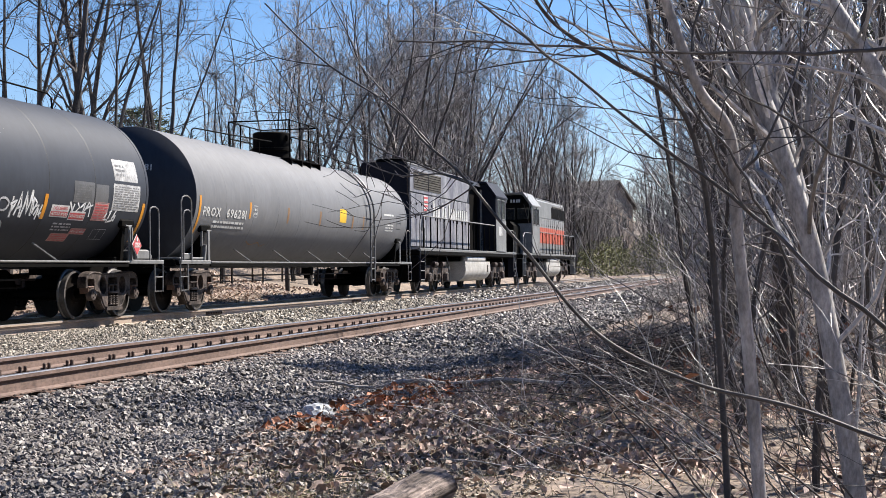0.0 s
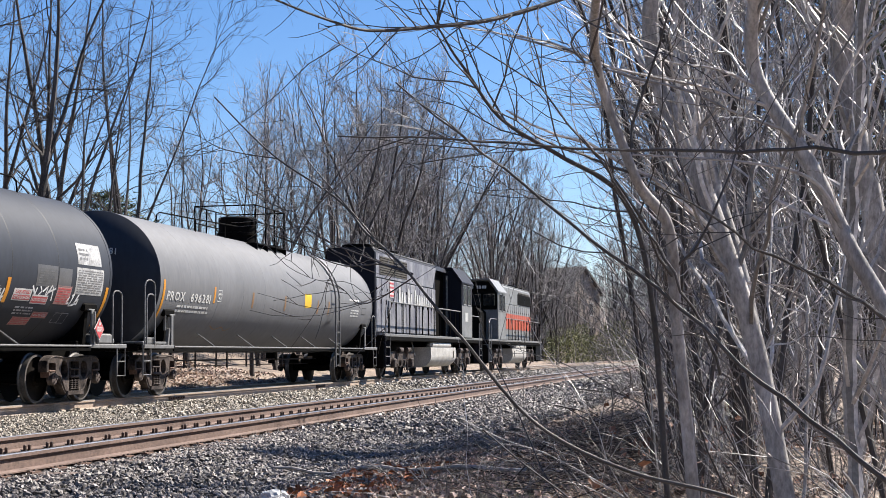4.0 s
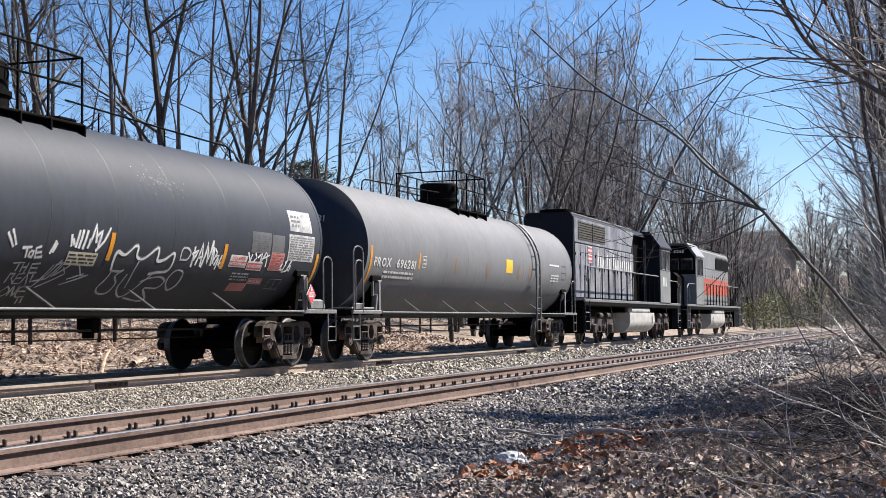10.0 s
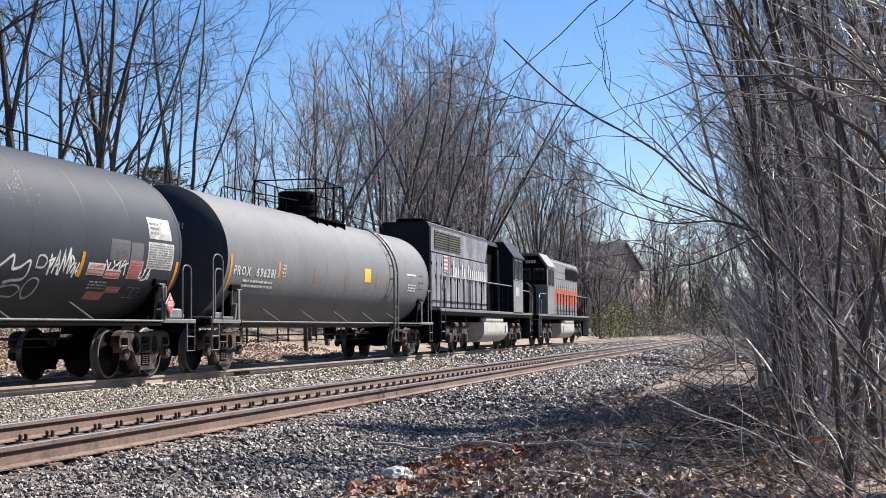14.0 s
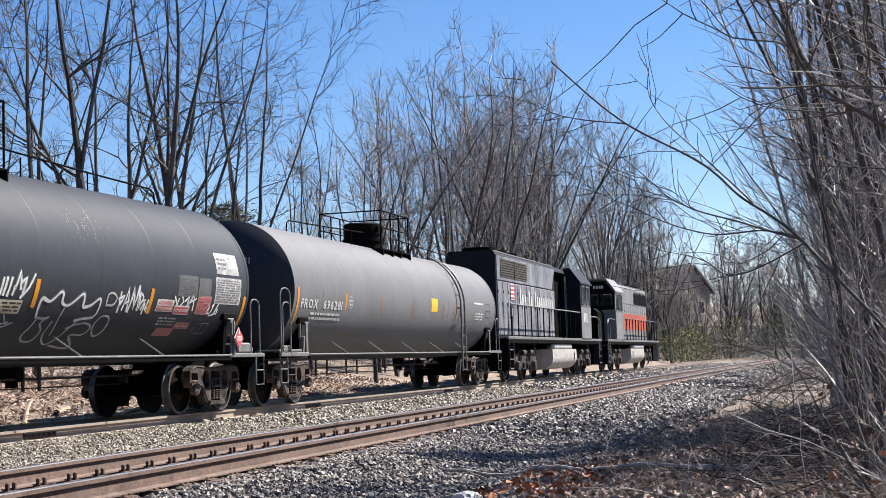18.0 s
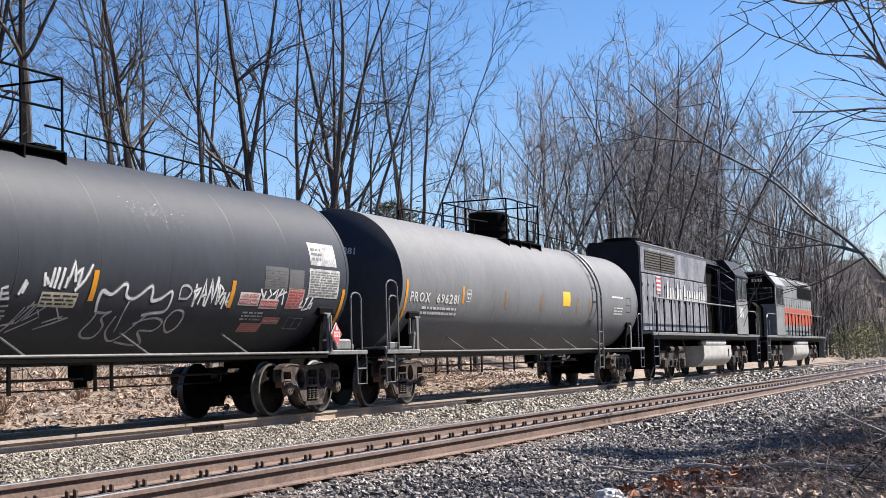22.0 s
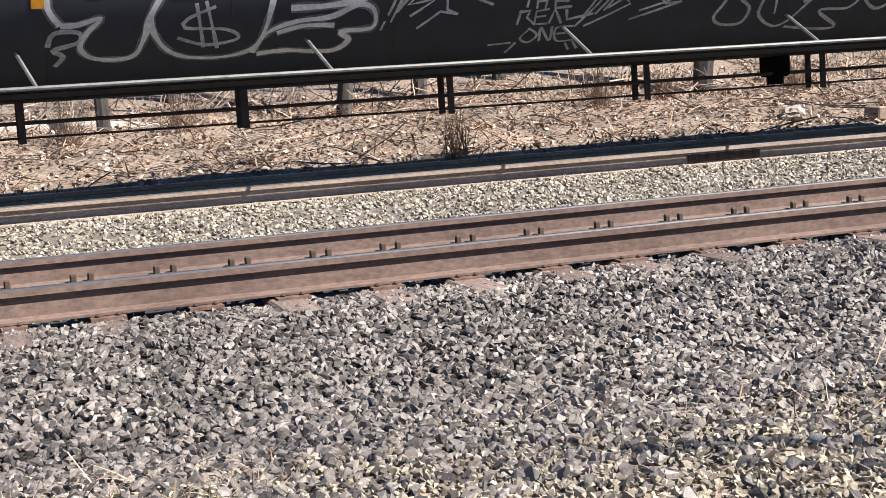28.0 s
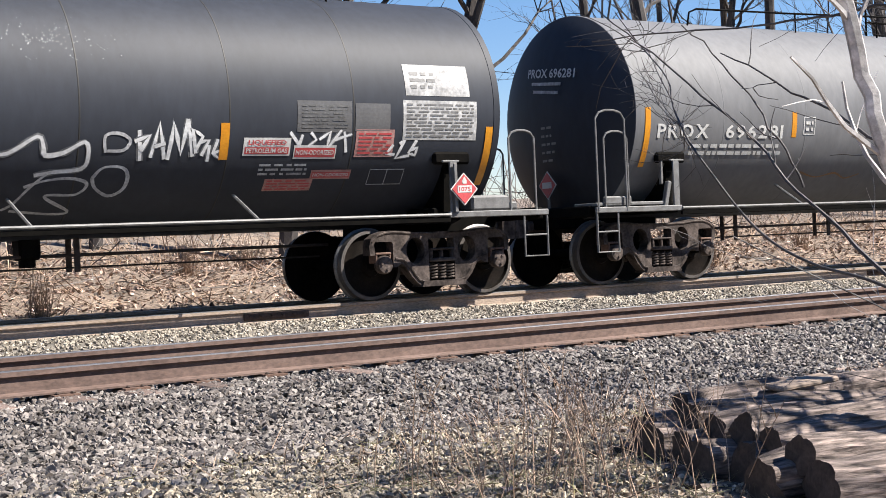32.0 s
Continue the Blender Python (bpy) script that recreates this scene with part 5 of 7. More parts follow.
def tree_meshes(seed, height, r, leaders=3, fork=0.35, spread=0.3, branches=10, subs=6, twigs=5, fat=0.0055, wide=(0.7, 1.25), rise=0.03, twig=None):
    """A bare tree: a slim trunk that forks into upright leaders with ascending branches and fine twigs, as two meshes."""
    rnd = random.Random(seed)
    trunk, crown = Geo(), Geo()
    stem = limb(trunk, rnd, Vector((0, 0, -0.1)), Vector((rnd.gauss(0, 0.05), rnd.gauss(0, 0.05), 1)), height * fork, r, 8, 8, 0.035, 0.03, 0.8)
    runs = [(stem[3:], 0.0)]
    for k in range(leaders):
        p, d, rr = stem[-1] if k < 2 else stem[rnd.randint(3, 7)]
        ln = height * (1 - fork) * rnd.uniform(0.72, 1.04) if k else height * (1 - fork)
        run = limb(trunk, rnd, p, side_way(rnd, d, spread * (rnd.uniform(0.6, 1.3) if k else 0.25)), ln, rr * (0.85 if k == 0 else rnd.uniform(0.5, 0.75)), 14, 6, 0.05, 0.03, 0.1)
        runs.append((run[1:], 1.0))
    for run, up in runs:
        for k in range(branches if up else 4):
            i = rnd.randrange(len(run))
            p, d, rr = run[i]
            u = i / len(run) if up else 0.1
            ln = height * rnd.uniform(0.12, 0.30) * (1.05 - 0.6 * u)
            b = limb(crown, rnd, p, side_way(rnd, d, rnd.uniform(*wide)), ln, max(fat * 3.0, rr * 0.46), 9, 4, 0.13, rise, 0.25)
            for j in range(subs):
                p2, d2, r2 = b[rnd.randint(1, 8)]
                mid = limb(crown, rnd, p2, side_way(rnd, d2, rnd.uniform(0.35, 0.75)), ln * rnd.uniform(0.22, 0.55), max(fat * 1.7, r2 * 0.62), 5, 3, 0.2, rise, 0.4)
                for _ in range(twigs):
                    p3, d3, r3 = mid[rnd.randint(0, 4)]
                    limb(crown, rnd, p3, side_way(rnd, d3, rnd.uniform(0.35, 0.8)), rnd.uniform(0.3, 1.0), max(fat, r3 * 0.5), 2, 3, 0.28, 0.04, 0.5)
    return trunk.mesh("trunk", M_BARK, True), crown.mesh("crown", twig or M_TWIG)


TREES = [tree_meshes(20 + i, (15, 17, 13, 16, 14, 18, 16)[i], (0.13, 0.165, 0.10, 0.145, 0.12, 0.18, 0.125)[i], (3, 2, 3, 2, 4, 3, 2)[i], (0.3, 0.5, 0.25, 0.42, 0.2, 0.38, 0.45)[i], (0.34, 0.29, 0.42, 0.33, 0.37, 0.31, 0.35)[i], (8, 11, 7, 11, 7, 8, 11)[i], 5, 4, 0.0055, (0.6, 1.2), 0.035, M_BARK) for i in range(7)]
FAR_TREES = [tree_meshes(60 + i, (15, 13, 16, 14)[i], (0.15, 0.12, 0.16, 0.13)[i], 4, (0.2, 0.28, 0.24, 0.16)[i], 0.30, 9, 4, 4, 0.008, (0.5, 1.0), 0.045) for i in range(4)]

END_TREES = [tree_meshes(70 + i, (14, 12, 15)[i], 0.2, 4, (0.2, 0.15, 0.25)[i], 0.5, 8, 4, 4, 0.019, (0.5, 1.05), 0.045) for i in range(3)]


def plant(kind, name, x, y, turn, size, label, category, group, names=("trunk", "crown")):
    z = ground_z(x, y) - 0.05
    t = thing(name, x, y, z, label, category, group)
    for nm, me in zip(names, kind):
        part(nm, me, None, t)
    t.matrix_basis = pose(x, y, z, 0, 0, turn) @ Matrix.Diagonal((size, size, size, 1))
    return t


def build_woods():
    rnd = random.Random(77)

    def one(x, y, size, label, group, kinds=TREES):
        plant(kinds[rnd.randrange(len(kinds))], "tree", x, y, rnd.uniform(0, 360), size, label, "tree", group)
    x = -36.0
    while x < 38:
        y = rnd.uniform(12.8, 15.2) if rnd.random() < 0.5 else rnd.uniform(15.5, 23)
        one(x, y, rnd.uniform(0.8, 1.12), "tall slim bare grey-brown tree on the bank behind the tracks", "trees behind the tracks")
        x += rnd.uniform(0.6, 2.0)
    for i in range(58):
        x = 36 + 88 * rnd.random() ** 1.15
        tall = 0.72 + 0.5 * min(1.0, max(0.0, (x - 42) / 24))
        one(x, rnd.uniform(10.8, 13.5 + (x - 30) * 0.10), tall * rnd.uniform(0.8, 1.08), "bare grey-brown tree beside the distant track", "trees behind the tracks", FAR_TREES)
    for i in range(26):
        one(rnd.uniform(120, 158), rnd.uniform(9.6, 15.0), rnd.uniform(0.5, 0.9), "bare tree in front of the distant house", "trees at the end of the line", FAR_TREES)
    for i in range(32):
        one(rnd.uniform(150, 260), rnd.uniform(-30, 24), rnd.uniform(0.85, 1.2), "bare tree at the far end of the line", "trees at the end of the line", END_TREES)
    for i in range(24):
        one(rnd.uniform(160, 205), rnd.uniform(-20, -3) if i % 2 else rnd.uniform(1, 10), rnd.uniform(0.6, 0.95), "bare tree at the far end of the line", "trees at the end of the line", END_TREES)
    # near side, further along the line
    for i in range(26):
        x = rnd.uniform(18, 130)
        one(x, -5.4 - rnd.uniform(0, 1) ** 1.3 * 9, rnd.uniform(0.45, 0.9), "bare tree in the thicket beside the line", "trees on the near side", FAR_TREES)
    # unseen woods added round the back to hold off light from the horizon sky
    for i in range(30):
        one(rnd.uniform(-62, -25), rnd.uniform(-34, -9) if i % 2 else rnd.uniform(10.5, 30), rnd.uniform(0.95, 1.25), "unseen bare tree added behind to block sky light", "trees round the back", FAR_TREES)
    for i in range(20):
        one(rnd.uniform(-40, 6), rnd.uniform(-36, -19), rnd.uniform(0.9, 1.2), "unseen bare tree added behind to block sky light", "trees round the back", FAR_TREES)
    # taller trees that shade the near ground
    for x, y, size in ((8.5, -8.6, 0.66), (10.0, -9.6, 0.75), (11.5, -7.9, 0.6), (13.5, -9.0, 0.7), (15.5, -8.4, 0.62), (9.0, -11.5, 0.8)):
        one(x, y, size, "bare tree behind the sapling thicket", "trees on the near side")


build_woods()


def conifer(x, y, h, w, label):
    rnd = random.Random(int(x * 10))
    t = thing("conifer", x, y, ground_z(x, y) - 0.05, label, "tree", "conifers")
    part("trunk", Geo().tube([(0, 0, 0), (0.05, 0, h * 0.5), (0, 0, h * 0.95)], [0.14, 0.09, 0.02], 7), M_BARK, t)
    g = Geo()
    for k in range(int(16 * h * 0.5)):
        u = rnd.uniform(0.12, 1)
        a = rnd.uniform(0, 6.283)
        reach = w * (1.05 - u) ** 0.6 * rnd.uniform(0.6, 1.0)
        b = limb(g, rnd, Vector((0, 0, h * u * 0.95)), Vector((math.cos(a), math.sin(a), rnd.uniform(-0.1, 0.35))), reach, 0.02, 6, 3, 0.08, -0.01, 0.3)
        for q, d, rr in b[1:]:
            for _ in range(9):
                p = q + Vector((rnd.gauss(0, 0.16), rnd.gauss(0, 0.16), rnd.gauss(0, 0.10)))
                e = (d + Vector((rnd.gauss(0, 0.6), rnd.gauss(0, 0.6), rnd.gauss(0, 0.4)))).normalized() * rnd.uniform(0.18, 0.38)
                s_ = e.cross(Vector((rnd.gauss(0, 1), rnd.gauss(0, 1), 1))).normalized() * 0.035
                g.add([p - s_, p + e, p + s_], [(0, 1, 2)])
    part("crown", g, M_NEEDLE, t)


conifer(40.2, 18.2, 6.6, 4.6, "loose dark green conifer among the bare trees")
conifer(45.0, 19.5, 6.2, 4.0, "loose dark green conifer among the bare trees")
conifer(128, 12.5, 4.5, 2.6, "green conifer beside the house")
for cx, cy, ch, cw in ((13.0, -10.6, 12.5, 3.0), (1.5, -13.0, 8.5, 3.0), (18.5, -9.9, 9.5, 3.0), (12.0, -8.7, 12.5, 3.0)):
    conifer(cx, cy, ch, cw, "dark green conifer behind the thicket")
conifer(150, 2.0, 7.0, 3.0, "green conifer at the end of the line")
conifer(118, 13, 4.4, 2.2, "green conifer beside the house")


def bush(x, y, h, w, m, label):
    rnd = random.Random(int(x * 7 + y))
    t = thing("bush", x, y, ground_z(x, y), label, "bush", "bushes")
    st = Geo()
    for k in range(7):
        limb(st, rnd, Vector((rnd.gauss(0, 0.2), rnd.gauss(0, 0.2), -0.05)), Vector((rnd.gauss(0, 0.5), rnd.gauss(0, 0.5), 1)), h * 0.8, 0.04, 4, 4, 0.1, 0.02)
    part("stem", st, M_TWIG, t)
    g = Geo()
    for i in range(900):
        a, u = rnd.uniform(0, 6.283), rnd.uniform(0.05, 1)
        rr = w * math.sqrt(rnd.random()) * (1.1 - 0.6 * u)
        p = Vector((rr * math.cos(a), rr * math.sin(a), h * u + 0.3 * noise.noise((rr, a, u * 3))))
        s, e = Vector((rnd.gauss(0, 1), rnd.gauss(0, 1), rnd.gauss(0, 1))).normalized() * 0.10, Vector((rnd.gauss(0, 1), rnd.gauss(0, 1), rnd.gauss(0, 1))).normalized() * 0.075
        g.add([p - s, p - e, p + s, p + e], [(0, 1, 2, 3)])
    part("leaves", g, m, t)


for bx, by, bh, bw in ((120, 10.0, 2.6, 2.0), (126, 9.2, 3.4, 2.0), (133, 9.4, 4.2, 2.0), (138, 9.0, 3.2, 1.8), (131, 11.2, 3.4, 2.0), (140, 6, 4.5, 3.0), (152, -1, 4.0, 3.2), (160, 9, 4.2, 3.0), (146, -6, 3.6, 3.0), (170, 3, 5.0, 3.4)):
    bush(bx, by, bh, bw, M_BUSH, "yellow-green bush coming into leaf")


# ---- thicket on the near side: saplings ----
def sapling_meshes(seed, height, r, lean, n=28, twigs=4, barks=None):
    rnd = random.Random(seed)
    trunk, crown = Geo(), Geo()
    stem = limb(trunk, rnd, Vector((0, 0, -0.1)), Vector((lean, rnd.gauss(0, 0.08), 1)), height, r, 16, 7, 0.05, 0.02, 0.1)
    for i in range(n):
        k = rnd.randint(1, 14)
        p, d, rr = stem[k]
        ln = rnd.uniform(0.5, 1.9)
        b = limb(crown, rnd, p, side_way(rnd, d, rnd.uniform(0.4, 1.0)), ln, max(0.004, rr * 0.4), 6, 4, 0.10, 0.05, 0.3)
        for j in range(twigs):
            p2, d2, r2 = b[rnd.randint(0, 5)]
            limb(crown, rnd, p2, side_way(rnd, d2, 0.6), rnd.uniform(0.15, 0.7), max(0.0028, r2 * 0.6), 3, 3, 0.12, 0.03, 0.4)
    barks = barks or (M_SAPL, M_SAPL)
    return trunk.mesh("stem", barks[0], True), crown.mesh("crown", barks[1])


SAPLINGS = [sapling_meshes(50 + i, (6.0, 7.5, 5.0, 8.0, 6.5, 4.5)[i], (0.018, 0.026, 0.013, 0.032, 0.02, 0.012)[i], (-0.25, -0.12, 0.1, -0.05, -0.3, -0.15)[i], barks=(M_BARK, M_TWIG) if i in (1, 2, 4) else None) for i in range(6)]

TALL = [sapling_meshes(80 + i, (9.0, 10.0, 8.0)[i], (0.04, 0.048, 0.035)[i], (-0.12, -0.2, -0.06)[i], 58, 8) for i in range(3)]


def build_thicket():
    rnd = random.Random(9)

    def one(x, y, s=1.0, k=None):
        o = plant(SAPLINGS[rnd.randrange(6) if k is None else k], "sapling", x, y, rnd.uniform(-40, 40) + (180 if rnd.random() < 0.3 else 0), s, "slender bare grey sapling in the thicket", "sapling", "thicket saplings", ("stem", "crown"))
    for i in range(58):
        d = rnd.uniform(8.5, 34)
        x = -12.5 + d
        edge = -6.2 + d * 0.004
        one(x, edge - rnd.random() ** 1.3 * (1.3 + d * 0.2), rnd.uniform(0.7, 1.15))
    for i in range(15):
        x = rnd.uniform(1, 20)
        plant(TALL[rnd.randrange(3)], "sapling", x, rnd.uniform(-9.2, -6.6), rnd.uniform(-50, 50), rnd.uniform(0.85, 1.15), "tall slender bare sapling with many fine twigs", "sapling", "thicket saplings", ("stem", "crown"))
    for i in range(6):
        x = 5.0 + 2.3 * i + rnd.uniform(-0.5, 0.5)
        plant(TALL[i % 3], "sapling", x, -5.75 - rnd.uniform(0, 0.6), -90 + rnd.uniform(-35, 35), rnd.uniform(0.8, 1.1), "tall slender bare sapling with many fine twigs", "sapling", "thicket saplings", ("stem", "crown"))
    for x, y, s, k in ((-6.6, -7.35, 1.0, 3), (-5.8, -7.1, 0.9, 5), (-5.2, -7.7, 1.0, 4), (-4.6, -7.0, 0.9, 1), (-6.2, -8.0, 1.0, 0), (-3.6, -7.4, 1.3, 3), (-2.2, -7.0, 1.25, 1), (-4.0, -8.4, 1.4, 3), (-1.0, -7.8, 1.3, 4), (0.4, -7.2, 1.3, 3), (-5.0, -8.9, 1.3, 1)):
        one(x, y, s, k)


build_thicket()


# ---- branches of the nearest saplings: each arches from one end past a middle point to the other ----
near_rnd = random.Random(31)


# dark bark, holding the backlit look of limbs against the sky
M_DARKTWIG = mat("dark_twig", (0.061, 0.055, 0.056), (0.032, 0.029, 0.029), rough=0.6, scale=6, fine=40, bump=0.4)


def near_branch(start, bow, end, r0, r1):
    rnd = near_rnd
    p0, p1, p2 = Vector(start), Vector(bow), Vector(end)
    n = max(16, int((p2 - p0).length / 0.06))
    out = []
    for i in range(n):
        t = i / (n - 1)
        k = 0.022 * math.sin(math.pi * t)
        wander = Vector((noise.noise((t * 5, r0 * 900, p0.x)), noise.noise((t * 5, r1 * 900, p0.y)), noise.noise((t * 5, r0 * 900, p2.z)))) * k
        out.append(p0 * (1 - t) ** 2 + p1 * 2 * t * (1 - t) + p2 * t * t + wander + Vector((rnd.gauss(0, 0.003), rnd.gauss(0, 0.003), rnd.gauss(0, 0.003))))
    rs = [0.7 * (r0 + (r1 - r0) * i / (n - 1)) for i in range(n)]
    trunk = max(r0, r1) > 0.015 and min(p0.z, p2.z) < 0.75
    if trunk:
        low = min(out[0], out[-1], key=lambda p: p.z)
        foot = Vector((low.x + rnd.uniform(-0.1, 0.1), low.y - 0.05, ground_z(low.x, low.y) - 0.1))
        if low is out[0]:
            out, rs = [foot] + out, [rs[0] * 1.2] + rs
        else:
            out, rs = out + [foot], rs + [rs[-1] * 1.2]
    g = Geo().tube(out, rs, 7)
    tws = []
    for i in range(2, n - 1):
        if rnd.random() < (0.24 if not trunk else 0.5):
            d = (out[i + 1] - out[i - 1]).normalized() * (1 if trunk and out[0].z < out[-1].z else -1)
            tw = Geo()
            tws.append(tw)
            b = limb(tw, rnd, out[i], side_way(rnd, d, rnd.uniform(0.4, 0.9)), rnd.uniform(0.06, 0.3) * (3.0 if trunk else 1.0), max(0.0022, rs[i] * 0.4), 5, 4, 0.13, 0.02, 0.4)
            if rnd.random() < 0.6:
                limb(tw, rnd, b[2][0], side_way(rnd, b[2][1], 0.6), rnd.uniform(0.08, 0.3), 0.002, 3, 3, 0.1, 0.02, 0.5)
    base = min(out, key=lambda p: p.z).copy()
    t = thing("sapling" if trunk else "bare_branch", *base, "slender grey sapling at the thicket's edge" if trunk else "thin bare branch reaching out of the thicket", "sapling" if trunk else "branch", "near branches")
    # high branches take the dark bark, their backlight put into the colour
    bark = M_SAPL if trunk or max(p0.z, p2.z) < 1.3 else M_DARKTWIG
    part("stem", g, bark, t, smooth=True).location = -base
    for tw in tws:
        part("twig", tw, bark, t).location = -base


def grown(name, points, r0, r1, more, seed, label, arms=(), shoots=26, barks=None, twigs=None):
    """A young tree whose stem follows the points and goes on above them; arms: long limbs of its own, as rows of points."""
    rnd = random.Random(seed)

    def bent(rows, per=10):
        q = [Vector(p) for p in rows]
        out = []
        for i in range(len(q) - 1):
            p0, p1, p2, p3 = q[max(i - 1, 0)], q[i], q[i + 1], q[min(i + 2, len(q) - 1)]
            for j in range(per):
                t = j / per
                w = 0.008 * Vector((noise.noise((i + t, seed, 1)), noise.noise((i + t, seed, 2)), noise.noise((i + t, seed, 3))))
                out.append(0.5 * ((2 * p1) + (p2 - p0) * t + (2 * p0 - 5 * p1 + 4 * p2 - p3) * t * t + (3 * p1 - p0 - 3 * p2 + p3) * t ** 3) + w)
        return out + [q[-1]]

    x, y, z = points[0]
    rows = list(points)
    if z > ground_z(x, y):
        up = Vector(points[1]) - Vector(points[0])
        k = min(1.2, (z - ground_z(x, y) + 0.1) / max(0.2, up.z))
        rows = [(x - up.x * k * 0.6, y - up.y * k * 0.6, ground_z(x, y) - 0.1)] + rows
    base = Vector(rows[0])
    line = bent([Vector(p) - base for p in rows])
    n = len(line)
    rs = [r0 + (r1 - r0) * i / (n - 1) for i in range(n)]
    trunk, crown = Geo(), Geo()
    trunk.tube(line, rs, 10, cap=False)
    nodes = [(line[i], (line[i] - line[i - 1]).normalized(), rs[i], 1.0) for i in range(n // 4, n)]
    if more:
        nodes += [(*q, 1.2) for q in limb(trunk, rnd, line[-1], line[-1] - line[-2], more, r1, 14, 8, 0.05, 0.03, 0.15)]
    for row, ra in arms:
        arm = bent([Vector(p) - base for p in row])
        m = len(arm)
        ars = [ra * (1 - 0.75 * i / (m - 1)) for i in range(m)]
        crown.tube(arm, ars, 7, cap=False)
        for i in range(3, m):
            if rnd.random() < 0.5:
                b = limb(crown, rnd, arm[i], side_way(rnd, (arm[i] - arm[i - 1]).normalized(), rnd.uniform(0.4, 0.9)), rnd.uniform(0.06, 0.32), max(0.0013, ars[i] * 0.4), 5, 4, 0.14, 0.03, 0.5)
                if rnd.random() < 0.5:
                    limb(crown, rnd, b[2][0], side_way(rnd, b[2][1], 0.7), rnd.uniform(0.04, 0.12), 0.0014, 3, 3, 0.12, 0.03, 0.6)
    for k in range(shoots):
        p, d, rr, long = nodes[rnd.randrange(len(nodes))]
        b = limb(crown, rnd, p, side_way(rnd, d, rnd.uniform(0.45, 1.0)), rnd.uniform(0.5, 1.5) * long, max(0.0035, rr * 0.3), 8, 5, 0.15, 0.03, 0.3)
        for j in range(6):
            p2, d2, r2 = b[rnd.randint(0, 6)]
            limb(crown, rnd, p2, side_way(rnd, d2, 0.65), rnd.uniform(0.15, 0.6), max(0.0022, r2 * 0.5), 5, 3, 0.2, 0.02, 0.5)
    t = thing(name, *base, label, "tree", "young trees of the thicket")
    part("stem", trunk, barks or M_YOUNG, t, smooth=True)
    part("crown", crown, twigs or barks or M_SAPL, t)


M_YOUNG = mat("young_bark", (0.40, 0.378, 0.372), (0.19, 0.178, 0.172), rough=0.7, scale=5, fine=45, bump=0.5, stretch=(1.5, 1.5, 0.6), detail=0.4)
young = "young grey-barked tree leaning out of the thicket"
grown("young_tree", [(-6.92, -7.08, 0.14), (-6.91, -6.96, 0.90), (-6.91, -6.81, 1.44), (-6.82, -6.57, 2.10), (-6.91, -6.59, 2.52)], 0.042, 0.033, 3.4, 1, young)
grown("young_tree", [(-6.62, -7.08, 0.20), (-6.51, -6.92, 1.16), (-6.41, -6.79, 1.67), (-6.31, -6.66, 2.20), (-6.41, -6.66, 2.65)], 0.036, 0.028, 3.0, 2, young)
grown("young_tree", [(-7.81, -6.74, 0.26), (-7.91, -6.69, 1.00), (-8.01, -6.67, 1.34), (-8.12, -6.57, 1.50), (-8.22, -6.47, 1.82), (-8.63, -6.51, 1.97)], 0.024, 0.013, 2.0, 3, "young dark tree with long limbs arching over the track side",
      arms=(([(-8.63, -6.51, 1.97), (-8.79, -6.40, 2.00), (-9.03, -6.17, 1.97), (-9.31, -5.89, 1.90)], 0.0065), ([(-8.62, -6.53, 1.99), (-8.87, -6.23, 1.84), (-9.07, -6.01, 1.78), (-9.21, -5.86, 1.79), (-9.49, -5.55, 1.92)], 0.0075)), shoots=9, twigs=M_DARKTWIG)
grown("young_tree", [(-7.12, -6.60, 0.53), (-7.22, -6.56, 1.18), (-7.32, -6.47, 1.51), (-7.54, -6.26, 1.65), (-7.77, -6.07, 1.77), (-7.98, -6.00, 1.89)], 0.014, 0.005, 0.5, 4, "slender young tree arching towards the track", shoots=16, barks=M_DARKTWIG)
grown("young_tree", [(-7.56, -7.46, 0.83), (-7.53, -7.26, 1.32), (-7.52, -7.14, 1.60), (-7.51, -6.96, 1.94), (-7.71, -6.99, 2.27)], 0.030, 0.024, 2.8, 5, young, arms=(([(-7.53, -7.26, 1.32), (-7.62, -7.15, 1.52), (-7.66, -6.90, 1.59), (-7.83, -6.33, 1.62)], 0.010),))
grown("young_tree", [(-5.56, -7.60, 0.79), (-5.55, -7.52, 1.68), (-5.54, -7.41, 2.33), (-5.72, -7.43, 2.77)], 0.060, 0.05, 4.0, 6, young)
grown("young_tree", [(-1.60, -7.20, -0.35), (-1.60, -7.08, 1.4), (-1.75, -6.85, 3.0)], 0.050, 0.038, 4.2, 20, "upright young dark tree in the thicket", shoots=34, barks=M_BARK, twigs=M_TWIG)
grown("young_tree", [(-0.60, -6.60, -0.35), (-0.65, -6.48, 1.4), (-0.83, -6.19, 3.0)], 0.035, 0.026, 4.2, 21, "upright young dark tree in the thicket", shoots=34, barks=M_BARK, twigs=M_TWIG)
grown("young_tree", [(0.30, -6.90, -0.35), (0.20, -6.78, 1.4), (0.15, -6.43, 3.0)], 0.055, 0.041, 4.2, 22, "upright young dark tree in the thicket", shoots=34, barks=M_BARK, twigs=M_TWIG)
grown("young_tree", [(1.40, -6.40, -0.35), (1.40, -6.28, 1.4), (1.17, -5.87, 3.0)], 0.040, 0.030, 4.2, 23, "upright young dark tree in the thicket", shoots=34, barks=M_BARK, twigs=M_TWIG)
grown("young_tree", [(2.20, -7.30, -0.35), (2.15, -7.18, 1.4), (2.05, -6.95, 3.0)], 0.060, 0.045, 4.2, 24, "upright young dark tree in the thicket", shoots=34, barks=M_BARK, twigs=M_TWIG)
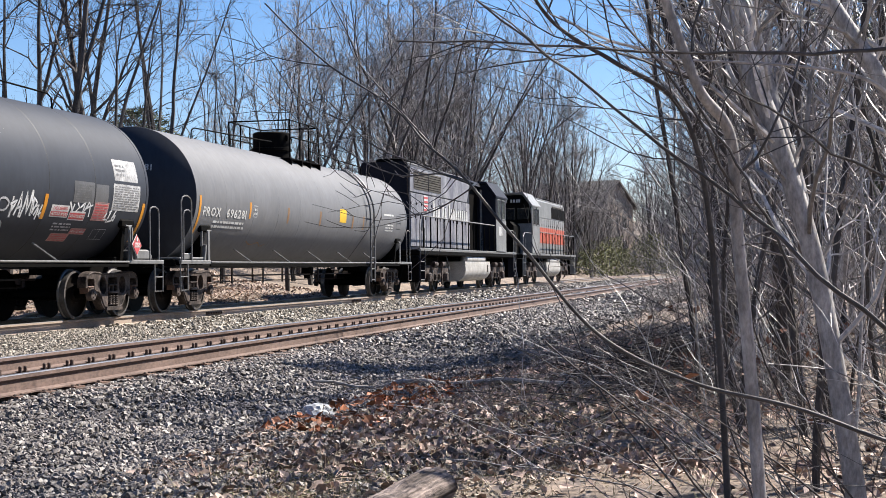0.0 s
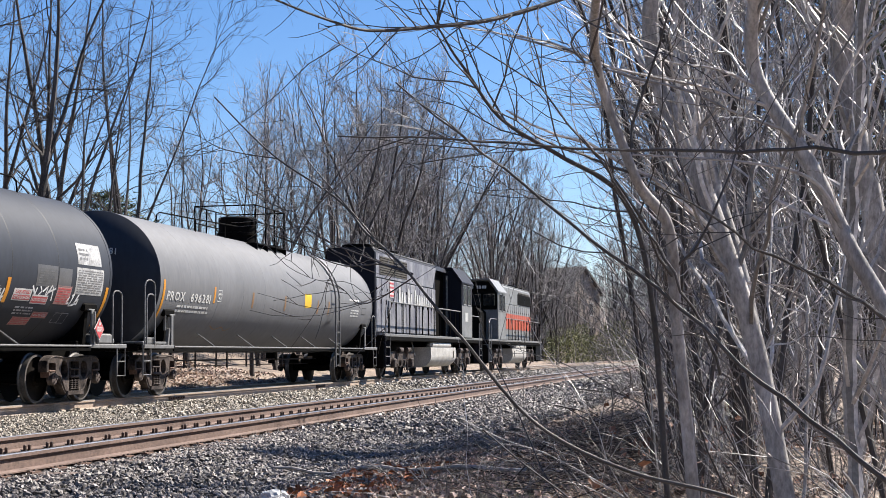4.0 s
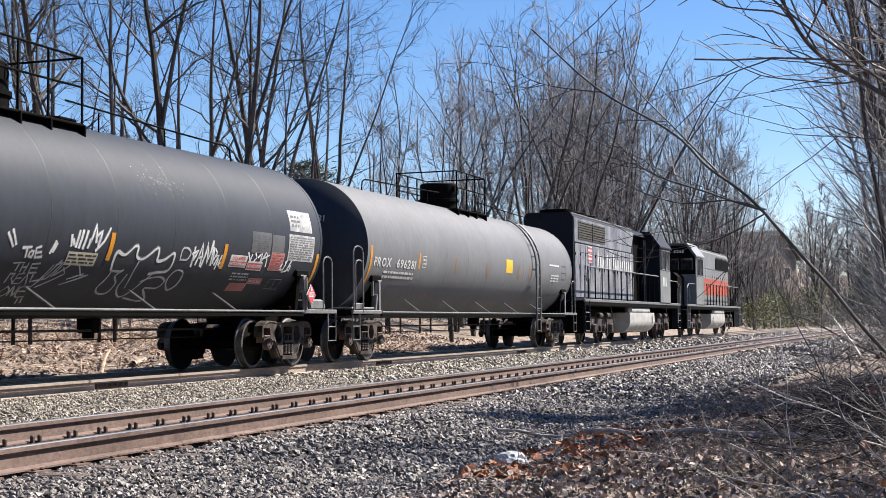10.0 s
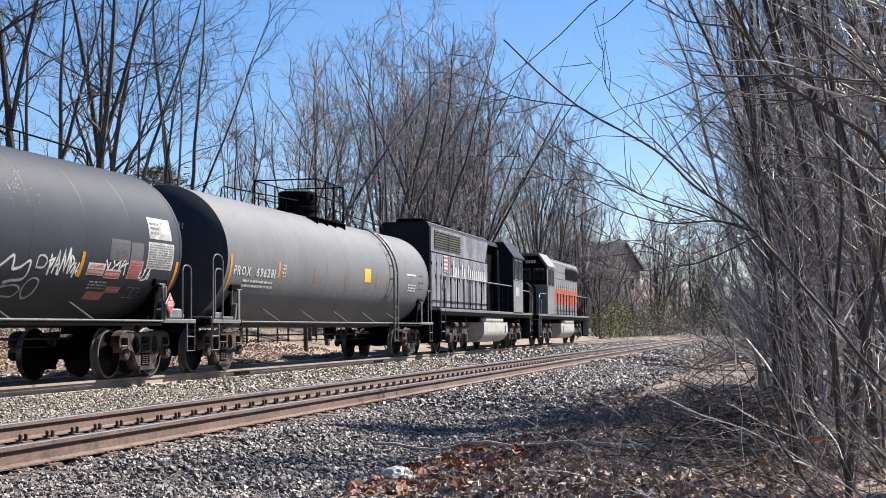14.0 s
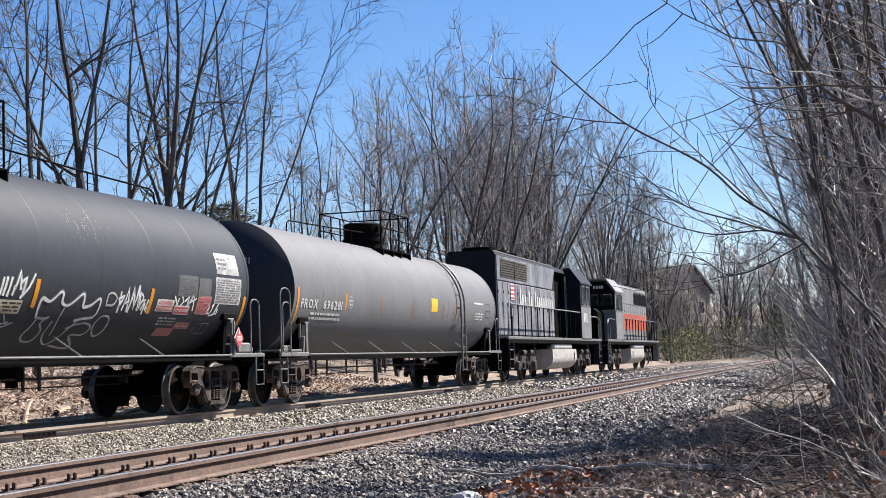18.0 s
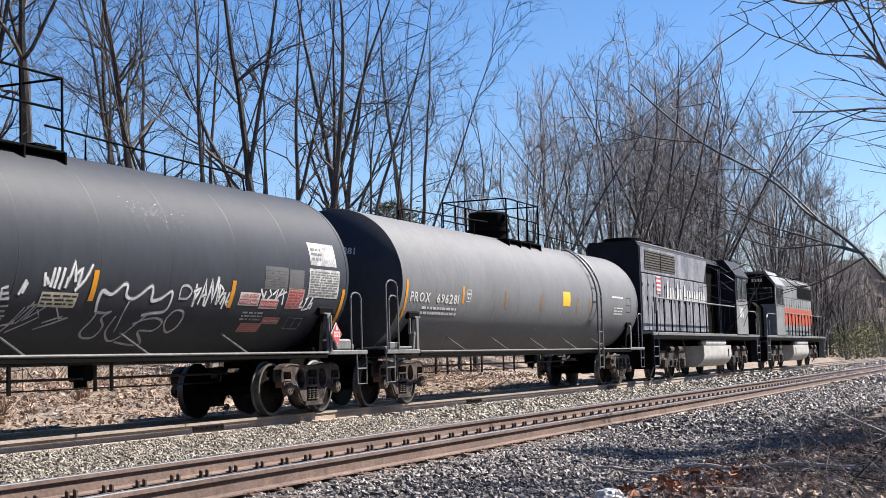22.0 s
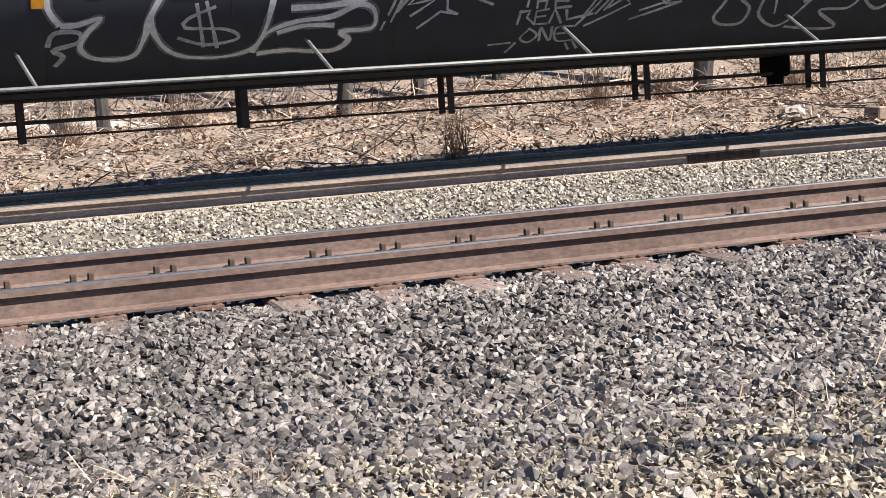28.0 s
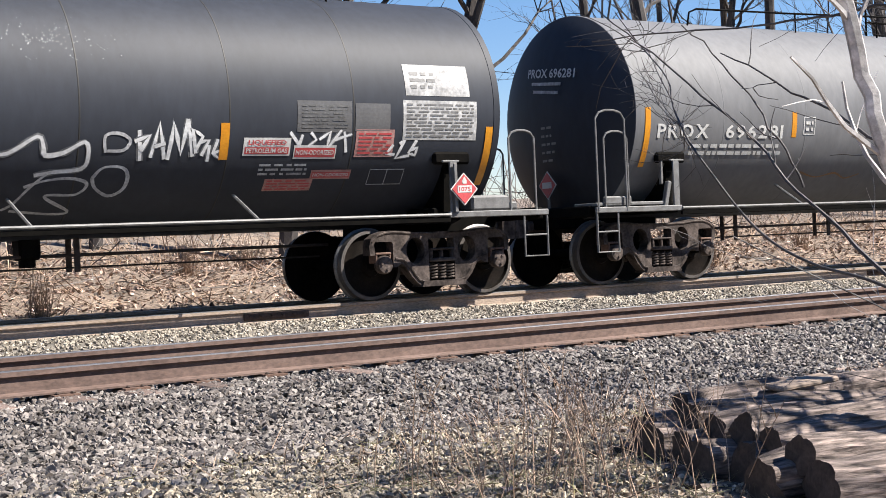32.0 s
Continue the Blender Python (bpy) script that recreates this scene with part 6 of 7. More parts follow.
grown("young_tree", [(3.10, -6.50, -0.35), (3.00, -6.38, 1.4), (2.87, -6.09, 3.0)], 0.045, 0.034, 4.2, 25, "upright young dark tree in the thicket", shoots=34, barks=M_BARK, twigs=M_TWIG)
grown("young_tree", [(4.00, -6.90, -0.35), (4.00, -6.78, 1.4), (3.85, -6.43, 3.0)], 0.050, 0.038, 4.2, 26, "upright young dark tree in the thicket", shoots=34, barks=M_BARK, twigs=M_TWIG)
grown("young_tree", [(5.20, -6.30, -0.35), (5.15, -6.18, 1.4), (4.97, -5.77, 3.0)], 0.040, 0.030, 4.2, 27, "upright young dark tree in the thicket", shoots=34, barks=M_BARK, twigs=M_TWIG)
grown("young_tree", [(6.40, -6.80, -0.35), (6.30, -6.68, 1.4), (6.25, -6.45, 3.0)], 0.055, 0.041, 4.2, 28, "upright young dark tree in the thicket", shoots=34, barks=M_BARK, twigs=M_TWIG)
edge_rnd = random.Random(8)
for k in range(15):
    x, y, rr = 2.6 + 0.85 * k + edge_rnd.uniform(-0.3, 0.3), -5.95 - edge_rnd.random() ** 1.5 * 0.9 - 0.01 * k, edge_rnd.uniform(0.026, 0.046)
    grown("young_tree", [(x, y, -0.35), (x - edge_rnd.uniform(0, 0.15), y + edge_rnd.uniform(-0.05, 0.12), 1.5), (x - edge_rnd.uniform(0.05, 0.3), y + edge_rnd.uniform(-0.05, 0.3), 3.2)], rr, rr * 0.75, 4.0, 40 + k, "upright young dark tree at the thicket's edge", shoots=40, barks=M_BARK, twigs=M_TWIG)
grown("sapling", [(-9.00, -7.75, -0.25), (-9.00, -7.40, 0.32), (-9.00, -6.95, 0.54), (-9.00, -6.62, 0.63), (-9.00, -6.39, 0.74), (-9.04, -6.20, 0.96), (-9.04, -6.06, 1.13), (-8.95, -5.91, 1.26), (-8.88, -5.81, 1.36), (-8.80, -5.61, 1.49), (-8.78, -5.41, 1.68)], 0.0068, 0.0022, 0.0, 71, "dark slender sapling leaning far out over the view of the track",
      arms=(([(-8.80, -5.61, 1.49), (-8.78, -5.43, 1.53), (-8.75, -5.33, 1.59)], 0.0022),
            ([(-8.97, -5.94, 1.24), (-8.93, -5.82, 1.37), (-8.89, -5.72, 1.48), (-8.87, -5.68, 1.57)], 0.0028),
            ([(-9.03, -6.05, 1.14), (-8.97, -5.92, 1.19), (-8.88, -5.77, 1.25), (-8.84, -5.69, 1.31), (-8.81, -5.56, 1.43)], 0.003),
            ([(-9.04, -6.06, 1.14), (-8.97, -5.97, 1.17), (-8.88, -5.81, 1.18), (-8.74, -5.65, 1.25), (-8.66, -5.50, 1.33), (-8.59, -5.33, 1.46)], 0.0026),
            ([(-9.04, -6.06, 1.13), (-8.87, -5.88, 1.07), (-8.78, -5.79, 1.12), (-8.69, -5.66, 1.16)], 0.0022)), shoots=0, barks=M_DARKTWIG)
near_branch((-6.76, -7.34, 0.09), (-6.59, -7.28, 1.31), (-6.92, -7.42, 2.49), 0.045, 0.03)
near_branch((-9.75, -7.40, 1.43), (-9.64, -7.42, 1.02), (-9.58, -7.51, 0.60), 0.03, 0.034)
near_branch((-9.51, -6.13, 1.55), (-9.37, -6.75, 1.03), (-9.42, -7.38, 0.50), 0.003, 0.01)
near_branch((-9.49, -6.55, 1.42), (-9.34, -6.73, 1.19), (-9.29, -6.85, 0.88), 0.003, 0.006)
near_branch((-9.48, -6.70, 1.31), (-9.38, -7.04, 1.11), (-9.40, -7.39, 0.90), 0.003, 0.009)
near_branch((-9.36, -5.95, 1.46), (-9.06, -6.86, 1.44), (-9.25, -7.30, 1.39), 0.003, 0.008)


def undergrowth(name, count, seed, m, label):
    """Slender arching shoots low in the thicket, leaning out towards the track."""
    rnd = random.Random(seed)
    g = Geo()
    for k in range(count):
        x = -7.6 + 9.0 * rnd.random() ** 1.2
        y = rnd.uniform(-8.3, -6.35) + 0.02 * x
        lean = Vector((rnd.gauss(-0.25, 0.45), rnd.gauss(0.55, 0.4), rnd.uniform(0.5, 1.3)))
        r = rnd.uniform(0.0025, 0.0065)
        run = limb(g, rnd, Vector((x, y, ground_z(x, y) - 0.05)), lean, rnd.uniform(0.8, 2.0), r, 10, 4, 0.10, -0.035, 0.35)
        for j in range(rnd.randint(2, 5)):
            p, d, rr = run[rnd.randint(3, 9)]
            b = limb(g, rnd, p, side_way(rnd, d, rnd.uniform(0.4, 0.9)), rnd.uniform(0.15, 0.6), max(0.0016, rr * 0.6), 5, 3, 0.14, 0.0, 0.5)
            limb(g, rnd, b[2][0], side_way(rnd, b[2][1], 0.6), rnd.uniform(0.08, 0.25), 0.0014, 3, 3, 0.14, 0.0, 0.6)
    tagged(new(name, g.mesh(name, m)), label, "undergrowth", kind="stuff")


undergrowth("pale_shoots", 65, 31, M_SAPL, "pale arching shoots low in the thicket")
undergrowth("dark_shoots", 110, 32, M_DARKTWIG, "dark arching shoots low in the thicket")


# ---- loose stone, leaves, reeds and sticks ----
def scatter(name, pts, shapes, m, label, category, seed):
    """Many small pieces in one mesh: each takes one of the shapes (vertices, faces), turned and scaled. pts: x, y, z, size, flat."""
    rng = np.random.default_rng(seed)
    vs, fs, off = [], [], 0
    groups = rng.integers(0, len(shapes), len(pts))
    pts = np.array(pts)
    for k, (sv, sf) in enumerate(shapes):
        q = pts[groups == k]
        if not len(q):
            continue
        sv, sf = np.array(sv, float), np.array(sf)
        n = len(q)
        ang = rng.normal(0, 0.6, (n, 3)) * q[:, 4:5]
        ang[:, 2] = rng.uniform(0, 6.283, n)
        cx, sx, cy, sy, cz, sz = np.cos(ang[:, 0]), np.sin(ang[:, 0]), np.cos(ang[:, 1]), np.sin(ang[:, 1]), np.cos(ang[:, 2]), np.sin(ang[:, 2])
        rx = np.stack([np.stack([np.ones(n), 0 * cx, 0 * cx], -1), np.stack([0 * cx, cx, -sx], -1), np.stack([0 * cx, sx, cx], -1)], 1)
        ry = np.stack([np.stack([cy, 0 * cy, sy], -1), np.stack([0 * cy, np.ones(n), 0 * cy], -1), np.stack([-sy, 0 * cy, cy], -1)], 1)
        rz = np.stack([np.stack([cz, -sz, 0 * cz], -1), np.stack([sz, cz, 0 * cz], -1), np.stack([0 * cz, 0 * cz, np.ones(n)], -1)], 1)
        rot = np.einsum("nij,njk,nkl->nil", rz, ry, rx)
        v = np.einsum("nij,vj->nvi", rot, sv) * q[:, None, 3:4] + q[:, None, :3]
        vs.append(v.reshape(-1, 3))
        f = sf[None] + (np.arange(n) * len(sv))[:, None, None] + off
        fs.append(f.reshape(-1, sf.shape[1]))
        off += n * len(sv)
    v, f = np.concatenate(vs), np.concatenate(fs)
    me = bpy.data.meshes.new(name)
    me.vertices.add(len(v))
    me.vertices.foreach_set("co", v.astype(np.float32).ravel())
    w = f.shape[1]
    me.loops.add(f.size)
    me.loops.foreach_set("vertex_index", f.ravel().astype(np.int32))
    me.polygons.add(len(f))
    me.polygons.foreach_set("loop_start", np.arange(0, f.size, w, dtype=np.int32))
    me.update(calc_edges=True)
    me.shade_flat()
    me.materials.append(m)
    return tagged(new(name, me), label, category, kind="stuff")


def stone_shapes(seed, n=9, points=7):
    """Sharp broken stones: hulls of a few points."""
    rnd, out = random.Random(seed), []
    for _ in range(n):
        bm = bmesh.new()
        k = (rnd.uniform(0.5, 0.7), rnd.uniform(0.4, 0.52), rnd.uniform(0.28, 0.42))
        for i in range(points):
            d = Vector((rnd.gauss(0, 1), rnd.gauss(0, 1), rnd.gauss(0, 1))).normalized()
            bm.verts.new((d.x * k[0], d.y * k[1], d.z * k[2]))
        bmesh.ops.convex_hull(bm, input=bm.verts[:])
        bm.verts.index_update()
        out.append(([tuple(v.co) for v in bm.verts], [tuple(v.index for v in f.verts) for f in bm.faces]))
        bm.free()
    return out


STONES = stone_shapes(3, 9, 11)
gz = ground_z


def stone_field(seed, n, x0, x1, y0, y1, lo, hi, keep=None, lift=0.0):
    rnd, out = random.Random(seed), []
    while len(out) < n:
        x = x0 + (x1 - x0) * rnd.random()
        y = rnd.uniform(y0, y1)
        if keep and not keep(x, y, rnd):
            continue
        s = rnd.uniform(lo, hi)
        out.append((x, y, gz(x, y) + s * 0.12 + lift + rnd.uniform(0, 0.012), s, 1.0))
    return out


scatter("ballast", stone_field(9, 11000, 34, 110, -5.5, 5.7, 0.10, 0.2), STONES, M_BALLAST, "crushed stone along the distant tracks", "ballast", 9)
GRIT = stone_shapes(8, 6, 7)
fade = lambda x, y, r: r.random() < min(1.0, max(0.10, (y + 4.3 + 0.5 * noise.noise((x * 0.5, y * 0.5, 2))) / 1.3))
grit = lambda x, y, r: r.random() < min(1.0, max(0.0, (-2.4 - y) / 1.2)) and noise.noise((x * 0.7, y * 0.7, 9)) + 0.5 > r.random()
scatter("ballast", stone_field(1, 46000, -15, -2, -4.8, -0.1, 0.032, 0.066, fade), STONES, M_BALLAST, "grey crushed stone ballast beside the track", "ballast", 1)
scatter("ballast", stone_field(2, 17000, -2, 8, -4.4, -0.1, 0.042, 0.08, fade), STONES, M_BALLAST, "grey crushed stone ballast beside the track", "ballast", 2)
scatter("ballast", stone_field(8, 9000, 8, 34, -3.6, -0.1, 0.06, 0.11, fade), STONES, M_BALLAST, "grey crushed stone ballast beside the track", "ballast", 8)
scatter("ballast", stone_field(3, 7000, -18, 12, 0.1, 1.45, 0.04, 0.08), STONES, M_BALLAST, "crushed stone between the rails of the near track", "ballast", 3)
scatter("ballast", stone_field(4, 36000, -17, 12, 1.6, 5.78, 0.03, 0.06), STONES, M_BALLAST2, "pale crushed stone between the tracks", "ballast", 4)
scatter("ballast", stone_field(5, 9000, 12, 46, 1.6, 5.78, 0.06, 0.11), STONES, M_BALLAST2, "pale crushed stone between the tracks", "ballast", 5)
scatter("ballast", stone_field(6, 9000, -18, 40, 5.92, 8.8, 0.05, 0.09), STONES, M_CARSHADE, "crushed stone under the far track, darkened as car shade", "ballast", 6)
scatter("grit", stone_field(22, 26000, -14, -8, -6.2, -3.0, 0.016, 0.042, lambda x, y, r: r.random() < (-2.7 - y) / 1.4), GRIT, M_GRIT, "yellowish grit and small gravel at the ballast's foot", "gravel", 22)
scatter("grit", stone_field(7, 32000, -15, 0, -5.6, -2.5, 0.014, 0.038, grit), GRIT, M_GRIT, "pale beige gravel and grit in front of the ballast", "gravel", 7)

M_LEAF = mat("dead_leaf", (0.389, 0.295, 0.245), (0.173, 0.115, 0.090), rough=0.7, scale=3, fine=30, bump=0, per="island", vary=(0.2, 1.9))
M_LEAFO = mat("orange_leaf", (0.360, 0.122, 0.043), (0.245, 0.086, 0.036), rough=0.7, scale=3, fine=30, bump=0, per="island")
M_RUST = mat("rust_leaf", (0.216, 0.101, 0.061), (0.130, 0.065, 0.043), rough=0.75, scale=3, fine=30, bump=0, per="island")
M_STRAW = mat("dead_straw", (0.360, 0.259, 0.187), (0.194, 0.130, 0.090), rough=0.8, scale=2, fine=30, bump=0, per="island")
M_STICK = mat("grey_stick", (0.216, 0.194, 0.180), (0.108, 0.094, 0.086), rough=0.8, scale=4, fine=40, bump=0.2, per="island")
M_GRASS = mat("spring_grass", (0.245, 0.230, 0.115), (0.122, 0.122, 0.050), rough=0.8, scale=3, fine=30, bump=0, per="island")
LEAVES = [([(-0.5, -0.25, 0), (0, -0.32, 0.1), (0.5, 0, 0.02), (0, 0.3, 0.12), (-0.45, 0.2, -0.03), (0, 0, 0.0)], [(0, 1, 5), (1, 2, 5), (2, 3, 5), (3, 4, 5), (4, 0, 5)]),
          ([(-0.5, 0, 0.1), (-0.1, -0.35, 0), (0.3, -0.15, 0.15), (0.5, 0.1, 0), (0.0, 0.35, 0.1), (0, 0, 0.02)], [(0, 1, 5), (1, 2, 5), (2, 3, 5), (3, 4, 5), (4, 0, 5)])]
BLADES = [([(-0.5, -0.012, 0), (-0.5, 0.012, 0), (0.0, -0.012, 0.06), (0.0, 0.012, 0.06), (0.5, 0, 0.01)], [(0, 2, 1), (1, 2, 3), (2, 4, 3)]),
          ([(-0.5, -0.009, 0), (-0.5, 0.009, 0), (0.1, -0.011, 0.02), (0.1, 0.011, 0.02), (0.5, 0.08, 0.0)], [(0, 2, 1), (1, 2, 3), (2, 4, 3)])]
STICKS = []
for k in range(5):
    rs_ = random.Random(k)
    gs = Geo()
    limb(gs, rs_, Vector((-0.5, 0, 0)), Vector((1, 0, 0)), 1.0, 0.006, 5, 3, 0.13, 0.0, 0.4)
    STICKS.append((gs.v, gs.f))


THIN = []
for k in range(7):
    gs = Geo()
    limb(gs, random.Random(k + 90), Vector((-0.5, 0, 0)), Vector((1, 0, 0)), 1.0, 0.0035, 7, 3, 0.26, 0.0, 0.4)
    THIN.append((gs.v, gs.f))


def strewn(seed, n, x0, x1, y0, y1, lo, hi, flat, lift=0.015, keep=None):
    rnd, out = random.Random(seed), []
    while len(out) < n:
        x, y = x0 + (x1 - x0) * rnd.random(), rnd.uniform(y0, y1)
        if keep and not keep(x, y, rnd):
            continue
        out.append((x, y, gz(x, y) + lift + rnd.uniform(0, 0.02), rnd.uniform(lo, hi), flat))
    return out


patchy = lambda x, y, r: noise.noise((x * 0.6, y * 0.6, 5)) + 0.35 > r.random() * 0.9
leafy = lambda x, y, r: patchy(x, y, r) and r.random() < min(1, max(0.03, (x + 6.5) / 2.5, (-6.3 - y) / 1.5))
scatter("leaf_litter", strewn(1, 18000, -16, 14, -12, -3.0, 0.04, 0.10, 0.8, keep=leafy), LEAVES, M_LEAF, "brown dead leaves on bare soil", "leaves", 1)
scatter("leaf_litter", strewn(18, 11000, -4.5, 9, -6.6, -3.5, 0.03, 0.085, 1.3, 0.02), LEAVES, M_LEAF, "pale tan dead leaves in the sun", "leaves", 18)
scatter("leaf_litter", strewn(2, 520, -2.6, 2.2, -3.9, -2.9, 0.06, 0.14, 1.0), LEAVES, M_LEAFO, "orange dead oak leaves beside the ballast", "leaves", 2)
scatter("leaf_litter", strewn(3, 14000, -20, 8, 8.9, 15, 0.05, 0.11, 1.0), LEAVES, M_LEAF, "brown dead leaves on the far bank", "leaves", 3)
scatter("leaf_litter", strewn(15, 9000, 8, 40, 8.9, 15, 0.07, 0.15, 1.0), LEAVES, M_LEAF, "brown dead leaves on the far bank", "leaves", 15)
scatter("dead_reeds", strewn(4, 9500, -24, 34, 9.0, 14.4, 0.25, 0.9, 0.55, 0.05), BLADES, M_STRAW, "flattened straw-coloured dead reeds on the bank", "reeds", 4)
scatter("dead_grass", strewn(5, 9000, -16, 8, -7, -3.0, 0.06, 0.24, 0.8, 0.02, patchy), BLADES, M_STRAW, "dry straw grass on gravelly soil", "grass", 5)
scatter("spring_grass", strewn(6, 9000, -16, 2, -6.5, -3.5, 0.05, 0.15, 1.4, 0.02, patchy), BLADES, M_GRASS, "thin new green grass", "grass", 6)
scatter("sticks", strewn(7, 1200, -2, 14, -6.8, -3.0, 0.25, 1.1, 0.5, 0.05), THIN, M_STICK, "tangle of grey fallen twigs and branches", "sticks", 7)
scatter("sticks", strewn(8, 1300, -24, 30, 9.2, 15, 0.4, 2.4, 0.4, 0.06), STICKS, M_STICK, "grey fallen branches on the far bank", "sticks", 8)
up = strewn(9, 900, -4, 14, -8, -4.6, 0.35, 1.1, 1.6, 0.2)
scatter("undergrowth", up, THIN, M_STICK, "upright bare twigs of the undergrowth", "undergrowth", 9)
reeds = [(x, y, z + 0.25 * s, s, 2.6) for x, y, z, s, f in strewn(10, 2500, -24, 36, 12.8, 16.5, 0.4, 1.0, 1.0, 0.0)]
scatter("standing_reeds", reeds, BLADES, M_STRAW, "standing dead reeds and grass on top of the bank", "reeds", 10)
brush = [(x, y, z + 0.4 * s, s, 2.2) for x, y, z, s, f in strewn(11, 2600, -26, 60, 13.5, 20, 0.8, 2.4, 1.0, 0.0)]
scatter("brush", brush, STICKS, M_STICK, "grey-brown brush under the trees", "undergrowth", 11)
STEMS = []
for k in range(6):
    gs = Geo()
    top = limb(gs, random.Random(k + 40), Vector((0, 0, -0.05)), Vector((0.1, 0, 1)), 1.0, 0.006, 6, 4, 0.10, 0.02, 0.4)
    for q, d, rr in top[2:5]:
        limb(gs, random.Random(k * 9 + int(q.z * 50)), q, side_way(random.Random(k + 3), d, 0.6), 0.3, 0.004, 3, 3, 0.1, 0.02, 0.4)
    STEMS.append((gs.v, gs.f))
scatter("dry_weeds", strewn(12, 120, -9.8, -8.5, -6.2, -4.6, 0.2, 0.55, 0.35, 0.0), STEMS, M_STRAW, "thin dry weed stalks in front of the log pile", "weeds", 12)
scatter("dry_weeds", strewn(13, 200, -4, 12, -8, -4.8, 0.2, 0.7, 0.45, 0.0), STEMS, M_STICK, "thin dry weed stalks at the thicket's edge", "weeds", 13)
far = [(x, y, z + 0.3 * s, s, 2.0) for x, y, z, s, f in strewn(14, 2200, 140, 215, -16, 13, 2.5, 6.5, 1.0, 0.0)]
scatter("brush", far, STICKS, M_STICK, "grey-brown brush at the far end of the line", "undergrowth", 14)
near = [(x, y, z + 0.15 * s, s, 0.9) for x, y, z, s, f in strewn(16, 1500, 14, 110, -9.5, -4.0, 0.8, 2.6, 1.0, 0.0)]
scatter("brush", near, STICKS, M_STICK, "tangled grey brush along the line", "undergrowth", 16)
rust = [(x, y, gz(x, y) + random.Random(int(x * 1000)).uniform(0.1, 0.8), s, 1.5) for x, y, z, s, f in strewn(17, 170, -4.5, 6, -7.6, -5.9, 0.05, 0.10, 1.0, 0.0, lambda x, y, r: noise.noise((x * 1.1, y * 1.1, 8)) > 0.05)]
scatter("clinging_leaves", rust, LEAVES, M_RUST, "rust-brown dead leaves clinging to the thicket", "leaves", 17)


# ---- a dark heap of brush at the thicket's edge ----
M_HEAP = mat("dark_brush", (0.061, 0.049, 0.046), (0.022, 0.0173, 0.0158), rough=0.9, scale=4, fine=40, bump=0.2, per="island")
heap_rnd = random.Random(12)
heap = []
for k in range(420):
    u, v = heap_rnd.gauss(0, 1), heap_rnd.gauss(0, 1)
    x, y = 1.6 + 1.5 * u, -5.75 + 0.42 * v
    top = 0.62 * math.exp(-0.5 * (u * u + v * v))
    heap.append((x, y, gz(x, y) + heap_rnd.uniform(0.02, 0.05 + top), heap_rnd.uniform(0.4, 1.3), 0.5))
scatter("brush_pile", heap, STICKS, M_HEAP, "dark heap of cut brush at the thicket's edge", "brush pile", 21)


# ---- single things on the ground ----
M_LOG = mat("log_bark", (0.27, 0.215, 0.19), (0.045, 0.034, 0.030), rough=0.95, scale=9, fine=34, bump=1.0, stretch=(0.22, 1.8, 1.8), detail=0.85)
# log ends in darker brown, the shade on them put into the colour
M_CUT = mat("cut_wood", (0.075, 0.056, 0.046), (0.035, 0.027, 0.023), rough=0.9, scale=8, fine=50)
M_BAG = mat("white_plastic", (0.540, 0.540, 0.533), (0.360, 0.360, 0.360), rough=0.4, scale=8, fine=40, detail=0.2)
M_ROCK = mat("pale_rock", (0.374, 0.324, 0.288), (0.259, 0.216, 0.194), rough=0.9, scale=6, fine=30)
M_POLE = mat("pale_pole", (0.374, 0.338, 0.310), (0.245, 0.216, 0.194), rough=0.8, scale=4, fine=30)
M_WOOD = mat("weathered_board", (0.317, 0.245, 0.194), (0.173, 0.130, 0.101), rough=0.85, scale=3, fine=40, stretch=(0.4, 3, 3))
M_BRICK = mat("tan_siding", (0.27, 0.21, 0.165), (0.22, 0.17, 0.135), rough=0.8, scale=1, fine=12)
M_ROOF = mat("brown_shingle", (0.086, 0.072, 0.065), (0.058, 0.050, 0.043), rough=0.9, scale=1, fine=15)


def log(x, y, z, length, r, turn, seed, tilt=0.0):
    rnd = random.Random(seed)
    n, k = 40, 36
    g = Geo()
    for i in range(k + 1):
        for j in range(n):
            a = 2 * math.pi * j / n
            c, s = math.cos(a), math.sin(a)
            u = length * i / k
            rr = r * (1 - 0.10 * max(0.0, math.cos(a - seed * 1.7)) ** 3 + 0.16 * noise.noise((c * 1.5 + seed, s * 1.5, u * 1.6)) + 0.10 * noise.noise((c * 4, s * 4 + seed, u * 4)) + 0.13 * noise.noise((c * 9 + seed, s * 9, u * 3)))
            end = 0.04 * noise.noise((c + seed * 3, s, 4.0)) if i in (0, k) else 0.0
            g.v.append((u + end, rr * c, rr * s + 0.05 * noise.noise((u * 1.3, seed * 5.0, 2.0))))
    g.add([], [])
    for i in range(k):
        for j in range(n):
            g.f.append((i * n + j, i * n + (j + 1) % n, (i + 1) * n + (j + 1) % n, (i + 1) * n + j))
            g.mi.append(0)
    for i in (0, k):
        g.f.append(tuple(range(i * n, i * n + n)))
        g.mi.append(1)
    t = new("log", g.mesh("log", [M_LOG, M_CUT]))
    t.data.shade_smooth()
    t.data.set_sharp_from_angle(angle=radians(24))
    t.matrix_basis = pose(x, y, z, 0, -tilt, turn)
    return tagged(t, "rough weathered log in a stacked pile", "log", "log pile")


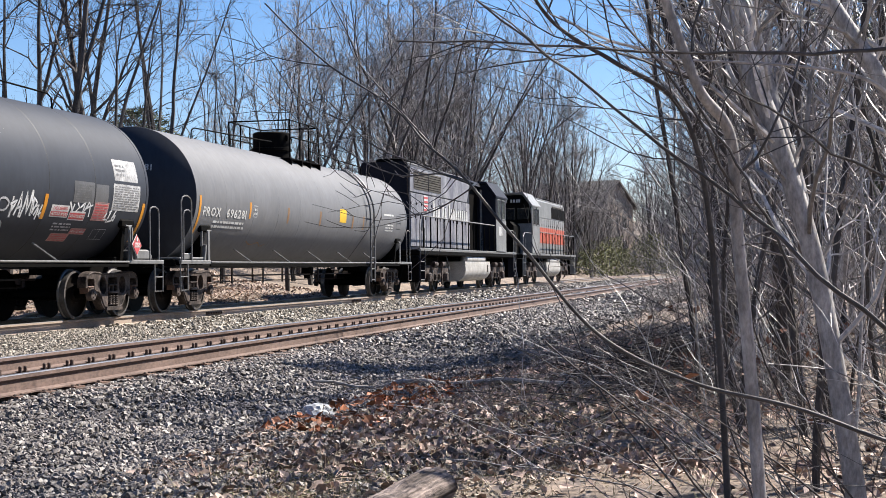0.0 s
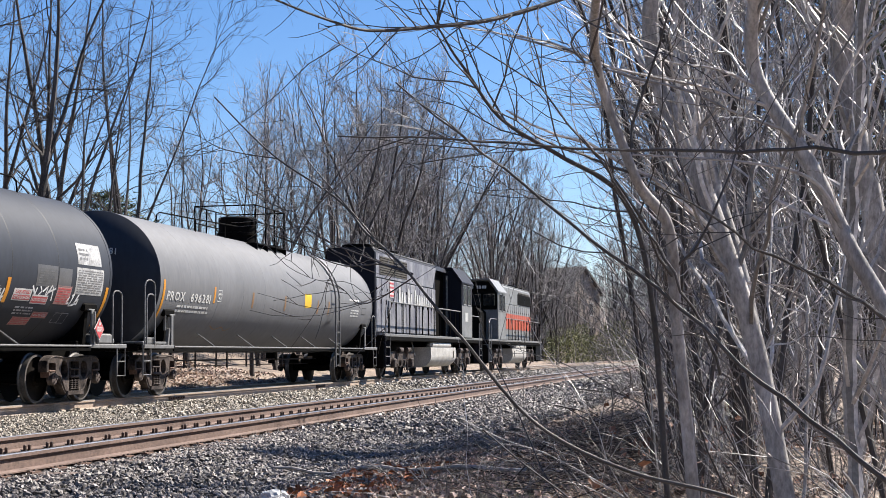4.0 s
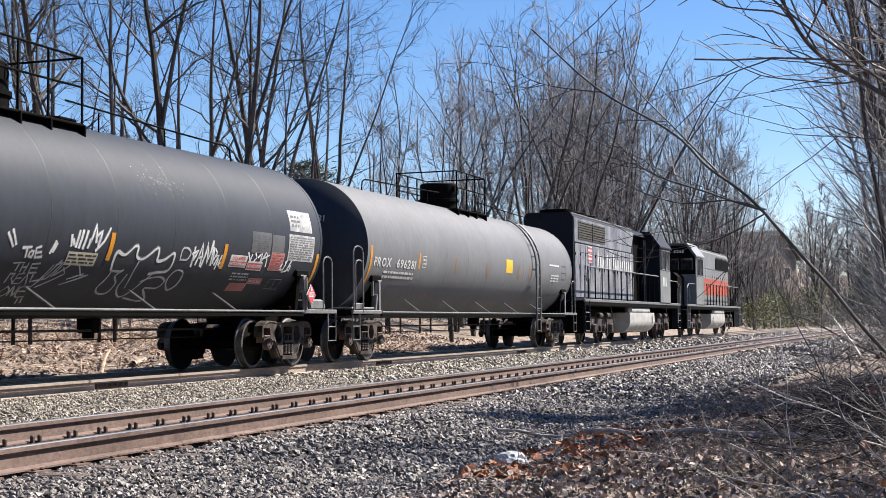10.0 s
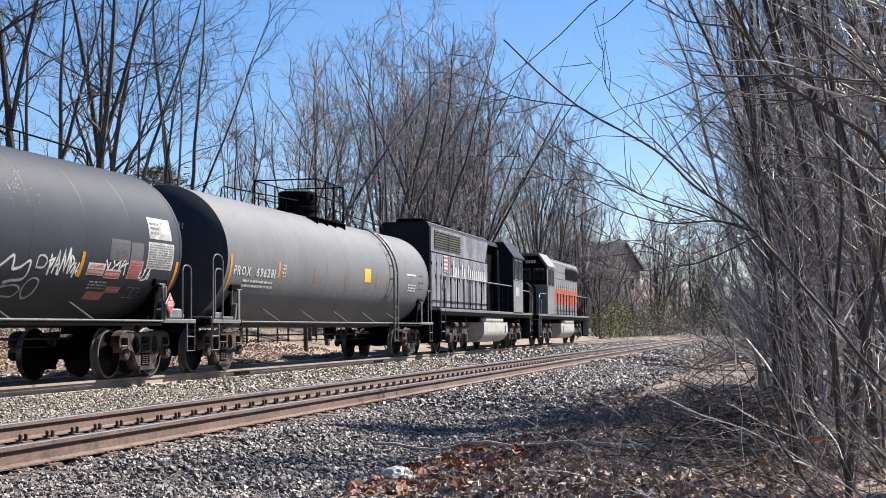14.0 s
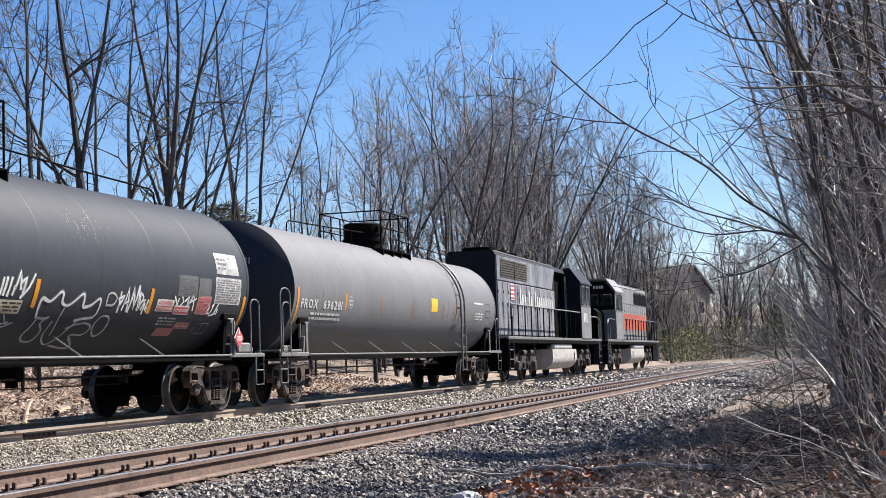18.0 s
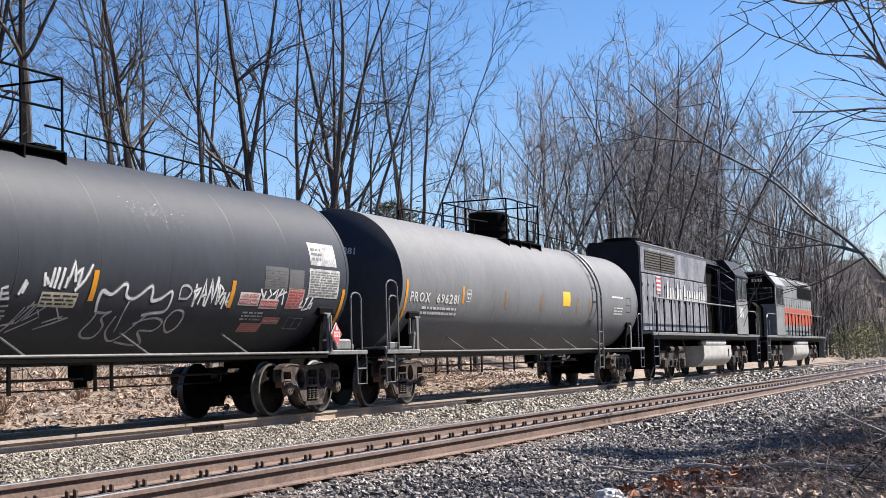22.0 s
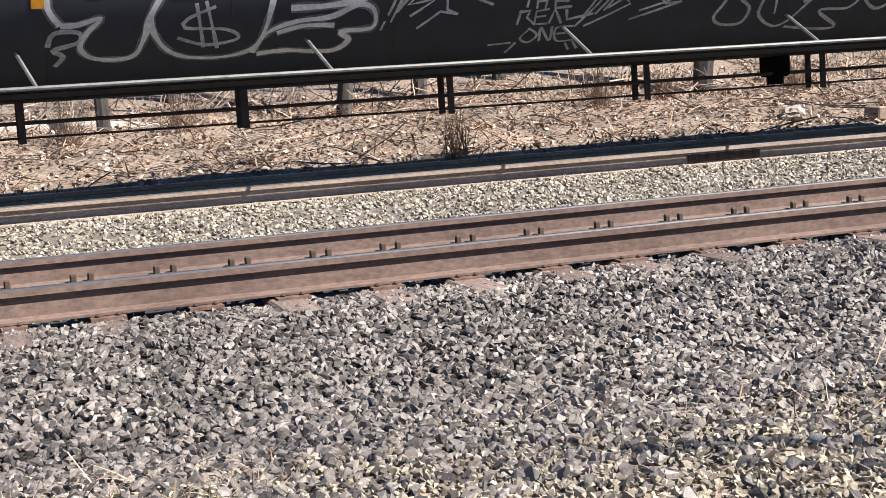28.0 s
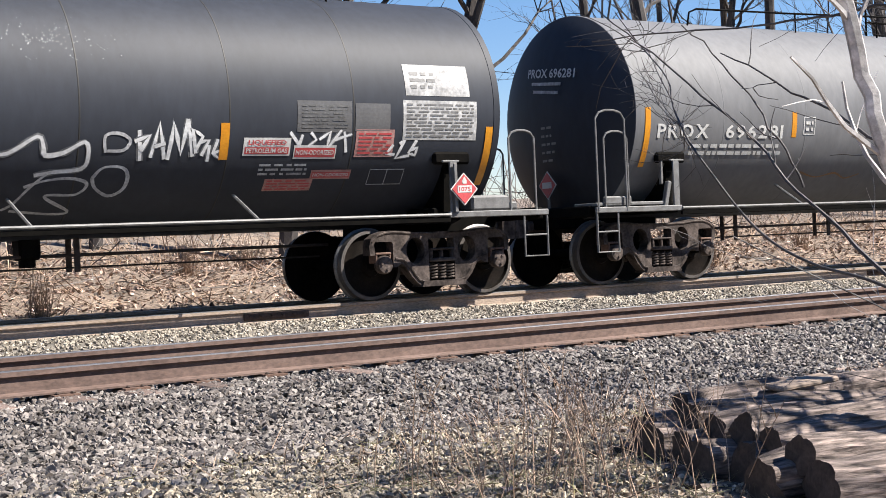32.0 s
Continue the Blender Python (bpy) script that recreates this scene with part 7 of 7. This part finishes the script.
base = ground_z(-8.5, -5.8) - 0.17
log_rnd = random.Random(19)
for k in range(21):
    row, q = (0, k) if k < 8 else (1, k - 8) if k < 15 else (2, k - 15)
    z, r = ((0.10, 0.13), (0.26, 0.115), (0.36, 0.08))[row]
    back = 0.25 * q + 0.13 * row
    log(-8.45 - 0.34 * back + 0.12 * row + log_rnd.uniform(-0.15, 0.1), -4.95 - 0.94 * back, base + z + log_rnd.uniform(-0.015, 0.015), log_rnd.uniform(1.5, 2.1) - 0.2 * row, r * log_rnd.uniform(0.85, 1.08), log_rnd.uniform(-14, -2), k + 1, tilt=log_rnd.uniform(-2, 2))
part_board = Geo().box((0, 0, 0), (0.34, 0.13, 0.025), 0.008)
bd = new("board", part_board.mesh("board", M_WOOD))
bd.matrix_basis = pose(-7.75, -5.40, base + 0.47, 4, -4, -6)
tagged(bd, "pale split board lying on the log pile", "board")
g = Geo()
g.tube([(2.1 - 0.9 * (k / 14) ** 0.7 + 0.06 * math.sin(k * 0.9), -1.9 - 0.27 * k, ground_z(2.1 - 0.9 * (k / 14) ** 0.7, -1.9 - 0.27 * k) + 0.05 + 0.02 * math.sin(k * 1.7)) for k in range(15)], [0.016 + 0.0016 * k for k in range(15)], 8)
pl_ = new("fallen_pole", g.mesh("fallen_pole", M_POLE, True))
tagged(pl_, "long pale fallen pole lying across the ballast's edge", "branch")


def crumpled(name, x, y, r, m, label, category, seed, flat=0.7):
    bm = bmesh.new()
    bmesh.ops.create_icosphere(bm, subdivisions=3, radius=r)
    for v in bm.verts:
        n_ = noise.noise(v.co * (5 / r * 0.2) + Vector((seed, 0, 0))) * 0.35 + noise.noise(v.co * (3 / r) + Vector((0, seed, 0))) * 0.22
        v.co *= 1 + n_
        v.co.z *= flat
    me = bpy.data.meshes.new(name)
    bm.to_mesh(me)
    bm.free()
    me.materials.append(m)
    ob = new(name, me)
    ob.location = (x, y, ground_z(x, y) + r * flat * 0.6)
    return tagged(ob, label, category)


crumpled("plastic_bag", -1.45, -3.13, 0.12, M_BAG, "crumpled white plastic bag on the ground", "bag", 2)
crumpled("pale_rock", -0.74, 10.6, 0.20, M_ROCK, "pale rock lying on the far bank", "rock", 5, 0.6)
bk = new("timber_block", Geo().box((0, 0, 0), (0.62, 0.3, 0.2), 0.02).mesh("timber_block", M_WOOD))
bk.matrix_basis = pose(0.62, 10.2, ground_z(0.62, 10.2) + 0.09, 3, 4, 14)
tagged(bk, "weathered timber block on the far bank", "timber")
bk = new("timber_block", Geo().box((0, 0, 0), (0.8, 0.24, 0.14), 0.02).mesh("timber_block", M_WOOD))
bk.matrix_basis = pose(2.03, 11.2, ground_z(2.03, 11.2) + 0.06, -3, 5, -6)
tagged(bk, "flat weathered timber on the far bank", "timber")
for x, y, ln, a, r in ((14.0, 10.0, 3.2, 24, 0.07), (15.0, 9.6, 2.4, -8, 0.06), (12.3, 9.7, 2.2, 30, 0.05)):
    g = Geo()
    limb(g, random.Random(int(ln * 10)), Vector((0, 0, 0)), Vector((1, 0, 0.05)), ln, r, 7, 8, 0.04, 0.0, 0.6)
    fb = new("fallen_branch", g.mesh("fallen_branch", M_STRAW, True))
    fb.matrix_basis = pose(x, y, ground_z(x, y) + 0.08, 0, 0, a)
    tagged(fb, "pale barkless fallen branch on the bank", "branch")


def reed_clump(x, y, h, seed):
    """A tuft of dead reeds, its blades fanning from one foot."""
    rnd, g = random.Random(seed), Geo()
    for i in range(70):
        a, lean = rnd.uniform(0, 6.283), abs(rnd.gauss(0, 0.45))
        d = Vector((math.cos(a) * math.sin(lean), math.sin(a) * math.sin(lean), math.cos(lean)))
        limb(g, rnd, Vector((rnd.gauss(0, 0.09), rnd.gauss(0, 0.09), -0.02)), d, h * rnd.uniform(0.4, 1.0), 0.007, 5, 3, 0.08, -0.05, 0.4)
    t = new("reed_clump", g.mesh("reed_clump", M_STRAW))
    t.location = (x, y, ground_z(x, y))
    tagged(t, "tuft of pale dead reeds on the far bank", "reeds", "reed tufts")


for i, (x, y, h) in enumerate(((-6.33, 10.0, 0.75), (-11.2, 12.3, 0.8), (-9.6, 12.8, 0.7), (-3.0, 12.6, 0.8), (-1.6, 13.0, 0.7), (0.8, 12.8, 0.75), (3.5, 11.4, 0.6), (7.4, 10.6, 0.6), (11.0, 11.6, 0.7))):
    reed_clump(x, y, h, i)
g = Geo()
limb(g, random.Random(3), Vector((0, 0, 0)), Vector((1, 0, 0)), 4.6, 0.17, 9, 10, 0.02, 0.0, 0.7)
fl = new("fallen_log", g.mesh("fallen_log", M_POLE, True))
fl.matrix_basis = pose(-13.8, 13.6, ground_z(-11.5, 13.6) + 0.12, 0, 0, 4)
tagged(fl, "pale barkless fallen log on top of the bank", "log")


def house(x, y, w, d, h, ridge):
    t = thing("house", x, y, ground_z(x, y), "distant tan house with a brown gable roof", "house", rz=68)
    part("wall", Geo().prism([(-w / 2, 0), (w / 2, 0), (w / 2, h), (0, ridge), (-w / 2, h)], -d / 2, d / 2, "x"), M_BRICK, t)
    for s in (-1, 1):
        part("roof", Geo().prism([(s * (w / 2 + 0.5), h - 0.4), (0, ridge + 0.1), (0, ridge + 0.4), (s * (w / 2 + 0.6), h - 0.1)][::s], -d / 2 - 0.5, d / 2 + 0.5, "x"), M_ROOF, t)
    for wy in (-2.2, 2.2):
        for z in (1.8, 5.0):
            wd = part("window", Geo().box((-d / 2 - 0.02, wy, z), (0.06, 1.1, 1.5), 0.01), M_GLASS, t)
            part("window_frame", Geo().box((-d / 2 - 0.05, wy, z + 0.8), (0.06, 1.3, 0.12), 0.01).box((-d / 2 - 0.05, wy, z - 0.8), (0.06, 1.3, 0.12), 0.01), M_PWHITE, wd)


house(176, 18.5, 9.5, 11, 7.2, 10.2)


motions()
